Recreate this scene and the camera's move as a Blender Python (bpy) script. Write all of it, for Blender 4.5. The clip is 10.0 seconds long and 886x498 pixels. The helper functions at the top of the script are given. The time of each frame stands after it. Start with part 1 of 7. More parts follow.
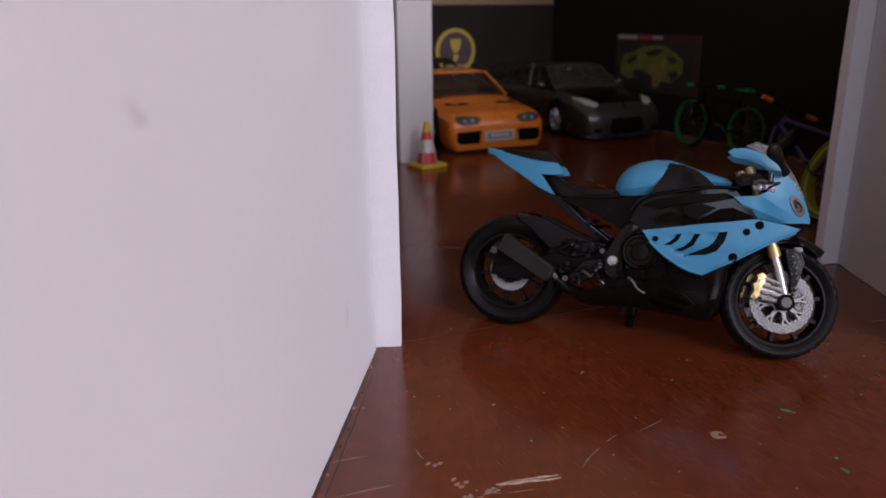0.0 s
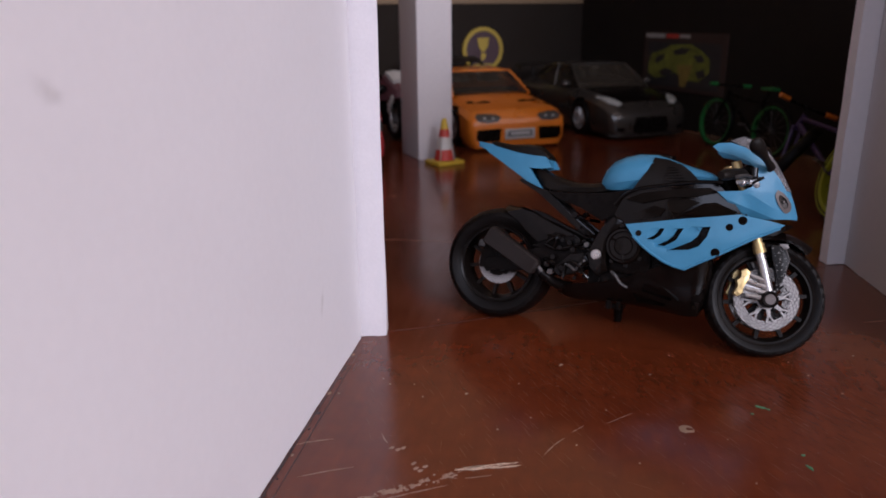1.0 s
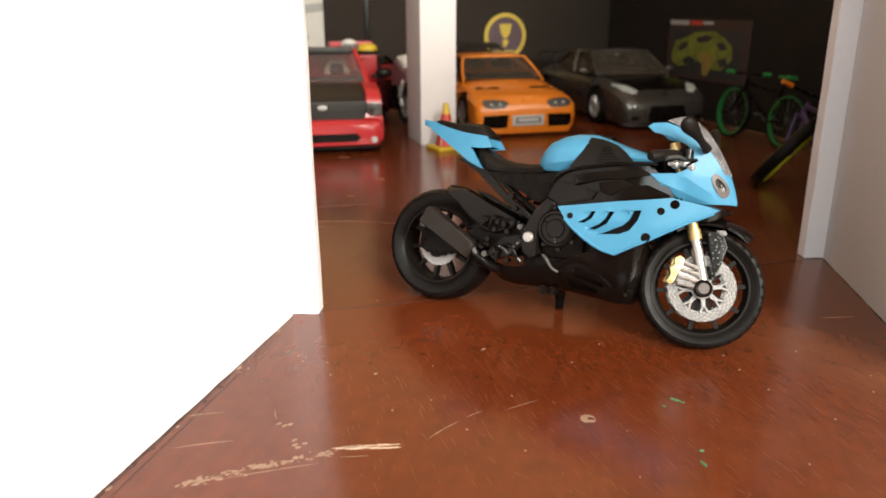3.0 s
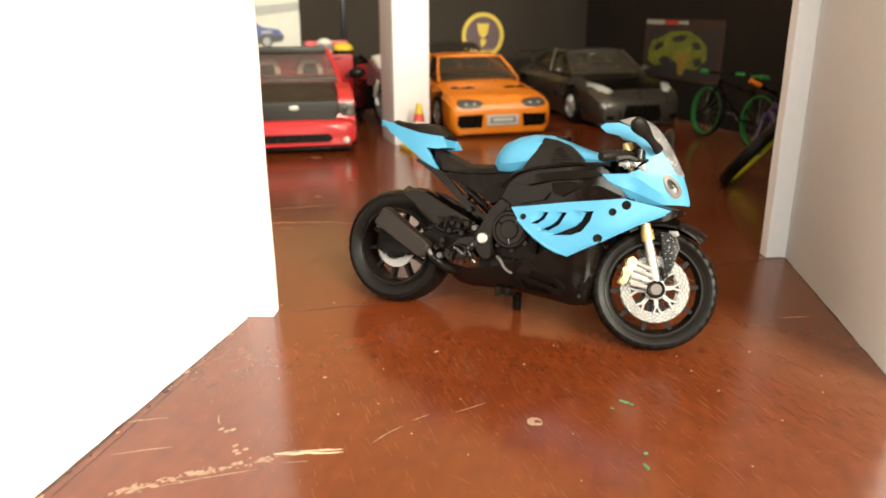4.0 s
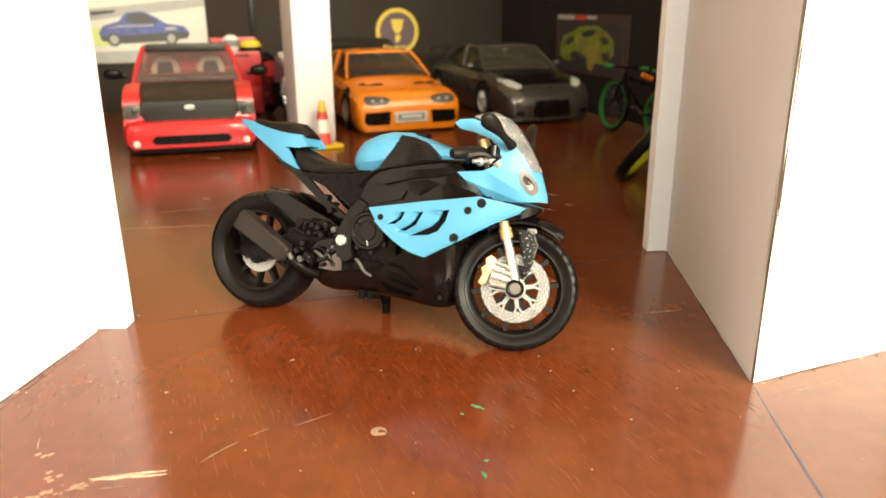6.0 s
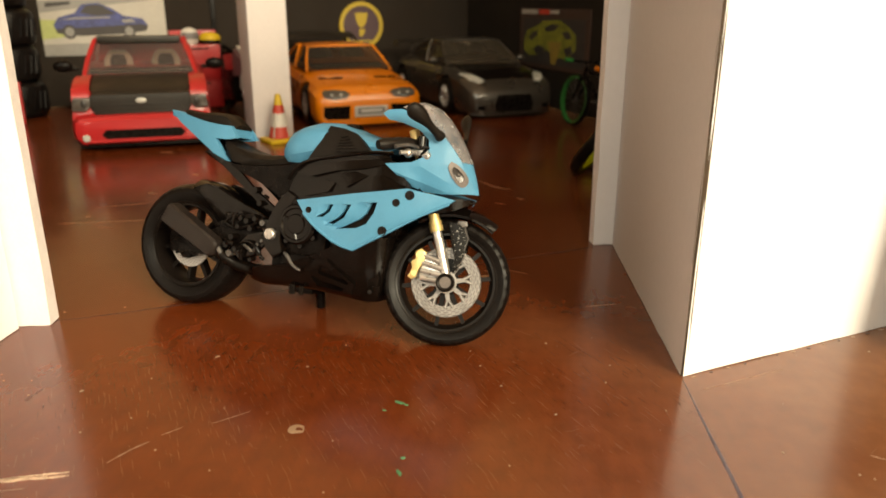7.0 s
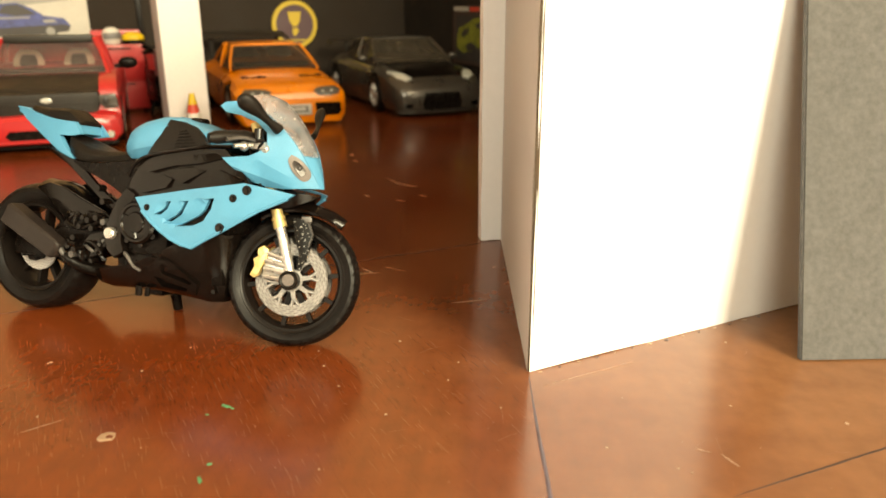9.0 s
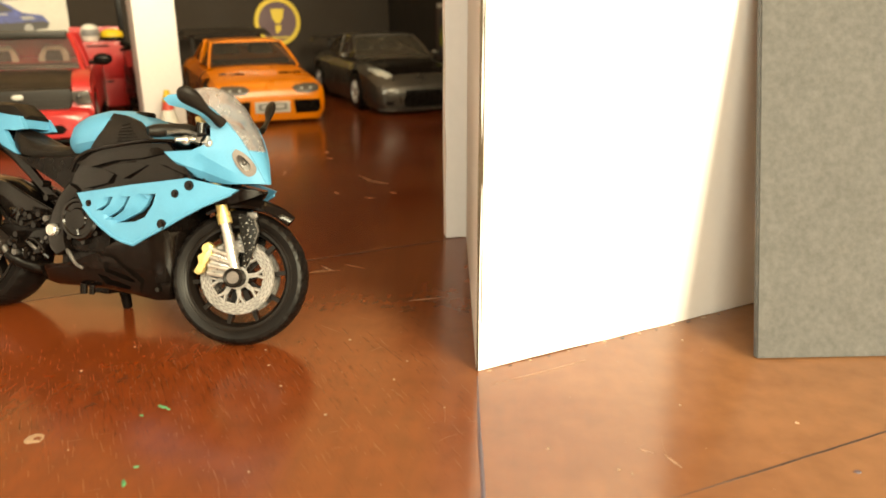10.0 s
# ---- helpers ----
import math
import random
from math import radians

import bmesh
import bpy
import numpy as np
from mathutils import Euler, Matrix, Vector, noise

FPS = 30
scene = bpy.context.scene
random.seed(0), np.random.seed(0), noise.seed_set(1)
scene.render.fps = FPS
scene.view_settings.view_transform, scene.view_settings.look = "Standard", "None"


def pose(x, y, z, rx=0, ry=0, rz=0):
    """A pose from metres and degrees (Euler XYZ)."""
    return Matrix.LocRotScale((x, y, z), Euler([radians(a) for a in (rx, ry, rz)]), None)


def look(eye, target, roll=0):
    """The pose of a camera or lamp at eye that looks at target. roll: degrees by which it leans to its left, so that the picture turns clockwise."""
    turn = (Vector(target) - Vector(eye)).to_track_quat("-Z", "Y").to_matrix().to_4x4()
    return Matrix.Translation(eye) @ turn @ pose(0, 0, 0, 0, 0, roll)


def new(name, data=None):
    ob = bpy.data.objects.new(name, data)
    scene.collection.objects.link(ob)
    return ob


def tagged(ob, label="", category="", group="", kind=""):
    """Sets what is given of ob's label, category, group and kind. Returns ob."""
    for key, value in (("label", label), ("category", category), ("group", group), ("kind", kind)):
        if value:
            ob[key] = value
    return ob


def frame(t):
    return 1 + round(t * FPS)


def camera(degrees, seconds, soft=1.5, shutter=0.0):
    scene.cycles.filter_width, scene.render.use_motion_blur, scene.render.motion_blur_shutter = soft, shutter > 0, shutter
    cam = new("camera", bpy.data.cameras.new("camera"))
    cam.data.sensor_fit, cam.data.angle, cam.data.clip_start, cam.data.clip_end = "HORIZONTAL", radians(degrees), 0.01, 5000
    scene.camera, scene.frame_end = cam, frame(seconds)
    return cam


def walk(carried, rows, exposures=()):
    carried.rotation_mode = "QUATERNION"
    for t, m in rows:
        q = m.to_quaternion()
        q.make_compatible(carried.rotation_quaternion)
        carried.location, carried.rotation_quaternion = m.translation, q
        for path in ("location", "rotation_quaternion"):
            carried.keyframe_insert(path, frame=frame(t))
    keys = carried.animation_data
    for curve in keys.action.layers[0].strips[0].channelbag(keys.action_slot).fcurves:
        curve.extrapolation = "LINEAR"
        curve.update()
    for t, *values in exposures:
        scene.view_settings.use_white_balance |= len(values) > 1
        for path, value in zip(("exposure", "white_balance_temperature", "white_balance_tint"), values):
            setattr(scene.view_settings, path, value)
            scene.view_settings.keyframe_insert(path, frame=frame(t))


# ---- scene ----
cam = camera(61.0, 10.0, soft=1.7)
# the small sensor's shallow focus, on the motorcycle
cam.data.dof.use_dof, cam.data.dof.focus_distance, cam.data.dof.aperture_fstop = True, 0.192, 24.0
PATH = [
    (0, (0.0162, 0.0055, 0.0945), (-0.0326, 0.4802, -0.0547), -0.52),
    (0.5, (0.0251, 0.0036, 0.0943), (-0.0400, 0.4768, -0.0536), -0.84),
    (1, (0.0332, 0.0045, 0.0924), (-0.0432, 0.4758, -0.0560), -0.55),
    (1.5, (0.0425, 0.0066, 0.0913), (-0.0515, 0.4742, -0.0590), -0.56),
    (2, (0.0526, 0.0101, 0.0898), (-0.0516, 0.4751, -0.0615), -0.54),
    (3.5, (0.0718, 0.0165, 0.0870), (-0.0394, 0.4791, -0.0670), -0.17),
    (4, (0.0761, 0.0188, 0.0873), (-0.0273, 0.4832, -0.0664), -0.18),
    (4.5, (0.0815, 0.0225, 0.0864), (-0.0119, 0.4888, -0.0680), -0.17),
    (5, (0.0863, 0.0251, 0.0858), (0.0030, 0.4923, -0.0717), 0.02),
    (5.5, (0.0918, 0.0274, 0.0868), (0.0172, 0.4968, -0.0685), -0.24),
    (7, (0.1090, 0.0347, 0.0843), (0.0562, 0.5061, -0.0737), 0.12),
    (7.5, (0.1165, 0.0368, 0.0839), (0.0712, 0.5089, -0.0742), -0.04),
    (8, (0.1247, 0.0394, 0.0832), (0.0867, 0.5125, -0.0739), -0.11),
    (8.5, (0.1319, 0.0414, 0.0827), (0.0961, 0.5146, -0.0748), -0.20),
    (9, (0.1392, 0.0427, 0.0809), (0.1044, 0.5162, -0.0760), -0.21),
    (9.5, (0.1437, 0.0444, 0.0799), (0.1085, 0.5173, -0.0787), -0.05),
    (10, (0.1501, 0.0471, 0.0789), (0.1175, 0.5206, -0.0784), -0.22),
]
EXPOSURES = [
    (0.0, -2.2, 5560, 21), (1.0, -2.1, 5560, 21), (2.0, -2.01, 5560, 21), (2.4, -1.55, 5900, 16), (3.2, -0.45, 6700, -1),
    (3.5, -0.35, 6900, -2), (4.5, 0.23, 7100, -6), (5.5, 0.35, 7200, -8), (6.0, 0.02, 7650, -4), (6.8, -0.8, 8700, 1), (7.5, -0.97, 9000, 2), (8.5, -0.49, 9350, -2), (10.0, -0.14, 9550, -4),
]
walk(cam, [(t, look(eye, target, roll)) for t, eye, target, roll in PATH], EXPOSURES)

# world and the window's light
world = bpy.data.worlds.new("world")
scene.world = world
world.use_nodes = True
sky = world.node_tree.nodes.new("ShaderNodeTexSky")
sky.sky_type, sky.sun_disc = "NISHITA", False
sky.sun_elevation, sky.sun_rotation = radians(32), radians(150)
world.node_tree.links.new(sky.outputs[0], world.node_tree.nodes["Background"].inputs["Color"])
world.node_tree.nodes["Background"].inputs["Strength"].default_value = 0.1
window_light = new("window_light", bpy.data.lights.new("window_light", "AREA"))
window_light.data.shape, window_light.data.size, window_light.data.size_y = "RECTANGLE", 1.64, 0.98
window_light.data.energy, window_light.data.color = 380, (1.0, 0.97, 0.93)
window_light.matrix_world = look((2.15, -2.03, 1.3), (2.15, 0.0, 1.3))

# added fill lamp that brightens the garage from the front
side_fill = new("side_fill_light", bpy.data.lights.new("side_fill_light", "AREA"))
side_fill.data.shape, side_fill.data.size, side_fill.data.size_y = "RECTANGLE", 0.96, 0.98
side_fill.data.energy, side_fill.data.color = 52, (0.95, 0.97, 1.0)
side_fill.matrix_world = look((0.05, -2.03, 1.35), (0.05, 0.0, 1.35))

from mathutils.geometry import delaunay_2d_cdt

# ---- tools ----
MM = 0.001


def principled(name, colour, rough=0.5, metal=0.0, coat=0.0, spec=0.5, trans=0.0, ior=1.45, emit=0.0):
    m = bpy.data.materials.new(name)
    m.use_nodes = True
    b = m.node_tree.nodes["Principled BSDF"]
    b.inputs["Base Color"].default_value = (*colour, 1)
    b.inputs["Roughness"].default_value = rough
    b.inputs["Metallic"].default_value = metal
    b.inputs["Coat Weight"].default_value = coat
    b.inputs["Coat Roughness"].default_value = 0.08
    b.inputs["Specular IOR Level"].default_value = spec
    b.inputs["Transmission Weight"].default_value = trans
    b.inputs["IOR"].default_value = ior
    return m


def weathered(name, colour, rough=0.5, metal=0.0, coat=0.0, spec=0.5, vary=0.12, grain=900.0, blotch=60.0, bump=0.0, rough_vary=0.1):
    """A paint or plastic with variation at two scales and fine relief."""
    m = principled(name, colour, rough, metal, coat, spec)
    nt = m.node_tree
    b = nt.nodes["Principled BSDF"]
    tc = nt.nodes.new("ShaderNodeTexCoord")
    fine, wide = nt.nodes.new("ShaderNodeTexNoise"), nt.nodes.new("ShaderNodeTexNoise")
    fine.inputs["Scale"].default_value, fine.inputs["Detail"].default_value = grain, 4
    wide.inputs["Scale"].default_value, wide.inputs["Detail"].default_value = blotch, 5
    for n in (fine, wide):
        nt.links.new(tc.outputs["Object"], n.inputs["Vector"])
    mix = nt.nodes.new("ShaderNodeMath")
    mix.operation = "ADD"
    nt.links.new(fine.outputs["Fac"], mix.inputs[0])
    nt.links.new(wide.outputs["Fac"], mix.inputs[1])
    ramp = nt.nodes.new("ShaderNodeMapRange")
    ramp.inputs["From Min"].default_value, ramp.inputs["From Max"].default_value = 0.6, 1.4
    ramp.inputs["To Min"].default_value, ramp.inputs["To Max"].default_value = 1 - vary, 1 + vary
    nt.links.new(mix.outputs[0], ramp.inputs["Value"])
    mul = nt.nodes.new("ShaderNodeVectorMath")
    mul.operation = "SCALE"
    mul.inputs[0].default_value = colour
    nt.links.new(ramp.outputs[0], mul.inputs["Scale"])
    nt.links.new(mul.outputs[0], b.inputs["Base Color"])
    rr = nt.nodes.new("ShaderNodeMapRange")
    rr.inputs["From Min"].default_value, rr.inputs["From Max"].default_value = 0.3, 0.7
    rr.inputs["To Min"].default_value, rr.inputs["To Max"].default_value = max(0.02, rough - rough_vary), min(1, rough + rough_vary)
    nt.links.new(wide.outputs["Fac"], rr.inputs["Value"])
    nt.links.new(rr.outputs[0], b.inputs["Roughness"])
    if bump:
        bp = nt.nodes.new("ShaderNodeBump")
        bp.inputs["Strength"].default_value, bp.inputs["Distance"].default_value = bump, 0.0004
        nt.links.new(fine.outputs["Fac"], bp.inputs["Height"])
        nt.links.new(bp.outputs[0], b.inputs["Normal"])
    return m


def mesh_of(name, bm, material, sharp=32, scale=MM):
    """The bmesh, drawn in millimetres, as a mesh in metres; consumes it."""
    bmesh.ops.scale(bm, vec=(scale,) * 3, verts=bm.verts)
    bmesh.ops.recalc_face_normals(bm, faces=bm.faces)
    me = bpy.data.meshes.new(name)
    bm.to_mesh(me)
    bm.free()
    me.polygons.foreach_set("use_smooth", [True] * len(me.polygons))
    me.set_sharp_from_angle(angle=radians(sharp))
    for mat in (material if isinstance(material, (list, tuple)) else [material]):
        me.materials.append(mat)
    return me


def part(name, bm, material, parent=None, label="", sharp=32, at=None):
    ob = new(name, mesh_of(name, bm, material, sharp))
    if parent is not None:
        ob.parent = parent
    if at is not None:
        ob.matrix_basis = at
    if label:
        ob["label"] = label
    return ob


def thing(name, label, category, at, group="", kind=""):
    ob = new(name)
    ob.empty_display_size = 0.01
    ob.matrix_basis = at
    return tagged(ob, label, category, group, kind)


def mm(x, y, z, rx=0, ry=0, rz=0):
    return pose(x * MM, y * MM, z * MM, rx, ry, rz)


def box(bm, lo, hi, bevel=0.0, m=None, seg=2):
    c = [(a + b) / 2 for a, b in zip(lo, hi)]
    s = [abs(b - a) for a, b in zip(lo, hi)]
    g = bmesh.ops.create_cube(bm, size=1, matrix=Matrix.Translation(c) @ Matrix.Diagonal((*s, 1)))
    vs = g["verts"]
    if bevel:
        es = list({e for v in vs for e in v.link_edges})
        r = bmesh.ops.bevel(bm, geom=es, offset=bevel, segments=seg, affect="EDGES", profile=0.6)
        vs = list({v for f in r["faces"] for v in f.verts} | {v for v in vs if v.is_valid})
    if m is not None:
        bmesh.ops.transform(bm, matrix=m, verts=vs)
    return bm


def rod(bm, p0, p1, r0, r1=None, seg=12, caps=True):
    p0, p1 = Vector(p0), Vector(p1)
    d = p1 - p0
    turn = d.to_track_quat("Z", "Y").to_matrix().to_4x4()
    bmesh.ops.create_cone(bm, cap_ends=caps, segments=seg, radius1=r0, radius2=r0 if r1 is None else r1, depth=d.length,
                          matrix=Matrix.Translation((p0 + p1) / 2) @ turn)
    return bm


def ball(bm, c, r, scale=(1, 1, 1), u=14, v=9, rot=None):
    m = Matrix.Translation(c) @ (rot or Matrix()) @ Matrix.Diagonal((*scale, 1))
    bmesh.ops.create_uvsphere(bm, u_segments=u, v_segments=v, radius=r, matrix=m)
    return bm


def sweep(bm, pts, radii, seg=8, squash=1.0):
    """A tube along points, round or flattened."""
    pts = [Vector(p) for p in pts]
    if not isinstance(radii, (list, tuple)):
        radii = [radii] * len(pts)
    rings, side = [], None
    for i, p in enumerate(pts):
        d = (pts[min(i + 1, len(pts) - 1)] - pts[max(i - 1, 0)]).normalized()
        if side is None:
            side = d.orthogonal().normalized()
        side = (side - d * side.dot(d)).normalized()
        up = d.cross(side)
        rings.append([bm.verts.new(p + (side * math.cos(a) + up * math.sin(a) * squash) * radii[i]) for a in (2 * math.pi * k / seg for k in range(seg))])
    for a, b in zip(rings, rings[1:]):
        for k in range(seg):
            bm.faces.new((a[k], a[(k + 1) % seg], b[(k + 1) % seg], b[k]))
    bm.faces.new(rings[0][::-1])
    bm.faces.new(rings[-1])
    return bm


def smooth_line(pts, n=6):
    """A Catmull-Rom line through points."""
    pts = [Vector(p) for p in pts]
    ext = [2 * pts[0] - pts[1], *pts, 2 * pts[-1] - pts[-2]]
    out = []
    for i in range(1, len(ext) - 2):
        a, b, c, d = ext[i - 1:i + 3]
        for k in range(n):
            t = k / n
            out.append(0.5 * (2 * b + (c - a) * t + (2 * a - 5 * b + 4 * c - d) * t * t + (3 * b - a - 3 * c + d) * t ** 3))
    out.append(pts[-1])
    return out


def lathe(bm, profile, seg=40, axis="Y", closed=False, m=None):
    """Turns (radius, along) points round an axis."""
    rings = []
    for r, h in profile:
        ring = []
        for k in range(seg):
            a = 2 * math.pi * k / seg
            c, s = math.cos(a) * r, math.sin(a) * r
            p = Vector((c, h, s)) if axis == "Y" else Vector((c, s, h)) if axis == "Z" else Vector((h, c, s))
            ring.append(bm.verts.new(m @ p if m is not None else p))
        rings.append(ring)
    for a, b in (zip(rings, rings[1:] + rings[:1]) if closed else zip(rings, rings[1:])):
        for k in range(seg):
            bm.faces.new((a[k], a[(k + 1) % seg], b[(k + 1) % seg], b[k]))
    if not closed:
        for ring in (rings[0], rings[-1]):
            bm.faces.new(ring)
    return bm


def slab(bm, outline, y0, y1, bevel=0.0, m=None, seg=2):
    """A side outline of (x, z) points made thick from y0 to y1."""
    vs = [bm.verts.new((x, y0, z)) for x, z in outline]
    f = bm.faces.new(vs)
    g = bmesh.ops.extrude_face_region(bm, geom=[f])
    top = [v for v in g["geom"] if isinstance(v, bmesh.types.BMVert)]
    bmesh.ops.translate(bm, vec=(0, y1 - y0, 0), verts=top)
    al = vs + top
    if bevel:
        es = list({e for v in al for e in v.link_edges})
        r = bmesh.ops.bevel(bm, geom=es, offset=bevel, segments=seg, affect="EDGES", profile=0.6)
        al = list({v for q in r["faces"] for v in q.verts} | {v for v in al if v.is_valid})
    if m is not None:
        bmesh.ops.transform(bm, matrix=m, verts=al)
    return bm


def loft(bm, rings, cap=True):
    """Skins closed rings of equal count."""
    made = [[bm.verts.new(p) for p in ring] for ring in rings]
    n = len(made[0])
    for a, b in zip(made, made[1:]):
        for k in range(n):
            bm.faces.new((a[k], a[(k + 1) % n], b[(k + 1) % n], b[k]))
    if cap:
        bm.faces.new(made[0][::-1])
        bm.faces.new(made[-1])
    return bm


def inside(p, poly):
    x, y = p
    hit = False
    for (x0, y0), (x1, y1) in zip(poly, poly[1:] + poly[:1]):
        if (y0 > y) != (y1 > y) and x < (x1 - x0) * (y - y0) / (y1 - y0) + x0:
            hit = not hit
    return hit


def panel(bm, outline, holes, bulge, thick, step=2.0, inward=1.0, creases=()):
    """A curved sheet over an (x, z) outline with holes and crease lines; bulge(x, z) gives y, and the sheet is thick along inward y."""
    verts, edges = [], []
    for loop in [outline, *holes]:
        s = len(verts)
        pts = []
        for (x0, z0), (x1, z1) in zip(loop, loop[1:] + loop[:1]):
            k = max(1, int(math.hypot(x1 - x0, z1 - z0) / step))
            pts += [(x0 + (x1 - x0) * i / k, z0 + (z1 - z0) * i / k) for i in range(k)]
        verts += pts
        edges += [(s + i, s + (i + 1) % len(pts)) for i in range(len(pts))]
    for line in creases:
        for (x0, z0), (x1, z1) in zip(line, line[1:]):
            k = max(1, int(math.hypot(x1 - x0, z1 - z0) / step))
            s = len(verts)
            verts += [(x0 + (x1 - x0) * i / k, z0 + (z1 - z0) * i / k) for i in range(k + 1)]
            edges += [(s + i, s + i + 1) for i in range(k)]
    xs, zs = [p[0] for p in outline], [p[1] for p in outline]
    x = min(xs) + step / 2
    while x < max(xs):
        z = min(zs) + step / 2
        while z < max(zs):
            if inside((x, z), outline) and all(math.hypot(x - px, z - pz) > step * 0.45 for px, pz in verts[:len(verts)]):
                verts.append((x, z))
            z += step
        x += step
    co, _, faces, *_ = delaunay_2d_cdt([Vector(p) for p in verts], edges, [], 0, 1e-5)
    vs = [bm.verts.new((p.x, bulge(p.x, p.y), p.y)) for p in co]
    fs = []
    for f in faces:
        c = sum((co[i] for i in f), Vector((0, 0))) / len(f)
        if inside(c, outline) and not any(inside(c, h) for h in holes):
            fs.append(bm.faces.new([vs[i] for i in f]))
    bmesh.ops.delete(bm, geom=[v for v in vs if not v.link_faces], context="VERTS")
    g = bmesh.ops.extrude_face_region(bm, geom=fs)
    bmesh.ops.translate(bm, vec=(0, thick * inward, 0), verts=[v for v in g["geom"] if isinstance(v, bmesh.types.BMVert)])
    return bm


def carved(ob, cutters):
    """Cuts the temporary cutter meshes out of ob's mesh."""
    for me in cutters:
        c = new("cutter", me)
        mod = ob.modifiers.new("cut", "BOOLEAN")
        mod.operation, mod.solver, mod.object = "DIFFERENCE", "EXACT", c
        c.matrix_world = ob.matrix_world
        dg = bpy.context.evaluated_depsgraph_get()
        done = bpy.data.meshes.new_from_object(ob.evaluated_get(dg))
        ob.modifiers.clear()
        ob.data = done
        bpy.data.objects.remove(c)
    ob.data.polygons.foreach_set("use_smooth", [True] * len(ob.data.polygons))
    ob.data.set_sharp_from_angle(angle=radians(32))
    return ob

# ---- materials ----
def varnished_wood():
    """Red-brown varnished table top: long grain, fine pores and cloudy wear."""
    m = principled("varnished_wood", (0.16, 0.05, 0.02), 0.2)
    m.node_tree.nodes["Principled BSDF"].inputs["Specular IOR Level"].default_value = 0.73
    nt = m.node_tree
    b = nt.nodes["Principled BSDF"]
    N, L = nt.nodes.new, nt.links.new
    tc, mp = N("ShaderNodeTexCoord"), N("ShaderNodeMapping")
    mp.inputs["Rotation"].default_value = (0, 0, radians(-9))
    mp.inputs["Scale"].default_value = (1.0, 0.13, 1.0)
    L(tc.outputs["Object"], mp.inputs["Vector"])
    grain = N("ShaderNodeTexNoise")
    grain.inputs["Scale"].default_value, grain.inputs["Detail"].default_value, grain.inputs["Roughness"].default_value = 430, 3, 0.55
    L(mp.outputs[0], grain.inputs["Vector"])
    cloud = N("ShaderNodeTexNoise")
    cloud.inputs["Scale"].default_value, cloud.inputs["Detail"].default_value = 14, 4
    L(tc.outputs["Object"], cloud.inputs["Vector"])
    mix = N("ShaderNodeMix")
    mix.data_type = "RGBA"
    mix.inputs["A"].default_value, mix.inputs["B"].default_value = (0.084, 0.0142, 0.0040, 1), (0.150, 0.0325, 0.0088, 1)
    add = N("ShaderNodeMath")
    add.operation = "MULTIPLY_ADD"
    add.inputs[1].default_value, add.inputs[2].default_value = 0.28, 0.19
    L(grain.outputs["Fac"], add.inputs[0])
    add2 = N("ShaderNodeMath")
    add2.operation = "MULTIPLY_ADD"
    add2.inputs[1].default_value = 0.45
    L(cloud.outputs["Fac"], add2.inputs[0])
    L(add.outputs[0], add2.inputs[2])
    rm = N("ShaderNodeMapRange")
    rm.inputs["From Min"].default_value, rm.inputs["From Max"].default_value = 0.35, 0.8
    L(add2.outputs[0], rm.inputs["Value"])
    L(rm.outputs[0], mix.inputs["Factor"])
    # varnish mixed to a paler ochre towards the table's +x end
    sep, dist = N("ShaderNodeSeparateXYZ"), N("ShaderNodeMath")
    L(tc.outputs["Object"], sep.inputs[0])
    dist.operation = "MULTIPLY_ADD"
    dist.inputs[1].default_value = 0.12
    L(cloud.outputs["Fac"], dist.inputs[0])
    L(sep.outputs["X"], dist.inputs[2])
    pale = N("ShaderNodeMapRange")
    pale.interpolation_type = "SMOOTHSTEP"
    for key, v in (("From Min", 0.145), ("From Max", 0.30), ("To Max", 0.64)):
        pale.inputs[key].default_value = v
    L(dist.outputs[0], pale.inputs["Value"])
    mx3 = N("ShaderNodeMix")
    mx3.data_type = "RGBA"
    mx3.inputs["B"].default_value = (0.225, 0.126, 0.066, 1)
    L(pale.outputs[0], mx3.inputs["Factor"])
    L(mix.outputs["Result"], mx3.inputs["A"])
    # fine pores in the varnish
    pores, pore_map, pore_mul = N("ShaderNodeTexNoise"), N("ShaderNodeMapRange"), N("ShaderNodeVectorMath")
    pores.inputs["Scale"].default_value, pores.inputs["Detail"].default_value = 170, 6
    L(tc.outputs["Object"], pores.inputs["Vector"])
    for key, v in (("From Min", 0.3), ("From Max", 0.7), ("To Min", 0.89), ("To Max", 1.11)):
        pore_map.inputs[key].default_value = v
    L(pores.outputs["Fac"], pore_map.inputs["Value"])
    pore_mul.operation = "SCALE"
    L(mx3.outputs["Result"], pore_mul.inputs[0])
    L(pore_map.outputs[0], pore_mul.inputs["Scale"])
    L(pore_mul.outputs[0], b.inputs["Base Color"])
    rr = N("ShaderNodeMapRange")
    rr.inputs["From Min"].default_value, rr.inputs["From Max"].default_value = 0.3, 0.7
    rr.inputs["To Min"].default_value, rr.inputs["To Max"].default_value = 0.07, 0.17
    L(cloud.outputs["Fac"], rr.inputs["Value"])
    # the grain shows in the gloss too
    gloss = N("ShaderNodeMath")
    gloss.operation = "MULTIPLY_ADD"
    gloss.inputs[1].default_value = 0.16
    L(grain.outputs["Fac"], gloss.inputs[0])
    L(rr.outputs[0], gloss.inputs[2])
    L(gloss.outputs[0], b.inputs["Roughness"])
    return m


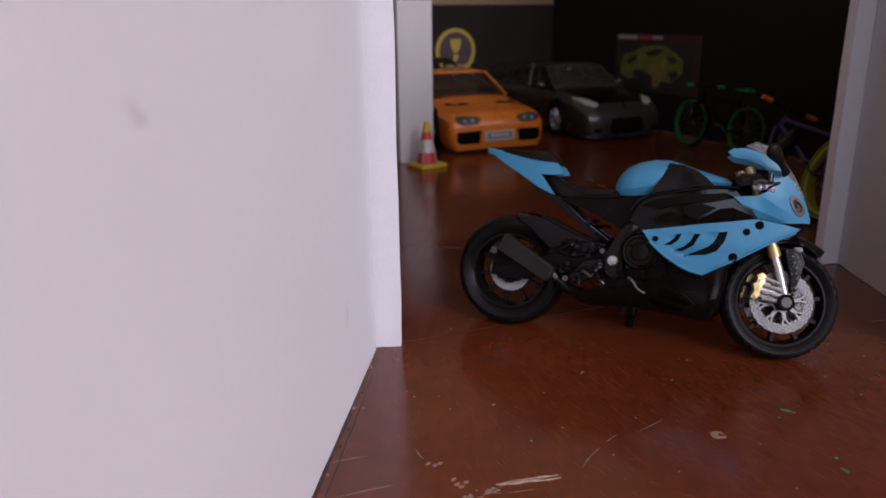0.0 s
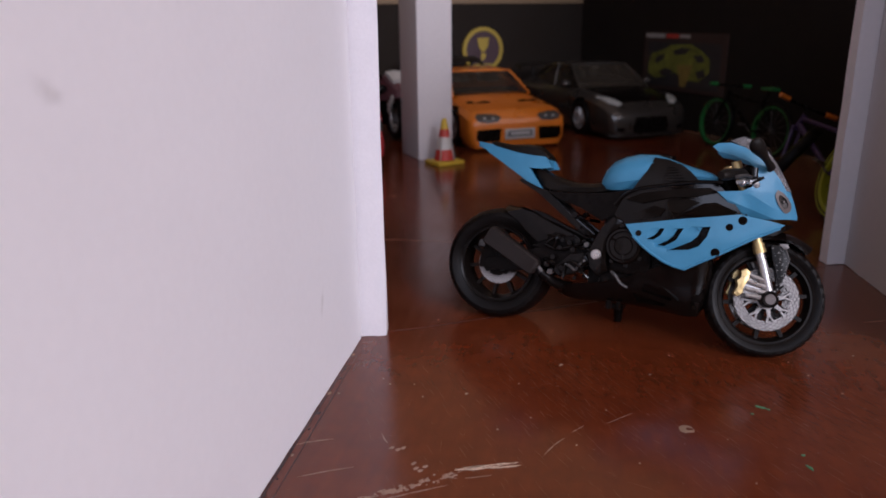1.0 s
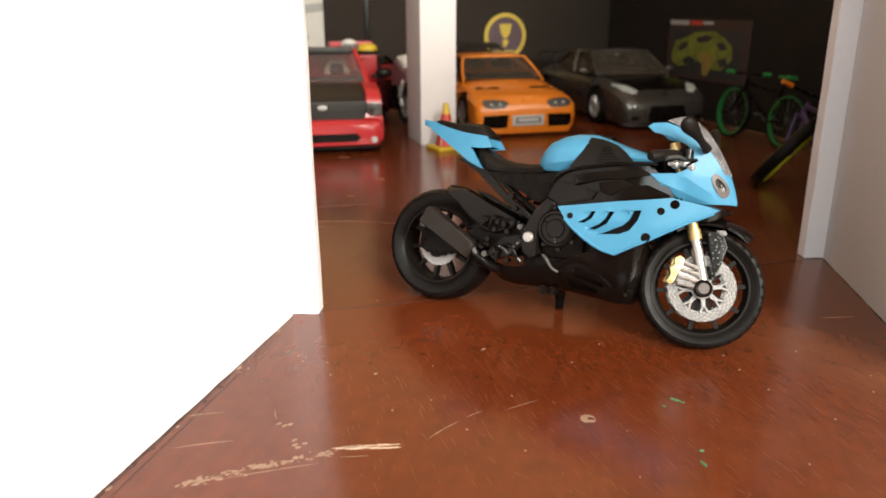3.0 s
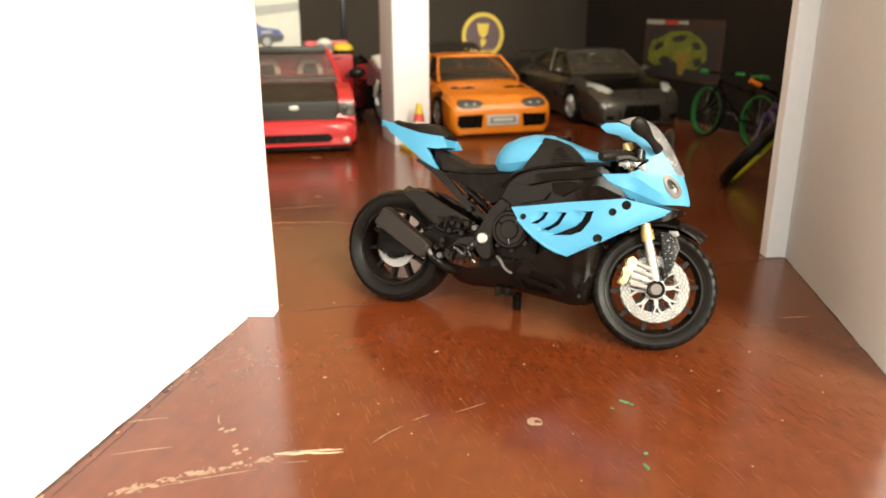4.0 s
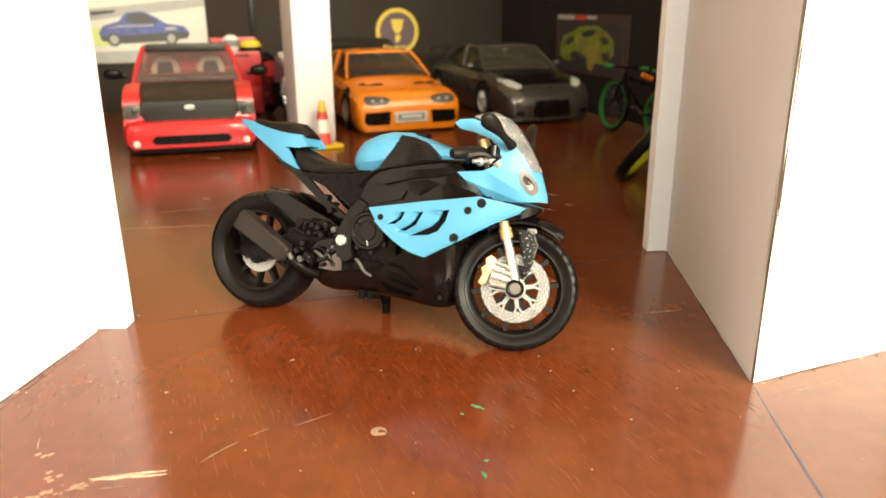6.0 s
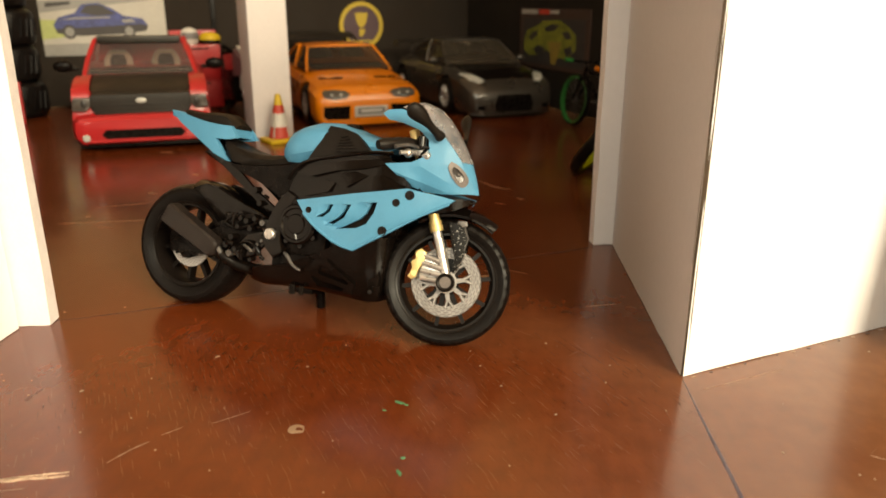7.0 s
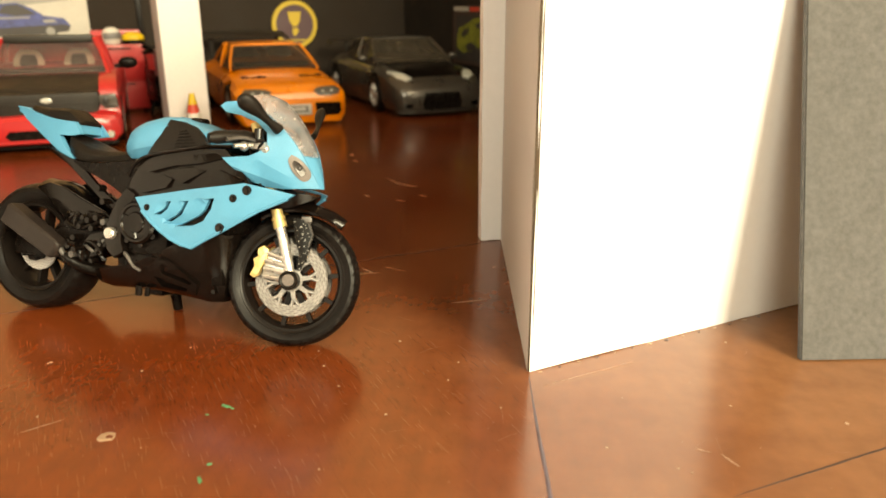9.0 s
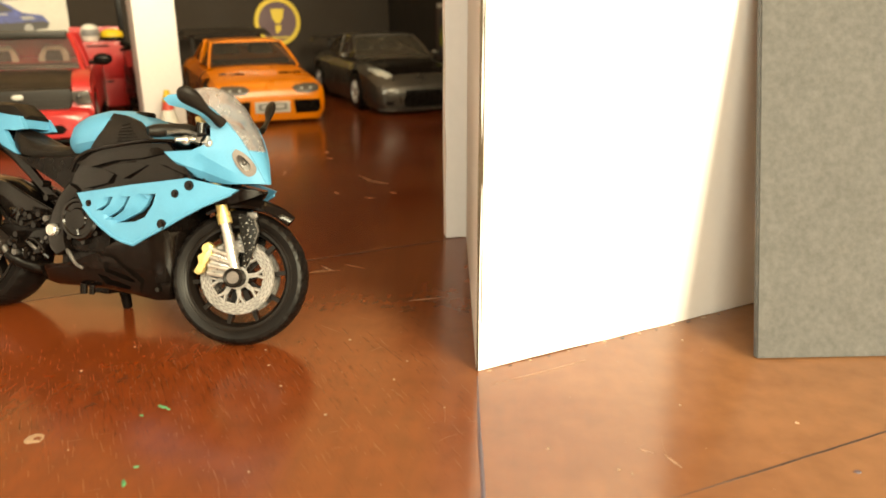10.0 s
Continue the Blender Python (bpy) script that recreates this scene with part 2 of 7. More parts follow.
def hazy_plastic():
    """Clear smoked plastic with pale scuffed patches."""
    m = principled("smoked_screen", (0.62, 0.59, 0.6), 0.1, trans=0.93, ior=1.2)
    nt = m.node_tree
    b = nt.nodes["Principled BSDF"]
    tc, n = nt.nodes.new("ShaderNodeTexCoord"), nt.nodes.new("ShaderNodeTexNoise")
    n.inputs["Scale"].default_value, n.inputs["Detail"].default_value = 260, 4
    nt.links.new(tc.outputs["Object"], n.inputs["Vector"])
    for key, lo, hi in (("Transmission Weight", 0.9, 0.7), ("Roughness", 0.12, 0.36)):
        r = nt.nodes.new("ShaderNodeMapRange")
        for k, v in (("From Min", 0.25), ("From Max", 0.75), ("To Min", lo), ("To Max", hi)):
            r.inputs[k].default_value = v
        nt.links.new(n.outputs["Fac"], r.inputs["Value"])
        nt.links.new(r.outputs[0], b.inputs[key])
    return m


FLOOR = varnished_wood()
WHITE_CARD = weathered("white_card", (0.78, 0.76, 0.78), 0.75, vary=0.025, grain=500, blotch=30, bump=0.03)
# white card again, with the shade of the entry's east side in its colour
SHADED_CARD = weathered("shaded_card", (0.66, 0.635, 0.65), 0.8, vary=0.03, grain=500, blotch=30, bump=0.03)
CARD_EDGE = weathered("card_edge", (0.06, 0.04, 0.026), 0.9, vary=0.25, grain=2500, blotch=300, bump=0.3)
FOAM_EDGE = weathered("foam_edge", (0.84, 0.80, 0.81), 0.85, vary=0.08, grain=1800, blotch=220, bump=0.4)
DARK_CARD = weathered("dark_card", (0.0165, 0.0115, 0.0082), 0.85, spec=0.2, vary=0.12, grain=500, blotch=25, bump=0.05)
GREY_CARD = weathered("grey_card", (0.080, 0.079, 0.080), 0.9, vary=0.28, grain=700, blotch=190, bump=0.25)
ROOM_NORTH = weathered("room_wall_ochre", (0.5, 0.34, 0.19), 0.9, vary=0.06, grain=90, blotch=3, bump=0.1)
ROOM_WALL = weathered("room_wall", (0.6, 0.52, 0.45), 0.9, vary=0.06, grain=90, blotch=3, bump=0.1)
ROOM_FLOOR = weathered("room_floor", (0.32, 0.26, 0.2), 0.6, vary=0.1, grain=60, blotch=3)
BLUE_PAINT = weathered("sky_blue_paint", (0.06, 0.228, 0.375), 0.46, coat=0.08, spec=0.32, vary=0.07, grain=2500, blotch=250, bump=0.05)
BLACK_PLASTIC = weathered("black_plastic", (0.004, 0.0026, 0.0021), 0.13, spec=0.25, vary=0.25, grain=2500, blotch=300, bump=0.05)
MATT_BLACK = weathered("matt_black", (0.0044, 0.003, 0.0025), 0.28, spec=0.1, vary=0.25, grain=2500, blotch=300, bump=0.15)
SEAT_BLACK = weathered("seat_black", (0.0085, 0.0062, 0.0049), 0.38, spec=0.18, vary=0.2, grain=3500, blotch=260, bump=0.25)
SILENCER = weathered("silencer_grey", (0.0165, 0.0122, 0.0108), 0.38, spec=0.22, vary=0.2, grain=2500, blotch=300, bump=0.1)
RUBBER = weathered("rubber", (0.0046, 0.0034, 0.003), 0.38, spec=0.17, vary=0.25, grain=2500, blotch=240, bump=0.2)
RIM_DARK = weathered("dark_rim", (0.0065, 0.0046, 0.0038), 0.34, spec=0.14, vary=0.2)
SILVER = weathered("silver", (0.48, 0.46, 0.445), 0.32, metal=0.8, vary=0.15, grain=2200, blotch=400, bump=0.15)
DISC_REAR = weathered("rear_disc_steel", (0.4, 0.385, 0.38), 0.48, metal=0.3, vary=0.08, grain=1700, blotch=500)
GROOVE_GREY = weathered("groove_grey", (0.13, 0.12, 0.115), 0.6, metal=0.3, vary=0.3, grain=2200, blotch=600)
DISC_STEEL = weathered("disc_steel", (0.23, 0.215, 0.207), 0.42, metal=0.55, vary=0.35, grain=1700, blotch=500, bump=0.35)
WORN = weathered("worn_metal", (0.115, 0.107, 0.103), 0.45, metal=0.7, vary=0.4, grain=2600, blotch=900)
LAMP_RING = weathered("lamp_ring", (0.11, 0.092, 0.086), 0.5, metal=0.2, vary=0.3, grain=2200, blotch=500)
GOLD = weathered("gold", (0.58, 0.43, 0.19), 0.36, metal=0.6, vary=0.15, grain=2200, blotch=300, bump=0.1)
SMOKE = hazy_plastic()
ORANGE = weathered("orange_paint", (0.58, 0.155, 0.008), 0.34, coat=0.5, vary=0.04)
RED = weathered("red_paint", (0.33, 0.011, 0.014), 0.42, coat=0.25, vary=0.05)
GRAPHITE = weathered("graphite_paint", (0.042, 0.034, 0.028), 0.34, metal=0.4, coat=0.5, vary=0.08)
CARBON = weathered("satin_black", (0.013, 0.0095, 0.007), 0.48, spec=0.35, vary=0.15)
GLASS = principled("car_glass", (0.62, 0.5, 0.46), 0.06, trans=0.93, ior=1.14)
GLASS_SMOKED = principled("smoked_car_glass", (0.5, 0.4, 0.3), 0.05, trans=0.95, ior=1.08)
GLASS_DARK = principled("dark_car_glass", (0.12, 0.1, 0.085), 0.05, trans=0.88, ior=1.2)
LAMP = weathered("lamp_lens", (0.34, 0.335, 0.31), 0.15, coat=0.6, vary=0.3, grain=1800, blotch=500)
DARK_LAMP = weathered("dark_lamp", (0.05, 0.042, 0.036), 0.35, coat=0.2, vary=0.4, grain=1800, blotch=500)
PLATE_WHITE = weathered("plate_white", (0.4, 0.385, 0.36), 0.5, vary=0.06)
GREY_INK = weathered("grey_ink", (0.14, 0.13, 0.13), 0.6, vary=0.1)
YELLOW = weathered("yellow_paint", (0.5, 0.33, 0.02), 0.5, vary=0.08)
CONE_RED = weathered("cone_red", (0.42, 0.04, 0.025), 0.5, vary=0.1)
CONE_WHITE = weathered("cone_white", (0.5, 0.47, 0.43), 0.5, vary=0.06)
LIME = weathered("lime_paint", (0.36, 0.42, 0.015), 0.4, vary=0.08)
GREEN = weathered("green_paint", (0.02, 0.14, 0.03), 0.4, vary=0.1)
PLUM = weathered("plum_plastic", (0.11, 0.045, 0.05), 0.45, vary=0.15)
PURPLE = weathered("purple_paint", (0.05, 0.028, 0.1), 0.4, vary=0.1)
CREAM = weathered("cream_plastic", (0.36, 0.29, 0.23), 0.6, vary=0.08)
SMEAR = weathered("worn_smear", (0.24, 0.115, 0.06), 0.55, vary=0.5, grain=900, blotch=300)
SCRATCH = weathered("bare_scratch", (0.27, 0.165, 0.115), 0.7, vary=0.45, grain=3000, blotch=900)
PORE = weathered("grain_pore", (0.1, 0.0195, 0.0056), 0.2, spec=0.73, vary=0.25, grain=3000, blotch=400)
HAIRLINE = weathered("hairline_scratch", (0.15, 0.055, 0.024), 0.5, vary=0.4, grain=3000, blotch=400)
BARE = weathered("bare_wood", (0.62, 0.45, 0.33), 0.75, vary=0.3, grain=3000, blotch=700)
FLECK = weathered("paint_fleck", (0.27, 0.175, 0.115), 0.6, vary=0.2)
GREEN_FLECK = weathered("green_fleck", (0.045, 0.19, 0.085), 0.5, vary=0.2)
PEN = weathered("pen_line", (0.03, 0.016, 0.016), 0.4, vary=0.4, grain=1500, blotch=200)
BLUE_PEN = weathered("blue_pen_line", (0.06, 0.045, 0.07), 0.4, vary=0.4, grain=1500, blotch=200)
KRAFT = weathered("kraft_tape", (0.2, 0.13, 0.07), 0.7, vary=0.1)
PILLAR_CARD = weathered("pillar_card", (0.54, 0.49, 0.48), 0.8, vary=0.05, grain=500, blotch=40, bump=0.05)
FOAM_FACE = weathered("foam_face", (0.72, 0.685, 0.705), 0.85, vary=0.04, grain=1200, blotch=160, bump=0.1)


def scuffed_card(name, spots):
    """White card with soft grey smudges at given places."""
    m = weathered(name, (0.87, 0.845, 0.87), 0.75, vary=0.018, grain=500, blotch=22, bump=0.02)
    nt = m.node_tree
    b = nt.nodes["Principled BSDF"]
    tc = nt.nodes.new("ShaderNodeTexCoord")
    last = b.inputs["Base Color"].links[0].from_socket
    for (x, y, z), (sy, sz), turn, strength in spots:
        mp = nt.nodes.new("ShaderNodeMapping")
        mp.vector_type = "TEXTURE"
        mp.inputs["Location"].default_value = (x, y, z)
        mp.inputs["Rotation"].default_value = (radians(turn), 0, 0)
        mp.inputs["Scale"].default_value = (1, sy, sz)
        nt.links.new(tc.outputs["Object"], mp.inputs["Vector"])
        noise_tex = nt.nodes.new("ShaderNodeTexNoise")
        noise_tex.inputs["Scale"].default_value = 500
        nt.links.new(tc.outputs["Object"], noise_tex.inputs["Vector"])
        ln = nt.nodes.new("ShaderNodeVectorMath")
        ln.operation = "LENGTH"
        nt.links.new(mp.outputs[0], ln.inputs[0])
        add = nt.nodes.new("ShaderNodeMath")
        add.operation = "MULTIPLY_ADD"
        add.inputs[1].default_value = 0.8
        nt.links.new(noise_tex.outputs["Fac"], add.inputs[0])
        nt.links.new(ln.outputs["Value"], add.inputs[2])
        r = nt.nodes.new("ShaderNodeMapRange")
        r.interpolation_type = "SMOOTHSTEP"
        for key, v in (("From Min", 0.3), ("From Max", 1.4), ("To Min", strength), ("To Max", 0.0)):
            r.inputs[key].default_value = v
        nt.links.new(add.outputs[0], r.inputs["Value"])
        mix = nt.nodes.new("ShaderNodeMix")
        mix.data_type = "RGBA"
        mix.inputs["B"].default_value = (0.36, 0.32, 0.3, 1)
        nt.links.new(r.outputs[0], mix.inputs["Factor"])
        nt.links.new(last, mix.inputs["A"])
        last = mix.outputs["Result"]
    nt.links.new(last, b.inputs["Base Color"])
    return m


SCUFFED = scuffed_card("scuffed_card", [((-0.0245, 0.083, 0.0845), (0.004, 0.0018), -25, 0.3), ((-0.0245, 0.172, 0.0244), (0.0015, 0.005), -15, 0.25)])

# ---- the place ----
GA, GB = Vector((math.cos(radians(30)), 0.5, 0)), Vector((-0.5, math.cos(radians(30)), 0))
G0 = Vector((-0.019, 0.211, 0))


def garage(a, b, z=0.0, turn=0.0):
    """A pose in the garage: a along its front, b into it, in metres; turned about the vertical."""
    p = G0 + GA * a + GB * b
    return pose(p.x, p.y, z, 0, 0, 30 + turn)


def board(name, p0, p1, thick, height, material, label, edge=None, side=1, z0=0.0):
    """An upright sheet from p0 to p1 in metres, thickened to its left side, slightly uneven at its cut edges."""
    p0, p1 = Vector((*p0, 0)), Vector((*p1, 0))
    d = p1 - p0
    n = Vector((-d.y, d.x, 0)).normalized() * thick * side
    bm = bmesh.new()
    k = max(6, int(d.length / 0.006))
    rows = 10
    rnd = random.Random(name)
    ring = {}
    for s in (0, 1):
        for i in range(k + 1):
            for j in range(rows + 1):
                p = p0 + d * (i / k) + n * s
                off = d.normalized() * (rnd.uniform(-0.00025, 0.00025) if i in (0, k) else 0)
                z = z0 + height * j / rows + (rnd.uniform(0, 0.0003) if j == 0 else 0)
                ring[s, i, j] = bm.verts.new((p.x + off.x, p.y + off.y, z))
    for i in range(k):
        for j in range(rows):
            for s in (0, 1):
                bm.faces.new((ring[s, i, j], ring[s, i + 1, j], ring[s, i + 1, j + 1], ring[s, i, j + 1]))
    for i in range(k):
        for j in (0, rows):
            bm.faces.new((ring[0, i, j], ring[0, i + 1, j], ring[1, i + 1, j], ring[1, i, j])).material_index = 1
    for j in range(rows):
        for i in (0, k):
            bm.faces.new((ring[0, i, j], ring[0, i, j + 1], ring[1, i, j + 1], ring[1, i, j])).material_index = 1
    ob = new(name, mesh_of(name, bm, [material, edge or material], scale=1.0))
    return tagged(ob, label, "wall", kind="structure")


def gp(a, b):
    p = G0 + GA * a + GB * b
    return p.x, p.y


# TALL walls have an unseen upper part that keeps light out of the garage
HIGH, TALL = 0.103, 0.15
# table top: one thick slab with the varnished face
bm = bmesh.new()
box(bm, (-900, -500, -40), (900, 1100, 0), 3)
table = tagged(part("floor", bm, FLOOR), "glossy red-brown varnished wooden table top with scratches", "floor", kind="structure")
for x in (-840, 840):
    for y in (-440, 1040):
        bm = bmesh.new()
        box(bm, (x - 35, y - 35, -760), (x + 35, y + 35, -40), 4)
        part("table_leg", bm, FLOOR, table)

board("wall_back_west", gp(-0.16, 0.474), gp(0.111, 0.474), 0.005, HIGH, DARK_CARD, "dark grey card back wall of the toy garage", CARD_EDGE)
# raised above its seen height to block light
board("wall_back_east", gp(0.1112, 0.474), gp(0.355, 0.474), 0.005, 0.27, DARK_CARD, "dark grey card back wall of the toy garage", CARD_EDGE)
bm = bmesh.new()
box(bm, (0, -0.9, 102.4), (237, 0, 107.5), 0.2)
tagged(part("trim_back_top", bm, KRAFT, at=garage(0.1125, 0.4738)), "brown paper tape along the dark back wall", "trim", kind="structure")
# its upper part is unseen, added to shade the garage from the east
board("wall_east", gp(0.350, 0.474), gp(0.350, 0.0), 0.005, 0.34, DARK_CARD, "dark grey card side wall of the toy garage", CARD_EDGE)
board("wall_west", gp(-0.155, -0.005), gp(-0.155, 0.474), 0.005, HIGH, DARK_CARD, "dark grey card far side wall of the toy garage", CARD_EDGE)
board("wall_front_west", gp(-0.155, -0.001), gp(-0.008, -0.001), 0.004, HIGH, WHITE_CARD, "white card front wall of the toy garage", FOAM_EDGE)
board("wall_front_east", gp(0.190, -0.001), gp(0.350, -0.001), 0.004, TALL, WHITE_CARD, "white card front wall of the toy garage", FOAM_EDGE)
# entry walls
board("wall_entry_west", (-0.0245, 0.02), (-0.0245, 0.2055), 0.004, TALL, SCUFFED, "white foam board entry wall with scuffed face", FOAM_EDGE)
board("trim_entry_west", (-0.0285, 0.206), (-0.0172, 0.2085), 0.005, TALL, FOAM_FACE, "cut white foam board strip at the garage opening", FOAM_EDGE)
board("wall_entry_east", (0.1470, 0.1985), (0.1410, 0.2980), 0.0011, TALL, SHADED_CARD, "white card entry wall in a darker shaded tone, with a brown cut edge", CARD_EDGE, side=-1)
board("trim_entry_east", (0.1340, 0.2965), (0.1455, 0.2995), 0.005, TALL, SHADED_CARD, "white foam board strip in a darker shaded tone at the garage opening", FOAM_EDGE)
board("wall_outer_east", (0.1476, 0.1983), (0.3500, 0.3189), 0.0011, TALL, WHITE_CARD, "bright white card outer wall beside the opening", CARD_EDGE)

# grey board that leans on the outer wall
bm = bmesh.new()
foot, along = Vector((0.2112, 0.2077, 0)), Vector((0.995, 0.10, 0)).normalized()
lean = Vector((-0.512, 0.859, 0)) * 0.0185 / 0.08
skew = Vector((0.859, 0.512, 0)) * 0.008 / 0.08
rise = (Vector((0, 0, 1)) + lean + skew) * 0.098
q = [foot, foot + along * 0.11, foot + along * 0.11 + rise, foot + rise]
nrm = along.cross(rise).normalized() * -0.002
vs = [bm.verts.new(p) for p in q] + [bm.verts.new(p + nrm) for p in q]
for f in ((0, 1, 2, 3), (7, 6, 5, 4), (0, 4, 5, 1), (1, 5, 6, 2), (2, 6, 7, 3), (3, 7, 4, 0)):
    bm.faces.new([vs[i] for i in f])
bmesh.ops.translate(bm, vec=(0, 0, 0.0004), verts=bm.verts)
bmesh.ops.bevel(bm, geom=list(bm.edges), offset=0.0003, segments=2, affect="EDGES")
grey = new("grey_board", mesh_of("grey_board", bm, GREY_CARD, scale=1.0))
tagged(grey, "grey cardboard sheet leaning against the white wall", "board")

# the unseen room round the table, added to bounce the window's light
RX, RY, RZ0, RZ1 = 3.15, 2.0, -0.76, 1.95


def room_wall(name, lo, hi, material, label, category="wall"):
    b = bmesh.new()
    box(b, lo, hi)
    return tagged(new(name, mesh_of(name, b, material, scale=1.0)), label, category, kind="structure")


room_wall("room_floor", (-RX, -RY, RZ0 - 0.1), (RX, 1.5, RZ0), ROOM_FLOOR, "brown floor of the room below the table", "floor")
room_wall("room_ceiling", (-RX, -RY, RZ1), (RX, 1.5, RZ1 + 0.1), ROOM_WALL, "plain pale ceiling of the room", "ceiling")
# added wall whose ochre tints the haze mirrored in the varnish
room_wall("room_wall_north", (-RX, 1.5, RZ0), (RX, 1.6, RZ1), ROOM_NORTH, "unseen ochre wall of the room, added for its reflection in the table")
room_wall("room_wall_west", (-RX - 0.1, -RY, RZ0), (-RX, 1.5, RZ1), ROOM_WALL, "plain beige wall of the room")
room_wall("room_wall_east", (RX, -RY, RZ0), (RX + 0.1, 1.5, RZ1), ROOM_WALL, "plain beige wall of the room")
# south wall: the light's window W1, and W2, an opening added for the fill lamp
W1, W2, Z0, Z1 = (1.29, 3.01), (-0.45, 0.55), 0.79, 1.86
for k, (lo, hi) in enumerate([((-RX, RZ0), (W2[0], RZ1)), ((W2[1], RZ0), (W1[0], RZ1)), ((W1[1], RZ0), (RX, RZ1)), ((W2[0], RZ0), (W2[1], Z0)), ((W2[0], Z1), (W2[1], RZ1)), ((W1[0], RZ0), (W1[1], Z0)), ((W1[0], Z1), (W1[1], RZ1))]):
    room_wall("room_wall_south_%d" % (k + 1), (lo[0], -RY - 0.1, lo[1]), (hi[0], -RY, hi[1]), ROOM_WALL, "plain pale unseen wall of the room, open for the window and the fill lamp")

# ---- the motorcycle, in millimetres: x ahead, y to its left, z up ----
def tyre_mesh(bm, r, half, inner, seg=198):
    """A round-shouldered tyre with slanted tread grooves."""
    prof = [(inner, -half * 0.72), (inner + (r - inner) * 0.28, -half * 0.93), (inner + (r - inner) * 0.55, -half), (inner + (r - inner) * 0.75, -half * 0.92),
            (r - (r - inner) * 0.12, -half * 0.72), (r - (r - inner) * 0.03, -half * 0.42), (r, 0)]
    prof += [(a, -h) for a, h in prof[-2::-1]]
    rings = []
    n = len(prof)
    for j, (rr, h) in enumerate(prof):
        ring = []
        for k in range(seg):
            shift = abs(j - n // 2)
            cut = (0.4 if half < 4 else 0.2) if 1 <= shift <= 3 and (k + shift + (1 if j > n // 2 else 0)) % 3 == 0 and (k // 3) % 2 == 0 else 0
            a = 2 * math.pi * k / seg
            ring.append(bm.verts.new((math.cos(a) * (rr - cut), h, math.sin(a) * (rr - cut))))
        rings.append(ring)
    for a, b in zip(rings, rings[1:] + rings[:1]):
        for k in range(seg):
            bm.faces.new((a[k], a[(k + 1) % seg], b[(k + 1) % seg], b[k]))
    return bm


def spoke(bm, a, r0, r1, w0, w1, y0, y1):
    d, t = Vector((math.cos(a), 0, math.sin(a))), Vector((-math.sin(a), 0, math.cos(a)))
    q = []
    for r, w in ((r0, w0), (r1, w1)):
        q.append([d * r + t * w * s + Vector((0, y, 0)) for s, y in ((-1, y0), (1, y0), (0.6, y1), (-0.6, y1))])
    loft(bm, q)


def bike_wheel(name, parent, at, r, half, rim_r, spokes, front):
    bm = bmesh.new()
    lathe(bm, [(rim_r + 0.5, -half * 0.62), (rim_r + 0.3, -half * 0.78), (rim_r - 0.5, -half * 0.78), (rim_r - 1.3, -half * 0.4), (rim_r - 1.5, 0),
               (rim_r - 1.3, half * 0.4), (rim_r - 0.5, half * 0.78), (rim_r + 0.3, half * 0.78), (rim_r + 0.5, half * 0.62)], seg=64, closed=True)
    lathe(bm, [(0.8, -3.4), (2.6, -3.4), (3.2, -2.4), (3.2, 2.4), (2.6, 3.4), (0.8, 3.4)], seg=24)
    wheel = part(name, bm, RIM_DARK, parent, "dark cast wheel with thin spokes", at=at)
    bm = bmesh.new()
    spoke(bm, 0.0, 2.4, rim_r - 0.9, 0.75, 0.5, -1.6, 1.2)
    first = part("spoke", bm, RIM_DARK, wheel, at=pose(0, 0, 0, 0, -11, 0))
    for k in range(1, spokes):
        o = new("spoke", first.data)
        o.parent, o.matrix_basis = wheel, pose(0, 0, 0, 0, -11 - 360 * k / spokes, 0)
    bm = bmesh.new()
    tyre_mesh(bm, r, half, rim_r)
    part("tyre", bm, RUBBER, wheel, "black rubber tyre with slanted tread grooves", sharp=24)
    bm = bmesh.new()
    lathe(bm, [(rim_r + 0.05, -half * 0.8), (rim_r + 0.5, -half * 0.86), (rim_r + 0.75, -half * 0.8)], seg=64, closed=True)
    part("rim_edge", bm, RIM_DARK, wheel)
    return wheel


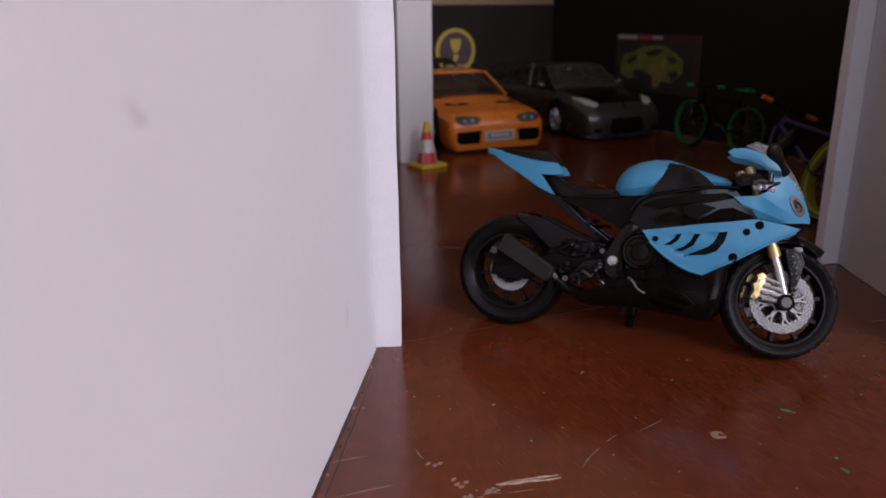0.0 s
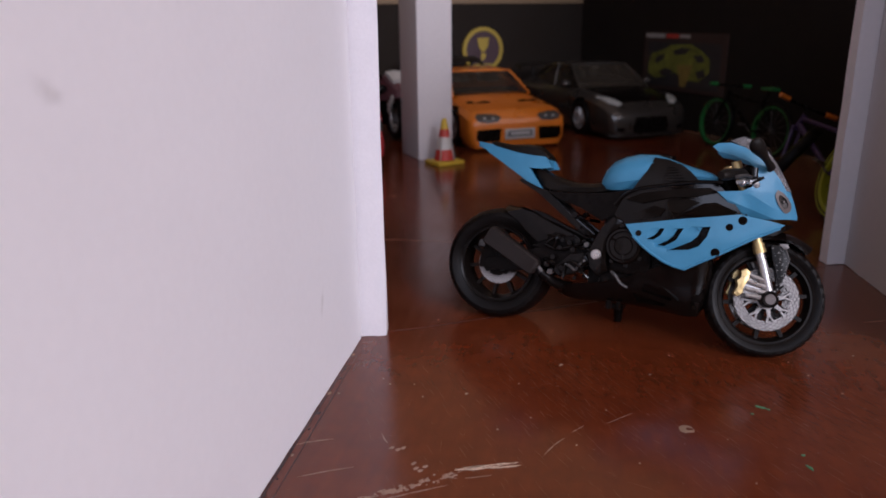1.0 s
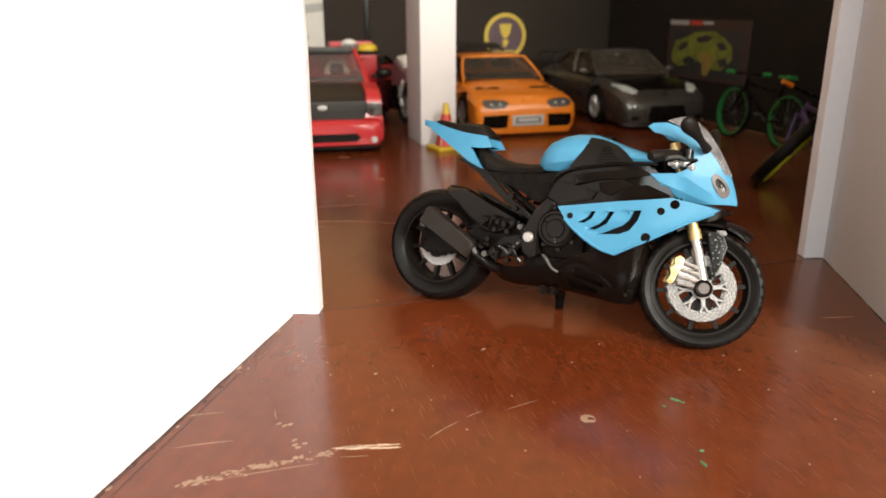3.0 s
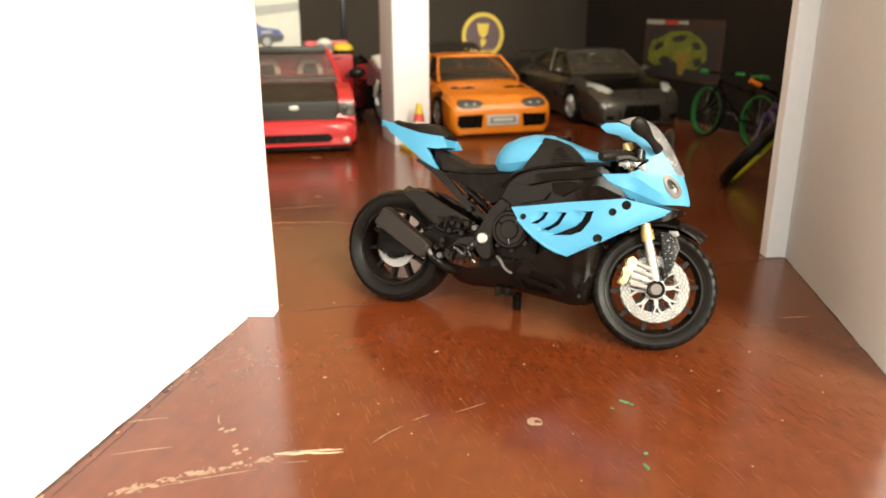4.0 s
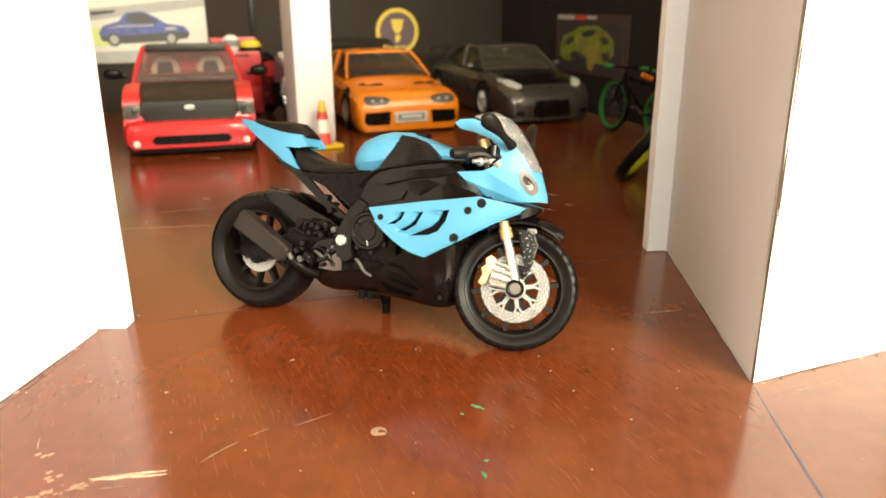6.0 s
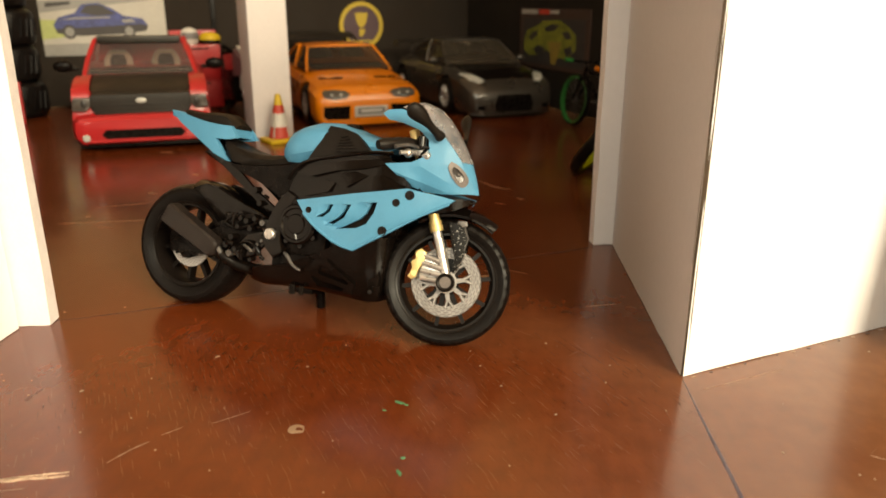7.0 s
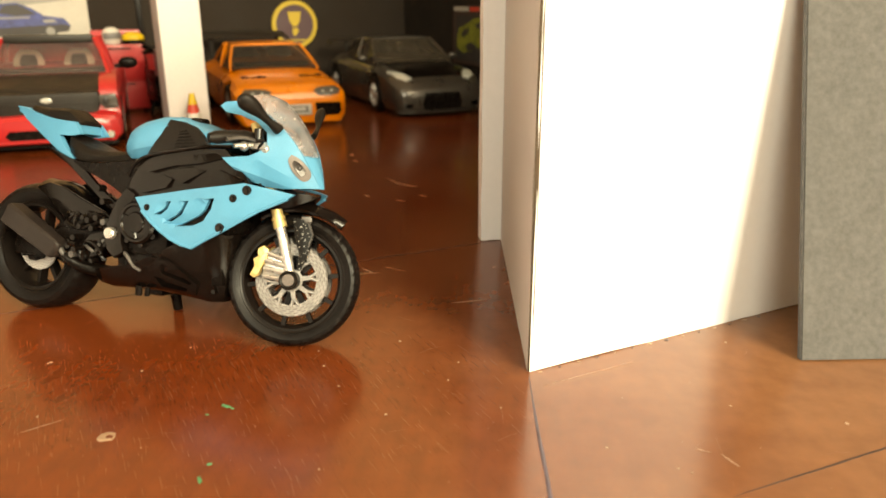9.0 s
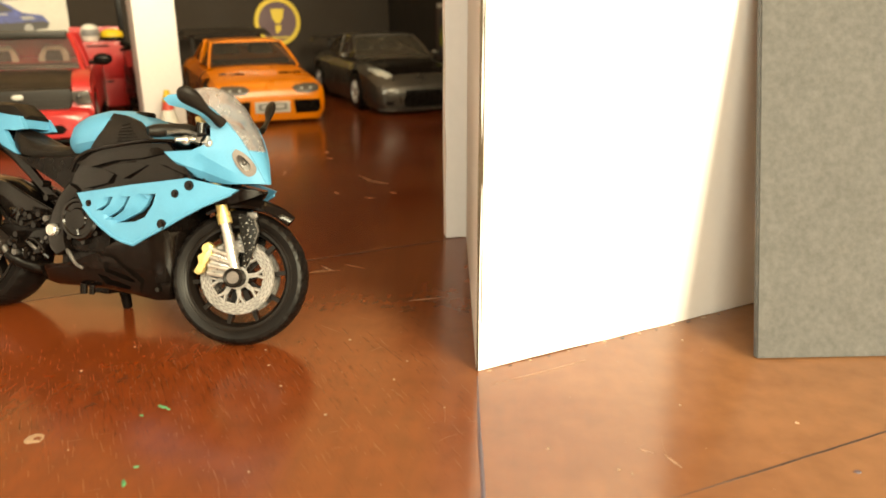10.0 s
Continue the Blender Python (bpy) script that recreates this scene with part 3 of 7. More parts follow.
def brake_disc(at, y, r0, r1, carrier=True):
    """A brake disc with brick-like grooves; the front ones have an open carrier."""
    bm = bmesh.new()
    lathe(bm, [(r0, y - 0.35), (r1 - 0.12, y - 0.35), (r1, y - 0.2), (r1, y + 0.2), (r0, y + 0.2)], seg=72, closed=True)
    disc = part("brake_disc", bm, DISC_STEEL if carrier else DISC_REAR, bike, "grooved silver brake disc" if carrier else "grooved bright silver brake disc behind its caliper", at=at)
    bm = bmesh.new()
    g0 = r0 if carrier else r1 - 2.4
    for row in range(5):
        rr = g0 + (r1 - g0) * (0.1 + 0.2 * row)
        n = 26
        for k in range(n):
            a = 2 * math.pi * (k + 0.5 * (row % 2)) / n
            da = 0.3 * 2 * math.pi / n
            d0, d1 = Vector((math.cos(a - da), 0, math.sin(a - da))), Vector((math.cos(a + da), 0, math.sin(a + da)))
            rod(bm, (d0.x * rr, y - 0.34, d0.z * rr), (d1.x * rr, y - 0.34, d1.z * rr), 0.13, seg=5)
    part("groove", bm, GROOVE_GREY, disc)
    if not carrier:
        return disc
    bm = bmesh.new()
    lathe(bm, [(1.6, y - 0.7), (2.8, y - 0.6), (2.8, y + 0.1), (1.6, y + 0.1)], seg=30, closed=True)
    for k in range(8):
        a = 2 * math.pi * (k + 0.3) / 8
        arm = bmesh.new()
        spoke(arm, a, 2.5, 4.6, 0.6, 0.5, y - 0.55, y + 0.1)
        for turn in (-0.16, 0.16):
            p, q = Vector((math.cos(a), 0, math.sin(a))) * 4.3, Vector((math.cos(a + turn), 0, math.sin(a + turn))) * (r0 + 0.3)
            rod(arm, (p.x, y - 0.2, p.z), (q.x, y - 0.2, q.z), 0.42, 0.46, seg=6)
        part("carrier_arm", arm, DISC_STEEL, disc)
    lathe(bm, [(r0 - 0.2, y - 0.3), (r0, y - 0.3), (r0, y), (r0 - 0.2, y)], seg=40, closed=True)
    part("disc_carrier", bm, DISC_STEEL, disc)
    return disc


BIKE = pose(0.0166, 0.2288, 0, 0, 0, math.degrees(math.atan2(-0.2597, 0.9657))) @ pose(0, 0, 0, -14.3, 0, 0)
bike = thing("toy_motorcycle", "sky-blue and black toy sports motorcycle standing on the varnished table", "motorcycle", BIKE)

FRONT, HEAD = Vector((75.0, 0.4, 16.1)), Vector((62.5, 0, 52))
AXIS = (HEAD - FRONT).normalized()


def steered(angle):
    """The front end turned to its left by so many degrees, with a slight lean."""
    return Matrix.Translation(HEAD) @ Matrix.Rotation(radians(-1.0), 4, "X") @ Matrix.Translation(-HEAD) @ Matrix.Translation(FRONT) @ Matrix.Rotation(radians(angle), 4, AXIS) @ Matrix.Translation(-FRONT)


def mm_matrix(m):
    """A matrix drawn in millimetres, in metres."""
    n = m.copy()
    n.translation = m.translation * MM
    return n


STEER_M, BAR_M = mm_matrix(steered(17)), mm(0, 0, -2.2) @ mm_matrix(steered(9))

# wheels
rear = bike_wheel("rear_wheel", bike, mm(-2.5, -0.6, 17.1), 17.3, 5.6, 11.6, 10, False)
brake_disc(rear.matrix_basis, -2.9, 3.0, 6.5, carrier=False)
bm = bmesh.new()
lathe(bm, [(0.5, -5.0), (2.4, -5.0), (3.0, -4.4), (3.4, -2.6), (0.5, -2.6)], seg=26)
for k in range(6):
    a = k * math.pi / 3
    rod(bm, (math.cos(a) * 3.4, -4.2, math.sin(a) * 3.4), (math.cos(a) * 3.4, -2.8, math.sin(a) * 3.4), 0.55, seg=8)
part("hub", bm, BLACK_PLASTIC, rear)
bm = bmesh.new()
box(bm, (-4.5, -5.4, 2.5), (2.2, -3.4, 6.4), 0.7)
box(bm, (-6.8, -5.0, 4.3), (-3.8, -3.8, 6.2), 0.4)
slab(bm, [(-5.6, -1.2), (-5.3, 3.2), (-3.2, 6.8), (1.5, 8.2), (7.0, 5.0), (7.6, -1.6), (5.6, -2.2), (4.4, -1.8), (3.6, -3.0), (2.0, -2.6), (1.4, -3.8), (-0.9, -3.7), (-1.3, -2.5), (-3.0, -2.9), (-3.8, -1.6), (-4.9, -1.8)], -5.4, -4.2, 0.2)
part("rear_caliper", bm, MATT_BLACK, rear)
bm = bmesh.new()
slab(bm, [(-6.6, 5.0), (-6.2, 7.0), (-4.4, 6.9), (-3.6, 5.6), (-4.6, 4.8)], -5.2, -4.2, 0.3)
part("brake_pad", bm, WORN, rear, "scuffed silver brake pad")

front = bike_wheel("front_wheel", bike, STEER_M @ mm(*FRONT), 16.2, 3.25, 12.3, 10, True)
brake_disc(front.matrix_basis, -2.9, 6.3, 8.8)
brake_disc(front.matrix_basis, 2.9, 6.3, 8.8)
bm = bmesh.new()
lathe(bm, [(0.3, -6.9), (1.35, -6.9), (1.5, -6.7), (1.5, -5.2), (0.3, -5.2)], seg=24)
cap = part("axle_cap", bm, LAMP_RING, front, "silver axle cap")
bm = bmesh.new()
lathe(bm, [(1.5, -6.7), (1.95, -6.9), (2.3, -6.5), (2.3, -3.2), (1.5, -3.2)], seg=28, closed=True)
part("axle_ring", bm, RIM_DARK, front)


def speckled():
    m = principled("speckled_black", (0.02, 0.02, 0.02), 0.35, spec=0.14)
    nt = m.node_tree
    n, r, mix = nt.nodes.new("ShaderNodeTexNoise"), nt.nodes.new("ShaderNodeMapRange"), nt.nodes.new("ShaderNodeMix")
    tc = nt.nodes.new("ShaderNodeTexCoord")
    nt.links.new(tc.outputs["Object"], n.inputs["Vector"])
    n.inputs["Scale"].default_value, n.inputs["Detail"].default_value = 1500, 4
    r.inputs["From Min"].default_value, r.inputs["From Max"].default_value = 0.6, 0.66
    nt.links.new(n.outputs["Fac"], r.inputs["Value"])
    mix.data_type = "RGBA"
    mix.inputs["A"].default_value, mix.inputs["B"].default_value = (0.006, 0.005, 0.0044, 1), (0.27, 0.26, 0.25, 1)
    nt.links.new(r.outputs[0], mix.inputs["Factor"])
    nt.links.new(mix.outputs["Result"], nt.nodes["Principled BSDF"].inputs["Base Color"])
    return m


SPECKLED = speckled()


# fork
def fork_leg(s):
    y = 4.7 * s
    bm = bmesh.new()
    rod(bm, (62.8, y * 0.92, 53), (71.4, y, 28.8), 1.3, 1.35, seg=18)
    for f in (0.93, 0.97, 1.0):
        c = Vector((62.8, y * 0.92, 53)).lerp(Vector((71.4, y, 28.8)), f)
        d = (Vector((71.4, y, 28.8)) - Vector((62.8, y * 0.92, 53))).normalized()
        rod(bm, c - d * 0.4, c + d * 0.4, 1.65, seg=18)
    leg = part("fork_leg", bm, GOLD, bike, "gold upper fork tube with a silver slider", at=STEER_M)
    bm = bmesh.new()
    sweep(bm, [(71.2, y, 29.0), (72.5, y, 25.5), (74.6, y, 18.8), (75.4, y, 15.9)], [1.2, 1.25, 1.25, 1.3], seg=16)
    rod(bm, (75.2, y - 1.2 * s, 15.9), (75.2, y + 0.6 * s, 15.9), 1.9, seg=20)
    part("slider", bm, SILVER, leg)
    bm = bmesh.new()
    slab(bm, [(65.4, 16.6), (66.5, 15.9), (67.5, 16.6), (68.1, 18.7), (69.2, 20.8), (69.4, 23.0), (68.2, 23.9), (66.8, 23.0), (67.0, 21.2), (65.9, 20.4), (66.4, 18.7)],
         y + 0.9 * s, y - 1.4 * s, 0.35)
    for z in (17.6, 22.2):
        rod(bm, (67.0 + 0.16 * (z - 17.6), y, z), (67.0 + 0.16 * (z - 17.6), y + 1.3 * s, z), 0.75, seg=10)
    part("brake_caliper", bm, GOLD, leg, "gold brake caliper")
    bm = bmesh.new()
    for z0, z1 in ((22.3, 20.6), (20.4, 19.2), (18.4, 17.6), (16.6, 16.2)):
        rod(bm, (68.6, y + 0.4 * s, z0), (74.6, y + 0.4 * s, z1), 0.55, 0.7, seg=8)
    slab(bm, [(68.2, 17.0), (74.5, 15.6), (75.5, 18.5), (69.0, 22.8)], y - 0.4 * s, y - 1.2 * s, 0.2)
    part("caliper_bracket", bm, SILVER, leg)
    bm = bmesh.new()
    slab(bm, [(74.2, 31.0), (78.0, 31.5), (79.6, 27.5), (78.8, 23.0), (77.2, 18.6), (76.2, 18.8), (76.5, 22.5), (75.0, 27.0)], y * 0.72, y * 0.98, 0.3)
    stay = part("fender_stay", bm, SPECKLED, leg, "black stay with worn silver flecks")
    bm = bmesh.new()
    sweep(bm, [(76.4, y * 0.98, 31.2), (78.0, y * 0.98, 30.6), (79.4, y * 0.98, 27.5), (78.7, y * 0.98, 24.4)], [0.3, 0.28, 0.2, 0.12], seg=6)
    slab(bm, [(76.2, 31.6), (78.6, 31.8), (79.0, 30.6), (77.6, 30.0)], y * 0.8, y * 1.04, 0.2)
    part("worn_edge", bm, WORN, stay, "bare scuffed edge")
    return leg


for s in (-1, 1):
    fork_leg(s)
bm = bmesh.new()
rings = []
for k in range(15):
    a = radians(53 + 71 * k / 14)
    w = 4.6 if k > 4 else 1.0 + 0.72 * k
    ring = []
    for j in range(7):
        b = (j - 3) / 3
        rr = 18.5 - 2.2 * abs(b) ** 2.2
        ring.append((75.6 + math.cos(a) * rr, w * b, 16.9 + math.sin(a) * rr))
    rings.append(ring + [(x - math.cos(a) * 0.6, y * 0.93, z - math.sin(a) * 0.6) for x, y, z in ring[::-1]])
loft(bm, rings)
part("front_fender", bm, BLACK_PLASTIC, bike, "glossy black front mudguard", at=STEER_M)
bm = bmesh.new()
box(bm, (60.5, -9, 50.6), (67.0, 9, 52.8), 0.7)
rod(bm, (63.5, 0, 40), (62.0, 0, 52), 3.0, seg=16)
part("fork_yoke", bm, MATT_BLACK, bike, at=BAR_M)
for s in (-1, 1):
    bm = bmesh.new()
    sweep(bm, smooth_line([(66.0, 7.0 * s, 51.6), (65.0, 10.0 * s, 51.4), (62.4, 13.8 * s, 50.8), (58.6, 18.0 * s, 49.6)], 4), [1.0, 1.0, 1.0, 1.05, 1.2, 1.45, 1.55, 1.4, 1.55, 1.4, 1.55, 1.5, 1.1][:13], seg=14)
    bar = part("handlebar", bm, SEAT_BLACK, bike, "black handlebar grip", at=BAR_M)
    bm = bmesh.new()
    box(bm, (64.6, min(7.6 * s, 10.8 * s), 48.6), (69.0, max(7.6 * s, 10.8 * s), 50.6), 0.6)
    rod(bm, (66.0, 11.2 * s, 49.4), (63.2, 14.6 * s, 48.6), 0.75, 0.5, seg=10)
    ball(bm, (64.6, 12.4 * s, 48.9), 1.15)
    ball(bm, (68.4, 9.0 * s, 48.9), 1.2)
    part("clamp", bm, SILVER, bar, "silver bar clamp and lever")
    bm = bmesh.new()
    rod(bm, (67.4, 11.2 * s, 50.8), (67.4, 11.2 * s, 53.2), 1.15, 1.05, seg=16)
    box(bm, (65.6, min(10.6 * s, 12.0 * s), 50.2), (68.6, max(10.6 * s, 12.0 * s), 51.2), 0.3)
    part("reservoir", bm, BLACK_PLASTIC, bar, "small black brake reservoir")
    bm = bmesh.new()
    sweep(bm, smooth_line([(68.0, 13.8 * s, 50.0), (69.6, 13.0 * s, 50.4), (67.0, 10.0 * s, 48.6), (66.0, 7.5 * s, 45.0), (68.5, 7.0 * s, 36.0)], 5), 0.35, seg=7)
    part("cable", bm, MATT_BLACK, bar)
    bm = bmesh.new()
    sweep(bm, smooth_line([(67.2, 11.0 * s, 50.4), (65.0, 14.5 * s, 50.6), (62.6, 17.4 * s, 49.6)], 4), [0.45] * 8 + [0.6], seg=7)
    part("lever", bm, WORN, bar)

# engine and frame
bm = bmesh.new()
box(bm, (30, -8.5, 13), (60, 8.5, 40), 2.0)
box(bm, (26.5, -6.5, 12.2), (33, 6.5, 22), 1.0)
box(bm, (33, -10.5, 19), (45, 10.5, 33), 1.5)
rod(bm, (40, -7, 16), (40, 7, 16), 4.0, seg=24)
engine = part("engine", bm, MATT_BLACK, bike, "black engine block")
for k in range(7):
    bm = bmesh.new()
    box(bm, (46, -9.2, 20 + 1.9 * k), (58, 9.2, 20.9 + 1.9 * k), 0.15)
    part("cooling_fin", bm, MATT_BLACK, engine)
for s in (-1, 1):
    bm = bmesh.new()
    m = Matrix.Translation((37.2, 0, 27.2))
    prof = [(0.4, 12.9), (2.4, 13.0), (2.7, 12.6), (3.9, 12.6), (4.2, 13.0), (4.8, 12.9), (5.3, 12.2), (5.3, 9)]
    lathe(bm, [(r, h * s) for r, h in prof], seg=32, m=m)
    for a in (0.5, 2.2, 4.3):
        sweep(bm, [(37.2 + 1.2 * math.cos(a), 12.55 * s, 27.2 + 1.2 * math.sin(a)), (37.2 + 3.9 * math.cos(a + 0.5), 12.6 * s, 27.2 + 3.9 * math.sin(a + 0.5))], 0.35, seg=6)
    cover = part("engine_cover", bm, BLACK_PLASTIC, bike, "round black clutch cover")
    for k in range(8):
        a = k * math.pi / 4 + 0.2
        bm = bmesh.new()
        rod(bm, (37.2 + 5.6 * math.cos(a), 9 * s, 27.2 + 5.6 * math.sin(a)), (37.2 + 5.6 * math.cos(a), 12.0 * s, 27.2 + 5.6 * math.sin(a)), 0.7, seg=8)
        part("bolt", bm, BLACK_PLASTIC, cover)
    bm = bmesh.new()
    slab(bm, [(33.6, 35.5), (36.5, 34.0), (34.2, 30.5), (32.4, 26.5), (32.6, 22.0), (33.5, 19.5), (30.6, 17.5), (28.0, 20.0), (27.0, 24.0), (28.6, 28.0), (30.5, 32.0)],
         9.2 * s, 12.2 * s, 0.6)
    part("frame_plate", bm, BLACK_PLASTIC, bike)
    bm = bmesh.new()
    lathe(bm, [(0.2, 13.6 * s), (1.25, 13.5 * s), (1.5, 13.2 * s), (1.5, 12.0 * s), (0.2, 12.0 * s)], seg=22, m=Matrix.Translation((29.7, 0, 23.9)))
    part("pivot_bolt", bm, SILVER, bike, "round silver pivot bolt")
    bm = bmesh.new()
    slab(bm, [(-5.5, 15.2), (-5.5, 18.8), (0, 20.4), (8, 22.6), (16, 26.2), (24, 27.0), (29, 25.5), (29, 20.5), (22, 19.5), (12, 17.6), (4, 15.4)], 6.6 * s, 8.8 * s, 0.6)
    slab(bm, [(9, 24.0), (15, 27.0), (22, 28.5), (25, 25.5), (17, 23.5)], 7.2 * s, 9.4 * s, 0.4)
    part("swingarm", bm, MATT_BLACK, bike, "black swingarm")
    # rear sets, levers and linkage
    bm = bmesh.new()
    slab(bm, [(17.0, 18.0), (21.5, 22.8), (26.0, 24.0), (27.5, 21.0), (24.0, 17.5), (19.0, 15.8)], 9.4 * s, 10.8 * s, 0.4)
    rest = part("foot_rest", bm, BLACK_PLASTIC, bike, "black foot rest with its linkage")
    for name, pts, rr in (("peg", [(20.5, 10.5 * s, 19.6), (20.5, 15.0 * s, 19.0)], 0.75), ("peg", [(24.0, 10.5 * s, 16.6), (24.2, 13.0 * s, 16.4)], 0.6),
                          ("lever", smooth_line([(19.5, 11.2 * s, 19.8), (22.5, 11.8 * s, 21.0), (25.5, 11.6 * s, 19.4), (27.0, 11.6 * s, 16.6)], 4), 0.45),
                          ("linkage", smooth_line([(13.5, 9.6 * s, 25.0), (17.5, 10.4 * s, 24.0), (22.0, 10.6 * s, 25.2), (26.0, 10.4 * s, 27.4)], 4), 0.5)):
        bm = bmesh.new()
        sweep(bm, pts, rr, seg=8)
        part(name, bm, BLACK_PLASTIC, rest)
    for x, z, r in ((16.8, 21.6, 0.9), (18.6, 24.6, 0.8), (22.8, 19.0, 0.8), (23.8, 27.2, 0.9), (15.2, 19.4, 1.0), (25.4, 21.2, 0.7)):
        bm = bmesh.new()
        rod(bm, (x, 9 * s, z), (x, 11.6 * s, z), r, r * 0.85, seg=10)
        part("bolt", bm, BLACK_PLASTIC, rest)
    bm = bmesh.new()
    sweep(bm, smooth_line([(34.6, 13.0 * s, 19.6), (36.0, 13.4 * s, 18.6), (37.6, 13.3 * s, 16.6), (39.6, 13.0 * s, 15.6)], 4), [0.35, 0.45, 0.5, 0.5, 0.45, 0.45, 0.4, 0.4, 0.4, 0.4, 0.4, 0.4, 0.35], seg=8)
    part("gear_lever", bm, WORN, bike, "worn silver gear lever")
bm = bmesh.new()
rings = []
for x, z0, z1, w in ((17.5, 10.4, 12.6, 4.5), (20, 9.4, 13.5, 6.5), (24, 9.0, 14.5, 8.0), (32, 9.6, 16, 9.0), (40, 9.8, 19, 9.8), (48, 9.4, 23, 10.8), (55, 8.8, 26, 11.0), (58.5, 9.2, 27, 10.2), (60.5, 12.5, 26, 8.5), (61.3, 17, 24, 6.5)):
    rings.append([(x, -w * 0.5, z0), (x, -w * 0.69, z0 + (z1 - z0) * 0.12), (x, -w * 0.92, z0 + (z1 - z0) * 0.55), (x, -w * 1.03, z1), (x, w * 1.03, z1), (x, w * 0.92, z0 + (z1 - z0) * 0.55), (x, w * 0.69, z0 + (z1 - z0) * 0.12), (x, w * 0.5, z0)])
BELLY = [(r[0][0], r[0][2], r[3][2], r[4][1] / 1.03) for r in rings]


def belly_y(x, z):
    """Half the belly's width at a point of its side."""
    for (x0, a0, b0, w0), (x1, a1, b1, w1) in zip(BELLY, BELLY[1:]):
        if x0 <= x <= x1:
            f = (x - x0) / (x1 - x0)
            lo, hi, w = a0 + (a1 - a0) * f, b0 + (b1 - b0) * f, w0 + (w1 - w0) * f
            h = min(1, max(0, (z - lo) / (hi - lo)))
            return w * (0.5 + 1.58 * h if h < 0.12 else 0.69 + 0.535 * (h - 0.12) if h < 0.55 else 0.92 + 0.244 * (h - 0.55))
    return BELLY[-1][3]


loft(bm, rings)
part("belly_pan", bm, BLACK_PLASTIC, bike, "glossy black belly fairing", sharp=40)
for s in (-1, 1):
    bm = bmesh.new()
    panel(bm, [(38.6, 15.6), (42.6, 18.8), (46.4, 18.6), (53.4, 13.2), (52.0, 10.4), (41.6, 10.6)],
          [[(43.4, 17.4), (45.6, 17.2), (51.8, 13.5), (51.0, 13.0), (43.2, 14.9)], [(40.6, 14.0), (43.0, 13.7), (50.2, 11.8), (49.4, 11.1), (42.0, 11.5)]],
          lambda x, z: s * (belly_y(x, z) + 0.75), 1.0, 1.2, -s)
    rod(bm, (57.6, 6.6 * s, 12.0), (57.6, 8.6 * s, 12.0), 0.6, seg=10)
    part("belly_vent", bm, BLACK_PLASTIC, bike, "black vent panel with two slots", sharp=30)
bm = bmesh.new()
rod(bm, (34.6, 5.5, 12.0), (34.1, 9.2, 2.75), 1.6, 1.25, seg=12)
box(bm, (31.5, -1.5, 7.6), (37.0, 4.5, 10.4), 0.5)
part("stand", bm, MATT_BLACK, bike, "short black support peg")
bm = bmesh.new()
rod(bm, (33.5, -6.0, 8.0), (33.5, -6.0, 10.5), 0.9, seg=10)
rod(bm, (36.5, -6.4, 8.2), (36.5, -6.4, 10.5), 0.7, seg=10)
part("drain_plug", bm, MATT_BLACK, bike)

# exhaust
bm = bmesh.new()
a0, a1 = Vector((-3.8, -11.6, 26.6)), Vector((12.3, -10.6, 17.4))
d = (a1 - a0).normalized()
up = Vector((0, -1, 0)).cross(d).normalized()
rings = []
for f, h, w in ((0, 2.3, 1.8), (0.02, 2.75, 2.3), (0.05, 2.9, 2.45), (0.92, 2.55, 2.1), (0.97, 2.2, 1.8), (1.0, 1.5, 1.4)):
    c = a0.lerp(a1, f)
    rings.append([c + up * h * z + Vector((0, 1, 0)) * w * y for y, z in ((-0.8, -1), (-1, -0.85), (-1, 0.8), (-0.75, 1), (0.75, 1), (1, 0.8), (1, -0.85), (0.8, -1))])
loft(bm, rings)
exhaust = part("exhaust", bm, SILENCER, bike, "flat-sided dark grey silencer", sharp=40)
bm = bmesh.new()
rod(bm, a0 - d * 0.3, a0 + d * 0.2, 1.25, seg=16)
part("exhaust_tip", bm, BLACK_PLASTIC, exhaust)
bm = bmesh.new()
sweep(bm, smooth_line([a1 - d * 1.6 + up * 1.4, (13.2, -11.0, 17.4), (14.6, -10.6, 16.0), (15.6, -10.0, 14.9)], 4), 0.75, seg=10)
part("exhaust_clamp", bm, WORN, exhaust, "scuffed silver exhaust joint")
bm = bmesh.new()
sweep(bm, smooth_line([(13.4, -10.2, 16.6), (15.4, -9.6, 15.0), (18.0, -6.5, 13.4), (22, -2, 12.4), (40, -1, 12.6), (52, -1, 14)], 5), 1.6, seg=12)
part("exhaust_pipe", bm, MATT_BLACK, exhaust)

# rear mudguard hugging the tyre
bm = bmesh.new()
rings = []
for k in range(13):
    a = radians(86 - 92 * k / 12)
    rr = 18.6 + (0.9 if 1 < k < 9 else 0.2)
    half = 6.4 if k > 1 else 5.0 + k * 0.7
    top = [(-2.9 + math.cos(a) * (rr - 2.2 * abs(b) ** 2), half * b, 17.2 + math.sin(a) * (rr - 2.2 * abs(b) ** 2)) for b in (-1, -0.7, -0.3, 0.3, 0.7, 1)]
    rings.append(top + [(x - math.cos(a) * 0.7, y * 0.92, z - math.sin(a) * 0.7) for x, y, z in top[::-1]])
loft(bm, rings)
for s in (-1, 1):
    slab(bm, [(-0.5, 33.4), (4.0, 35.0), (8.0, 34.2), (14.5, 31.4), (22.0, 28.6), (25.0, 27.2), (24.0, 24.8), (16.0, 24.6), (10.5, 25.0), (6.6, 28.0), (3.6, 31.0)], 5.9 * s, 7.0 * s, 0.4)
part("rear_mudguard", bm, BLACK_PLASTIC, bike, "black rear mudguard", sharp=40)

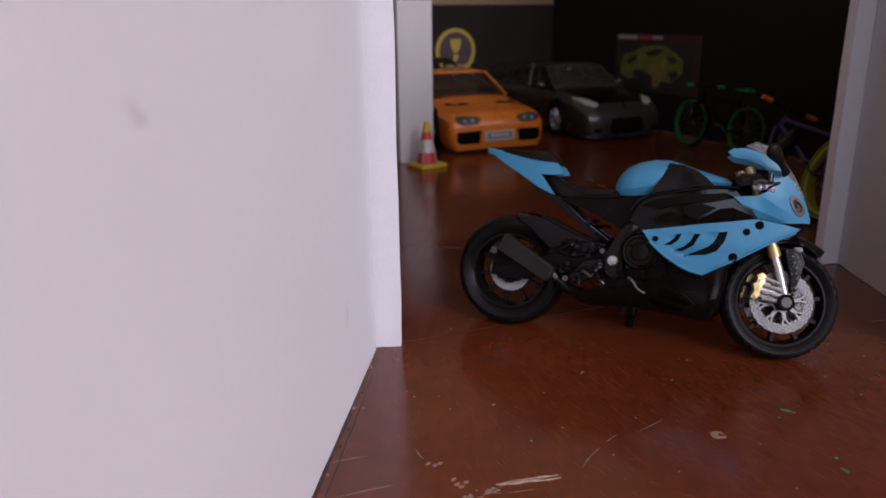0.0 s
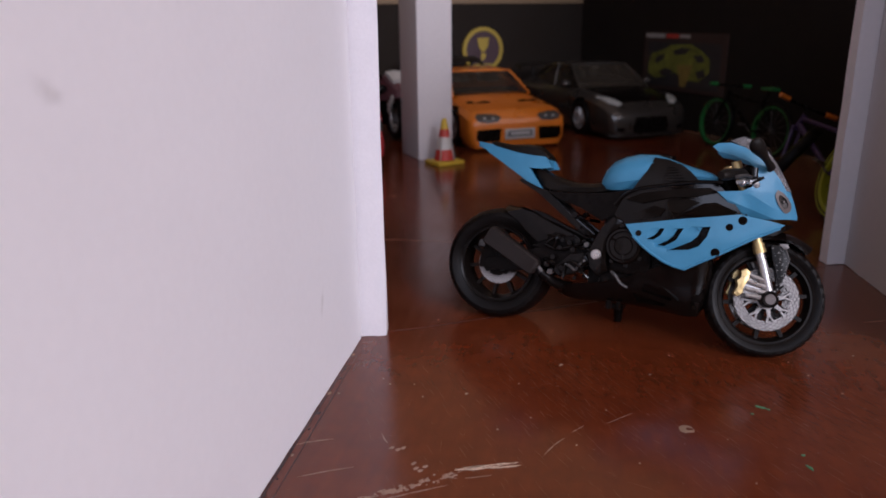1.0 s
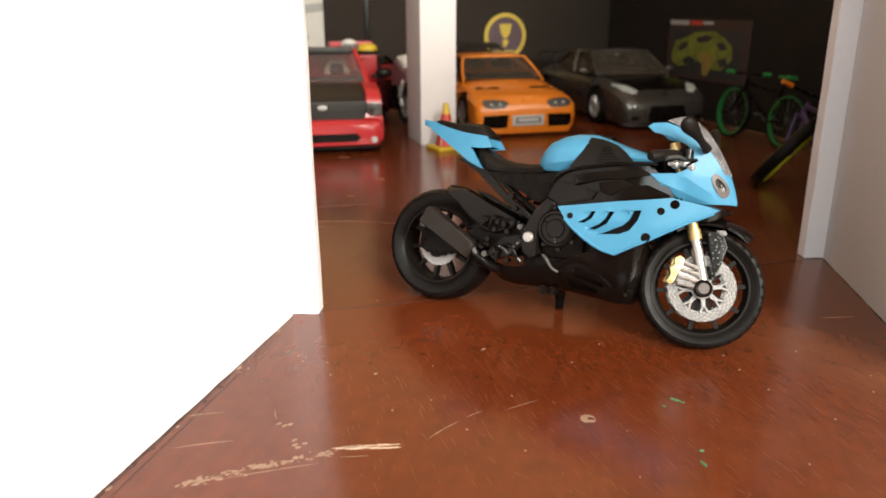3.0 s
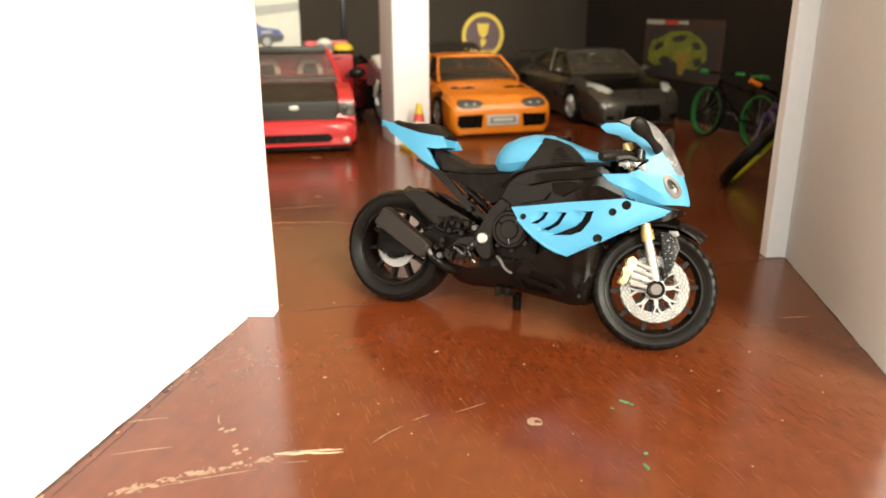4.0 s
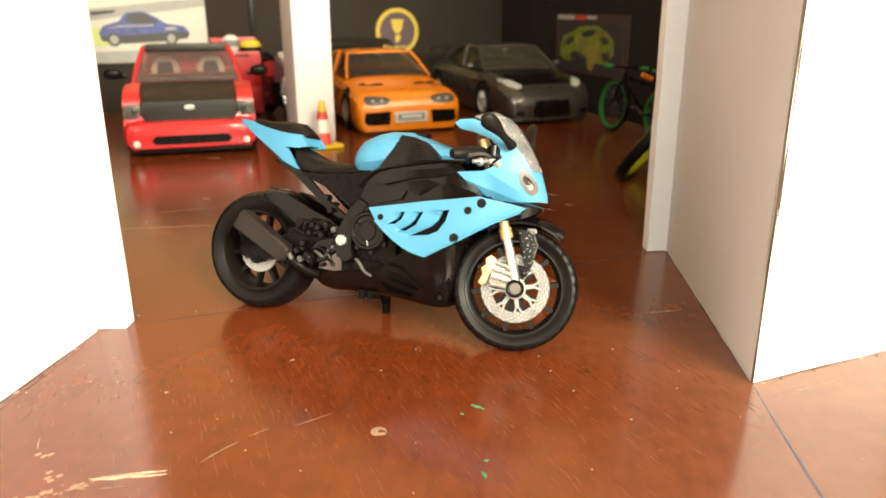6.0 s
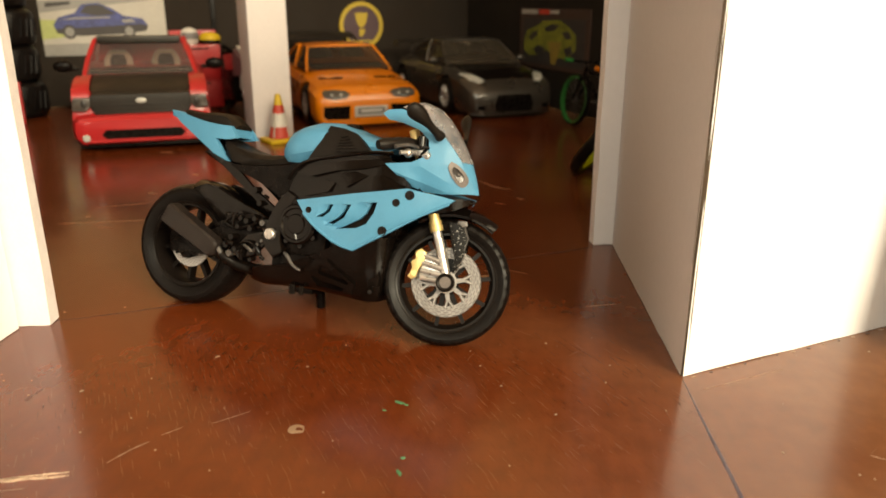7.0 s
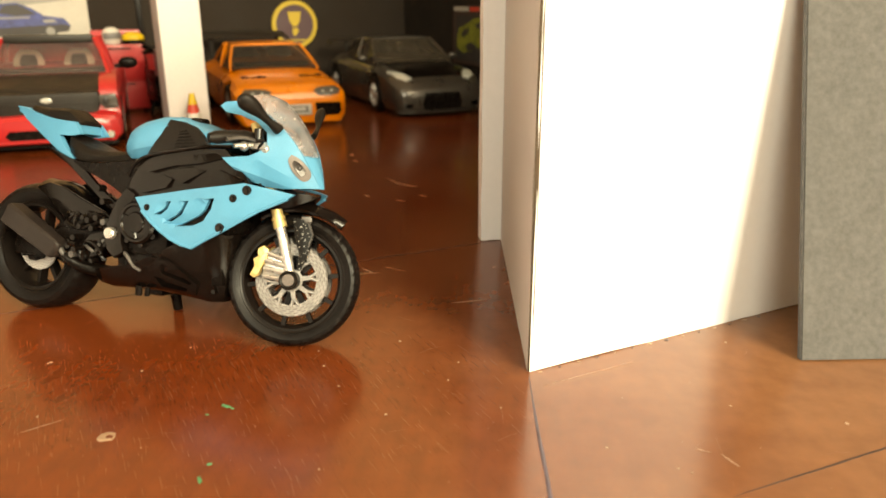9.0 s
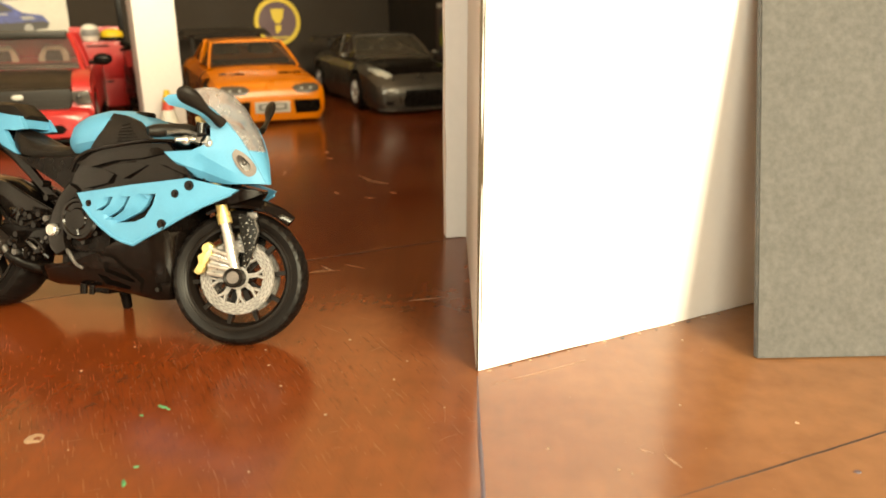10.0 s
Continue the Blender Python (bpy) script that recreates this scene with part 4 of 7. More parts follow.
# tail, seat and subframe
TAIL = [(-14.2, 55.0), (-10.0, 54.4), (-5.0, 53.2), (1.0, 52.0), (5.6, 51.5), (9.6, 51.3), (10.9, 49.8), (12.0, 48.1), (9.0, 47.6), (5.0, 47.6), (7.0, 45.0), (9.8, 41.6), (7.6, 41.6), (3.2, 44.4), (-1.3, 47.0), (-5.4, 49.3), (-9.6, 51.6)]
for s in (-1, 1):
    bm = bmesh.new()
    panel(bm, TAIL, [], lambda x, z: s * (1.2 + 3.9 * max(0, min(1, (x + 14.5) / 20)) ** 0.7 + 0.3 * math.sin((z - 41) * 0.35)), 1.3, 2.2, -s)
    part("tail_panel", bm, BLUE_PAINT, bike, "sky-blue tail fairing", sharp=40)
bm = bmesh.new()
slab(bm, [(-4.6, 48.6), (-1.1, 46.6), (3.4, 43.8), (8.0, 40.6), (10.5, 40.2), (10.5, 42.5), (5.5, 45.5), (-1.0, 49.0)], -2.9, 2.9, 0.4)
part("tail_tray", bm, MATT_BLACK, bike)
bm = bmesh.new()
loft(bm, [[(x, -w, z0), (x, -w, z1 - 0.4), (x, -w * 0.7, z1), (x, w * 0.7, z1), (x, w, z1 - 0.4), (x, w, z0)] for x, z0, z1, w in
          ((-13.8, 53.4, 55.0, 0.9), (-10, 52.2, 54.6, 1.6), (-4, 50.8, 53.3, 2.6), (4, 49.0, 51.7, 3.8), (9.0, 48.2, 51.1, 4.2), (10.4, 48.4, 50.6, 4.2))])
part("tail_core", bm, BLUE_PAINT, bike, sharp=40)
bm = bmesh.new()
loft(bm, [[(x, -w, z0), (x, -w, z1 - 0.8), (x, -w * 0.65, z1), (x, w * 0.65, z1), (x, w, z1 - 0.8), (x, w, z0)] for x, z0, z1, w in
          ((-9.6, 53.4, 55.0, 0.9), (-8.0, 53.2, 55.3, 1.7), (-2.0, 52.0, 54.6, 2.9), (3.0, 51.2, 54.9, 3.6), (6.6, 50.9, 54.7, 3.8), (8.8, 50.8, 53.2, 3.8), (10.6, 50.6, 51.8, 3.6))])
part("pillion_seat", bm, SEAT_BLACK, bike, "black pillion seat", sharp=50)
bm = bmesh.new()
rings = []
for x, z0, z1, w in ((6.8, 46.2, 48.2, 3.4), (8.6, 43.2, 47.6, 5.2), (11.5, 41.6, 46.3, 6.0), (15.5, 41.0, 44.9, 6.4), (20.0, 41.2, 44.3, 6.8), (25.0, 41.6, 44.4, 7.0), (29.5, 42.4, 45.2, 6.6), (31.5, 43.0, 46.2, 5.4)):
    rings.append([(x, -w * 0.92, z0), (x, -w, z0 + (z1 - z0) * 0.5), (x, -w * 0.82, z1 - 0.35), (x, -w * 0.4, z1), (x, w * 0.4, z1), (x, w * 0.82, z1 - 0.35), (x, w, z0 + (z1 - z0) * 0.5), (x, w * 0.92, z0)])
loft(bm, rings)
part("seat", bm, SEAT_BLACK, bike, "worn black saddle with a paler top edge", sharp=50)
for s in (-1, 1):
    bm = bmesh.new()
    panel(bm, [(12.0, 41.0), (20.0, 40.9), (30.0, 41.8), (36.5, 43.2), (35.0, 38.5), (33.0, 35.6), (29.5, 33.6), (26.5, 35.2), (21.0, 37.4), (15.0, 39.4)], [],
          lambda x, z: s * (7.4 + 0.09 * (x - 12)), 1.2, 2.4, -s)
    part("side_cover", bm, MATT_BLACK, bike, sharp=40)
    bm = bmesh.new()
    slab(bm, [(3.0, 44.2), (9.0, 41.8), (12.0, 41.2), (19.0, 35.2), (27.6, 29.4), (26.4, 27.8), (23.8, 28.8), (17.0, 34.0), (8.6, 40.2), (2.0, 43.6)], 4.8 * s, 6.0 * s, 0.35)
    rod(bm, (21.2, 6.0 * s, 34.6), (21.2, 8.6 * s, 34.6), 0.9, seg=10)
    rod(bm, (23.0, 6.0 * s, 33.2), (25.4, 8.4 * s, 33.0), 0.5, seg=8)
    rod(bm, (22.6, 6.0 * s, 31.2), (22.6, 8.2 * s, 31.2), 0.8, seg=10)
    part("subframe", bm, BLACK_PLASTIC, bike)

# tank
bm = bmesh.new()
rings = []
for x, z0, z1, w in ((27.8, 43.4, 46.8, 5.6), (28.8, 43.0, 49.2, 7.4), (30.8, 42.8, 51.6, 9.0), (34.0, 43.0, 53.2, 9.7), (38.0, 43.8, 54.2, 10.0), (42.5, 44.8, 54.3, 9.7), (46.5, 45.4, 53.2, 9.2), (51.0, 46.0, 51.8, 8.6), (55.0, 46.4, 50.8, 8.2), (58.0, 46.8, 50.0, 7.8), (59.6, 47.0, 49.0, 6.8)):
    h = z1 - z0
    rings.append([(x, y * w, z0 + h * f) for y, f in ((-0.8, 0), (-0.97, 0.22), (-1, 0.45), (-0.92, 0.7), (-0.72, 0.88), (-0.4, 0.97), (0, 1), (0.4, 0.97), (0.72, 0.88), (0.92, 0.7), (1, 0.45), (0.97, 0.22), (0.8, 0))])
loft(bm, rings)
part("fuel_tank", bm, BLUE_PAINT, bike, "sky-blue fuel tank with black side inserts", sharp=30)
bm = bmesh.new()
lathe(bm, [(0.3, 54.2), (2.0, 54.2), (2.4, 53.8), (2.4, 53.0), (0.3, 53.0)], seg=24, axis="Z", m=Matrix.Translation((45.0, 0, 0.0)) @ Matrix.Rotation(radians(0), 4, "Y"))
part("filler_cap", bm, BLACK_PLASTIC, bike)
for s in (-1, 1):
    bm = bmesh.new()
    panel(bm, [(42.6, 53.0), (41.2, 49.2), (39.0, 45.6), (37.4, 43.0), (46.0, 45.0), (54.6, 46.4), (55.2, 47.4), (52.8, 49.6), (50.2, 51.4), (46.4, 52.6)], [],
          lambda x, z: s * (10.5 - 0.16 * max(0, z - 46) ** 1.35), 1.4, 1.8, -s)
    insert = part("tank_insert", bm, SEAT_BLACK, bike, "matt black ribbed tank insert", sharp=40)
    bm = bmesh.new()
    for k in range(6):
        z = 46.4 + 0.75 * k
        x0, x1 = 45.5 + 0.2 * k, 52.2 - 0.75 * k
        rod(bm, (x0, s * (10.55 - 0.16 * max(0, z - 46) ** 1.35), z), (x1, s * (10.55 - 0.16 * max(0, z - 46) ** 1.35), z + 0.5), 0.13, seg=6)
    part("rib", bm, MATT_BLACK, insert)

# black frame cover between tank and side fairing
for s in (-1, 1):
    y = lambda x, z: s * (12.4 - 0.045 * (x - 50) ** 2 * 0.12 - 0.1 * max(0, z - 39) - 0.05 * max(0, x - 58))
    bm = bmesh.new()
    panel(bm, [(33.4, 35.8), (35.4, 40.6), (37.6, 43.0), (46.0, 44.6), (54.5, 46.2), (60.6, 46.6), (63.8, 43.4), (67.0, 39.4), (67.0, 38.0), (52.0, 35.6), (37.2, 32.8)], [], y, 1.3, 2.0, -s)
    cover = part("frame_cover", bm, BLACK_PLASTIC, bike, "black frame cover with raised ridges", sharp=30)
    for pts, lift, fall in (([(36.2, 40.4), (41.0, 42.6), (50.0, 44.4), (58.4, 45.5), (61.0, 44.4), (55.0, 42.8), (48.0, 41.8), (41.0, 39.8)], 0.9, 0.5),
                            ([(51.4, 37.0), (57.2, 41.0), (60.5, 41.6), (66.0, 39.6), (65.6, 38.5), (58.0, 37.4)], 1.0, -0.35),
                            ([(38.4, 36.4), (44.5, 39.4), (47.6, 38.6), (46.2, 36.4), (39.2, 34.6)], 0.9, 0.5),
                            ([(47.6, 41.0), (52.8, 42.0), (56.4, 41.2), (51.0, 37.8), (48.4, 38.6)], 0.6, 0.55)):
        bm = bmesh.new()
        mid = sum(z for x, z in pts) / len(pts)
        panel(bm, pts, [], lambda x, z: y(x, z) + s * (lift - fall * (z - mid) * 0.5), 1.0, 2.0, -s)
        part("ridge", bm, BLACK_PLASTIC, cover, sharp=25)

# rail that frames the tank
for s in (-1, 1):
    bm = bmesh.new()
    line = smooth_line([(33.4, 11.2 * s, 38.4), (35.2, 11.6 * s, 41.2), (38.6, 11.7 * s, 43.4), (46.0, 11.5 * s, 45.2), (55.0, 11.0 * s, 46.8), (61.5, 9.8 * s, 47.2)], 5)
    sweep(bm, line, 0.48, seg=8)
    part("frame_rail", bm, BLACK_PLASTIC, bike, "glossy black frame rail below the tank")
    # small fittings round the swingarm pivot
    rnd = random.Random(5 + s)
    for k in range(22):
        x, z = rnd.uniform(12.5, 28.5), rnd.uniform(16.0, 27.5)
        d = Vector((rnd.uniform(-1, 1), 0, rnd.uniform(-0.7, 0.7))).normalized() * rnd.uniform(0.9, 2.2)
        c = Vector((x, s * rnd.uniform(10.2, 11.6), z))
        bm = bmesh.new()
        if k % 3:
            sweep(bm, smooth_line([c - d, c + Vector((0, 0.5 * s, 0.3)), c + d], 3), rnd.uniform(0.35, 0.6), seg=7)
        else:
            rod(bm, c - Vector((0, s * 2, 0)), c + Vector((0, s * 0.6, 0)), rnd.uniform(0.55, 0.95), seg=6)
        part("fitting", bm, WORN if k % 7 == 0 else BLACK_PLASTIC, bike)

# blue side fairings with slots
FAIR = [(37.2, 33.4), (44.5, 34.8), (52.9, 36.5), (60.5, 37.8), (66.9, 39.0), (69.5, 38.6), (74.0, 38.0), (78.2, 37.2), (77.0, 36.2), (71.0, 33.0), (66.6, 30.2), (62.7, 27.7), (58.0, 25.0), (54.3, 22.7), (51.2, 23.3), (48.4, 24.3), (45.0, 26.2), (42.4, 28.0), (39.6, 30.4)]


SLOTS = [[(43.3, 29.8), (45.4, 29.9), (47.2, 31.4), (48.0, 33.3), (46.7, 33.2), (46.1, 32.0), (45.2, 31.0)],
         [(46.4, 28.5), (48.4, 28.4), (51.4, 30.4), (53.0, 33.8), (51.4, 33.6), (50.4, 31.5), (49.0, 30.0)],
         [(49.6, 27.4), (54.8, 28.1), (57.5, 29.4), (59.3, 32.3), (59.9, 35.0), (57.7, 34.6), (56.7, 32.0), (55.2, 30.4)]]
# each louvre sinks towards its slot: the slot's inner edge, the width of the slope and its depth
LOUVRES = [([(43.3, 29.8), (45.2, 31.0), (46.1, 32.0), (46.7, 33.2)], 2.4, 0.7), ([(46.4, 28.5), (49.0, 30.0), (50.4, 31.5), (51.4, 33.6)], 3.2, 0.95),
           ([(49.6, 27.4), (55.2, 30.4), (56.7, 32.0), (57.7, 34.6)], 3.8, 1.2)]


def louvre_depth(x, z):
    d = 0.0
    for line, width, deep in LOUVRES:
        for (x0, z0), (x1, z1) in zip(line, line[1:]):
            if z0 <= z <= z1:
                f = (x0 + (x1 - x0) * (z - z0) / (z1 - z0) - x) / width
                if -0.05 <= f < 1:
                    d = max(d, deep * (1 - max(0, f)))
    return d


def ring_hole(x, z, r, n=12):
    return [(x + r * math.cos(2 * math.pi * k / n), z + r * math.sin(2 * math.pi * k / n)) for k in range(n)]


for s in (-1, 1):
    yf = lambda x, z: s * (13.7 - 0.22 * max(0, 24.4 + 0.62 * (x - 55) - z) - 0.075 * max(0, z - 31) ** 1.1 - 0.0062 * max(0, x - 56) ** 2.1 - 0.012 * max(0, 46 - x) ** 1.6)
    bm = bmesh.new()
    panel(bm, FAIR, SLOTS + [ring_hole(64.6, 35.3, 1.0), ring_hole(67.7, 37.4, 1.2), ring_hole(61.8, 28.1, 1.25), ring_hole(41.1, 31.3, 0.85)],
          lambda x, z: yf(x, z) - s * louvre_depth(x, z), 1.0, 1.15, -s, [[(44.2, 33.25), (46.7, 33.25)], [(48.2, 33.65), (51.4, 33.65)], [(53.8, 34.65), (57.7, 34.65)], [(55.0, 24.4), (66.0, 31.6), (75.0, 36.6)]])
    fair = part("side_fairing", bm, BLUE_PAINT, bike, "sky-blue side fairing with three bent slots", sharp=24)
    bm = bmesh.new()
    for x, z, r in ((64.6, 35.3, 0.95), (67.7, 37.4, 1.12), (61.8, 28.1, 1.15), (41.1, 31.3, 0.78)):
        y = yf(x, z)
        rod(bm, (x, y + 0.15 * s, z), (x, y - 2.4 * s, z), r, seg=16)
        rod(bm, (x, y + 0.4 * s, z), (x, y - 0.2 * s, z), r * 0.5, seg=6)
    part("screw", bm, BLACK_PLASTIC, fair, "black fairing screws")
    bm = bmesh.new()
    sweep(bm, [(x, yf(x, z) + 0.02 * s, z) for x, z in FAIR[8:]], 0.42, seg=7)
    part("edge_lip", bm, BLUE_PAINT, fair)
    bm = bmesh.new()
    panel(bm, [(40.5, 30.0), (47.0, 34.6), (60.0, 36.0), (61.0, 34.0), (54.0, 26.2), (47.0, 26.2)], [], lambda x, z: yf(x, z) - 2.3 * s, 0.6, 3.0, -s)
    part("slot_backing", bm, MATT_BLACK, fair)

LAMP_INSIDE = weathered("lamp_inside", (0.03, 0.026, 0.025), 0.3, metal=0.3, vary=0.5, grain=2600, blotch=1200)


# nose: two creases run from the side opening to the tip
CREASE_LOW = lambda x: 42.9 - 0.335 * (x - 62.5)
CREASE_HIGH = lambda x: 45.4 - 0.535 * (x - 67.4)


def nose_y(x, z):
    t = max(0.0, min(1.0, (x - 58) / 23.6))
    low, high = CREASE_LOW(x), CREASE_HIGH(x)
    tuck = 0.05 * max(0.0, z - 46)
    if x > 66:
        tuck += 0.34 * max(0.0, min(high - z, high - low)) * min(1, (x - 66) / 3)
    tuck += 0.85 * max(0.0, low - z)
    return max(0.0, 12.1 * (1 - t ** 1.75) ** 0.8 * (1 - 0.014 * max(0, z - 46)) - tuck * (1 - t ** 4))


NOSE = [(57.8, 56.8), (59.0, 57.8), (62.4, 58.2), (66.2, 57.1), (69.9, 55.0), (73.2, 52.2), (75.6, 49.4), (77.4, 46.6), (79.2, 43.0), (80.5, 40.0), (81.0, 38.9), (78.6, 38.8), (74.0, 38.3), (70.0, 38.4), (66.6, 39.4), (64.4, 41.0), (62.6, 42.8), (60.4, 44.6), (63.6, 45.0), (66.6, 45.4), (68.8, 46.6), (70.2, 48.8), (69.9, 51.2), (67.4, 53.4), (63.4, 54.8), (59.6, 55.4)]
# the headlamp's outline on the nose
EYE = [Vector((x, 0, z)) for x, z in ((75.4, 46.5), (76.8, 45.8), (78.2, 44.4), (79.2, 42.6), (79.0, 41.0), (77.9, 40.4), (76.6, 41.6), (75.5, 43.4), (74.9, 45.2))]
EYE_MID = sum(EYE, Vector()) / len(EYE)
EYE_LOOP = smooth_line(EYE + EYE[:1], 4)[:-1]
EYE_RIM = [(p.x, p.z) for p in EYE_LOOP]


def eye_ring(f):
    return [(EYE_MID.x + (p.x - EYE_MID.x) * f, EYE_MID.z + (p.z - EYE_MID.z) * f) for p in EYE_LOOP]


for s in (-1, 1):
    bm = bmesh.new()
    lows = [(x, CREASE_LOW(x)) for x in (63.2, 66, 69, 72, 75, 77.2)]
    highs = [(x, CREASE_HIGH(x)) for x in (68.2, 70, 72, 74, 75.6)]
    panel(bm, NOSE, [eye_ring(0.85)], lambda x, z: s * nose_y(x, z), 0.9, 1.1, -s, [lows, highs])
    ob = part("nose_fairing", bm, BLUE_PAINT, bike, "sky-blue nose fairing with sharp creases", sharp=45)
    for e in ob.data.edges:
        p, q = (ob.data.vertices[i].co / MM for i in e.vertices)
        if all(abs(v.z - CREASE_LOW(v.x)) < 0.04 for v in (p, q)) or all(abs(v.z - CREASE_HIGH(v.x)) < 0.04 for v in (p, q)):
            e.use_edge_sharp = True
EDGE = [(80.9, 38.8), (80.5, 40.0), (79.2, 43.0), (77.4, 46.6), (75.6, 49.4), (73.2, 52.2), (69.9, 55.0), (66.2, 57.2)]
bm = bmesh.new()
rows = []
for i, (x, z) in enumerate(EDGE[:4]):
    y = nose_y(x, z) if i else 0.6
    rows.append([(x + (0.5 + 0.3 * i) * (1 - f * f) - 0.25, f * y * 0.99, z) for f in (-1, -0.75, -0.45, -0.15, 0.15, 0.45, 0.75, 1)])
grid = [[bm.verts.new(p) for p in r] for r in rows]
for a, b in zip(grid, grid[1:]):
    for k in range(len(a) - 1):
        bm.faces.new((a[k], a[k + 1], b[k + 1], b[k]))
g = bmesh.ops.extrude_face_region(bm, geom=bm.faces[:])
bmesh.ops.translate(bm, vec=(-0.9, 0, 0), verts=[v for v in g["geom"] if isinstance(v, bmesh.types.BMVert)])
part("nose_mask", bm, BLUE_PAINT, bike, sharp=45)
bm = bmesh.new()
rows = []
mids = [(78.9, 46.4), (77.0, 49.8), (74.8, 53.4), (72.0, 57.0), (69.0, 59.6), (65.6, 60.9)]
sides = [(77.4, 46.4), (75.6, 49.4), (73.2, 52.2), (69.9, 55.2), (66.2, 57.6), (62.6, 59.0)]
for (mx, mz), (sx, sz) in zip(mids, sides):
    y = nose_y(sx, sz) * 0.93
    rows.append([(sx + (mx - sx) * (1 - f * f), f * y, sz + (mz - sz) * (1 - f * f)) for f in (-1, -0.8, -0.5, -0.2, 0.2, 0.5, 0.8, 1)])
grid = [[bm.verts.new(p) for p in r] for r in rows]
for a, b in zip(grid, grid[1:]):
    for k in range(len(a) - 1):
        bm.faces.new((a[k], a[k + 1], b[k + 1], b[k]))
g = bmesh.ops.extrude_face_region(bm, geom=bm.faces[:])
bmesh.ops.translate(bm, vec=(-0.35, 0, -0.25), verts=[v for v in g["geom"] if isinstance(v, bmesh.types.BMVert)])
part("windscreen", bm, SMOKE, bike, "clear smoked windscreen", sharp=50)
bm = bmesh.new()
slab(bm, [(63.5, 50.5), (67.0, 53.0), (70.5, 52.0), (74.0, 47.0), (75.0, 40.5), (74.0, 39.0), (68.0, 40.0), (65.5, 43.0), (69.5, 47.5)], -5.2, 5.2, 0.8)
part("instrument_cowl", bm, MATT_BLACK, bike)
bm = bmesh.new()
loft(bm, [[(x, -w, z1), (x, -w * 0.8, z0), (x, w * 0.8, z0), (x, w, z1)] for x, z0, z1, w in ((66, 33.6, 38.6, 7.5), (71, 33.2, 38.0, 7.6), (75.5, 34.0, 37.6, 6.2), (78.6, 35.6, 37.4, 3.6), (80.2, 36.6, 37.2, 1.2))])
part("intake_jaw", bm, BLACK_PLASTIC, bike, "black air intake under the nose")
for s in (-1, 1):
    bm = bmesh.new()
    panel(bm, EYE_RIM, [eye_ring(0.6)], lambda x, z: s * (nose_y(x, z) + 0.55 - 0.12 * math.hypot(x - EYE_MID.x, z - EYE_MID.z)), 1.2, 0.8, -s)
    lamp = part("headlamp", bm, LAMP_RING, bike, "pointed oval headlamp in a dull grey surround", sharp=40)
    bm = bmesh.new()
    panel(bm, eye_ring(0.64), [], lambda x, z: s * (nose_y(x, z) - 0.35 + 0.25 * math.hypot(x - EYE_MID.x, z - EYE_MID.z)), 0.5, 0.7, -s)
    part("reflector", bm, LAMP_INSIDE, lamp, "dark lamp bowl")
    bm = bmesh.new()
    ball(bm, (EYE_MID.x, s * (nose_y(EYE_MID.x, EYE_MID.z) - 0.1), EYE_MID.z), 0.55)
    part("bulb", bm, WORN, lamp)
    # mirror: a stem and a teardrop head
    bm = bmesh.new()
    line = smooth_line([(73.2, 8.2 * s, 51.8), (72.6, 9.8 * s, 52.8), (71.4, 12.2 * s, 54.4), (70.0, 14.4 * s, 56.2), (68.6, 16.4 * s, 57.5), (67.8, 17.6 * s, 58.0)], 4)
    if s > 0:
        # the far one is bent a little forwards
        line = [Vector((p.x + 0.2 * (p.y - 8.2), p.y, p.z + 0.1 * (p.y - 8.2))) for p in line]
    rad = [1.2, 1.3, 1.3, 1.2, 1.1, 1.0, 0.95, 0.95, 1.0, 1.15, 1.35, 1.6, 1.8, 1.95, 2.05, 2.05, 1.95, 1.8, 1.5, 1.1, 0.5]
    sweep(bm, line, rad[:len(line)], seg=12, squash=0.6)
    part("mirror", bm, SEAT_BLACK, bike, "black rear-view mirror", sharp=60)


# ---- toy cars, in millimetres: x across, y back from the nose, z up ----
def car_ring(y, zb, zs, zt, hw, ht):
    """A body section: sill, flank, shoulder and crowned top."""
    half = [(hw * 0.9, zb), (hw * 0.985, zb + (zs - zb) * 0.25), (hw, zb + (zs - zb) * 0.6), (hw * 0.985, zs - (zs - zb) * 0.08), (ht, zs + (zt - zs) * 0.45), (ht * 0.82, zs + (zt - zs) * 0.8), (ht * 0.4, zt)]
    return [(x, y, z) for x, z in half] + [(-x, y, z) for x, z in half[::-1]]


def car_body(parent, stations, material, arches, label, name="body"):
    bm = bmesh.new()
    dense = []
    for i in range(len(stations) - 1):
        a, b = stations[i], stations[i + 1]
        for k in range(3):
            t = k / 3
            p = stations[max(i - 1, 0)]
            q = stations[min(i + 2, len(stations) - 1)]
            row = []
            for u, v0, v1, w in zip(p, a, b, q):
                m0, m1 = (v1 - u) / 2 if i else (v1 - v0) / 2, (w - v0) / 2
                row.append((2 * t ** 3 - 3 * t * t + 1) * v0 + (t ** 3 - 2 * t * t + t) * m0 + (-2 * t ** 3 + 3 * t * t) * v1 + (t ** 3 - t * t) * m1)
            row[0] = a[0] + (b[0] - a[0]) * t
            dense.append(row)
    dense.append(stations[-1])
    loft(bm, [car_ring(*r) for r in dense])
    ob = part(name, bm, material, None, label, sharp=38)
    cutters = []
    for y, r in arches:
        for s in (-1, 1):
            c = bmesh.new()
            rod(c, (s * 26, y, r), (s * 60, y, r), r + 1.6, seg=36)
            cutters.append(mesh_of("cutter", c, MATT_BLACK))
    carved(ob, cutters)
    ob.parent = parent
    return ob


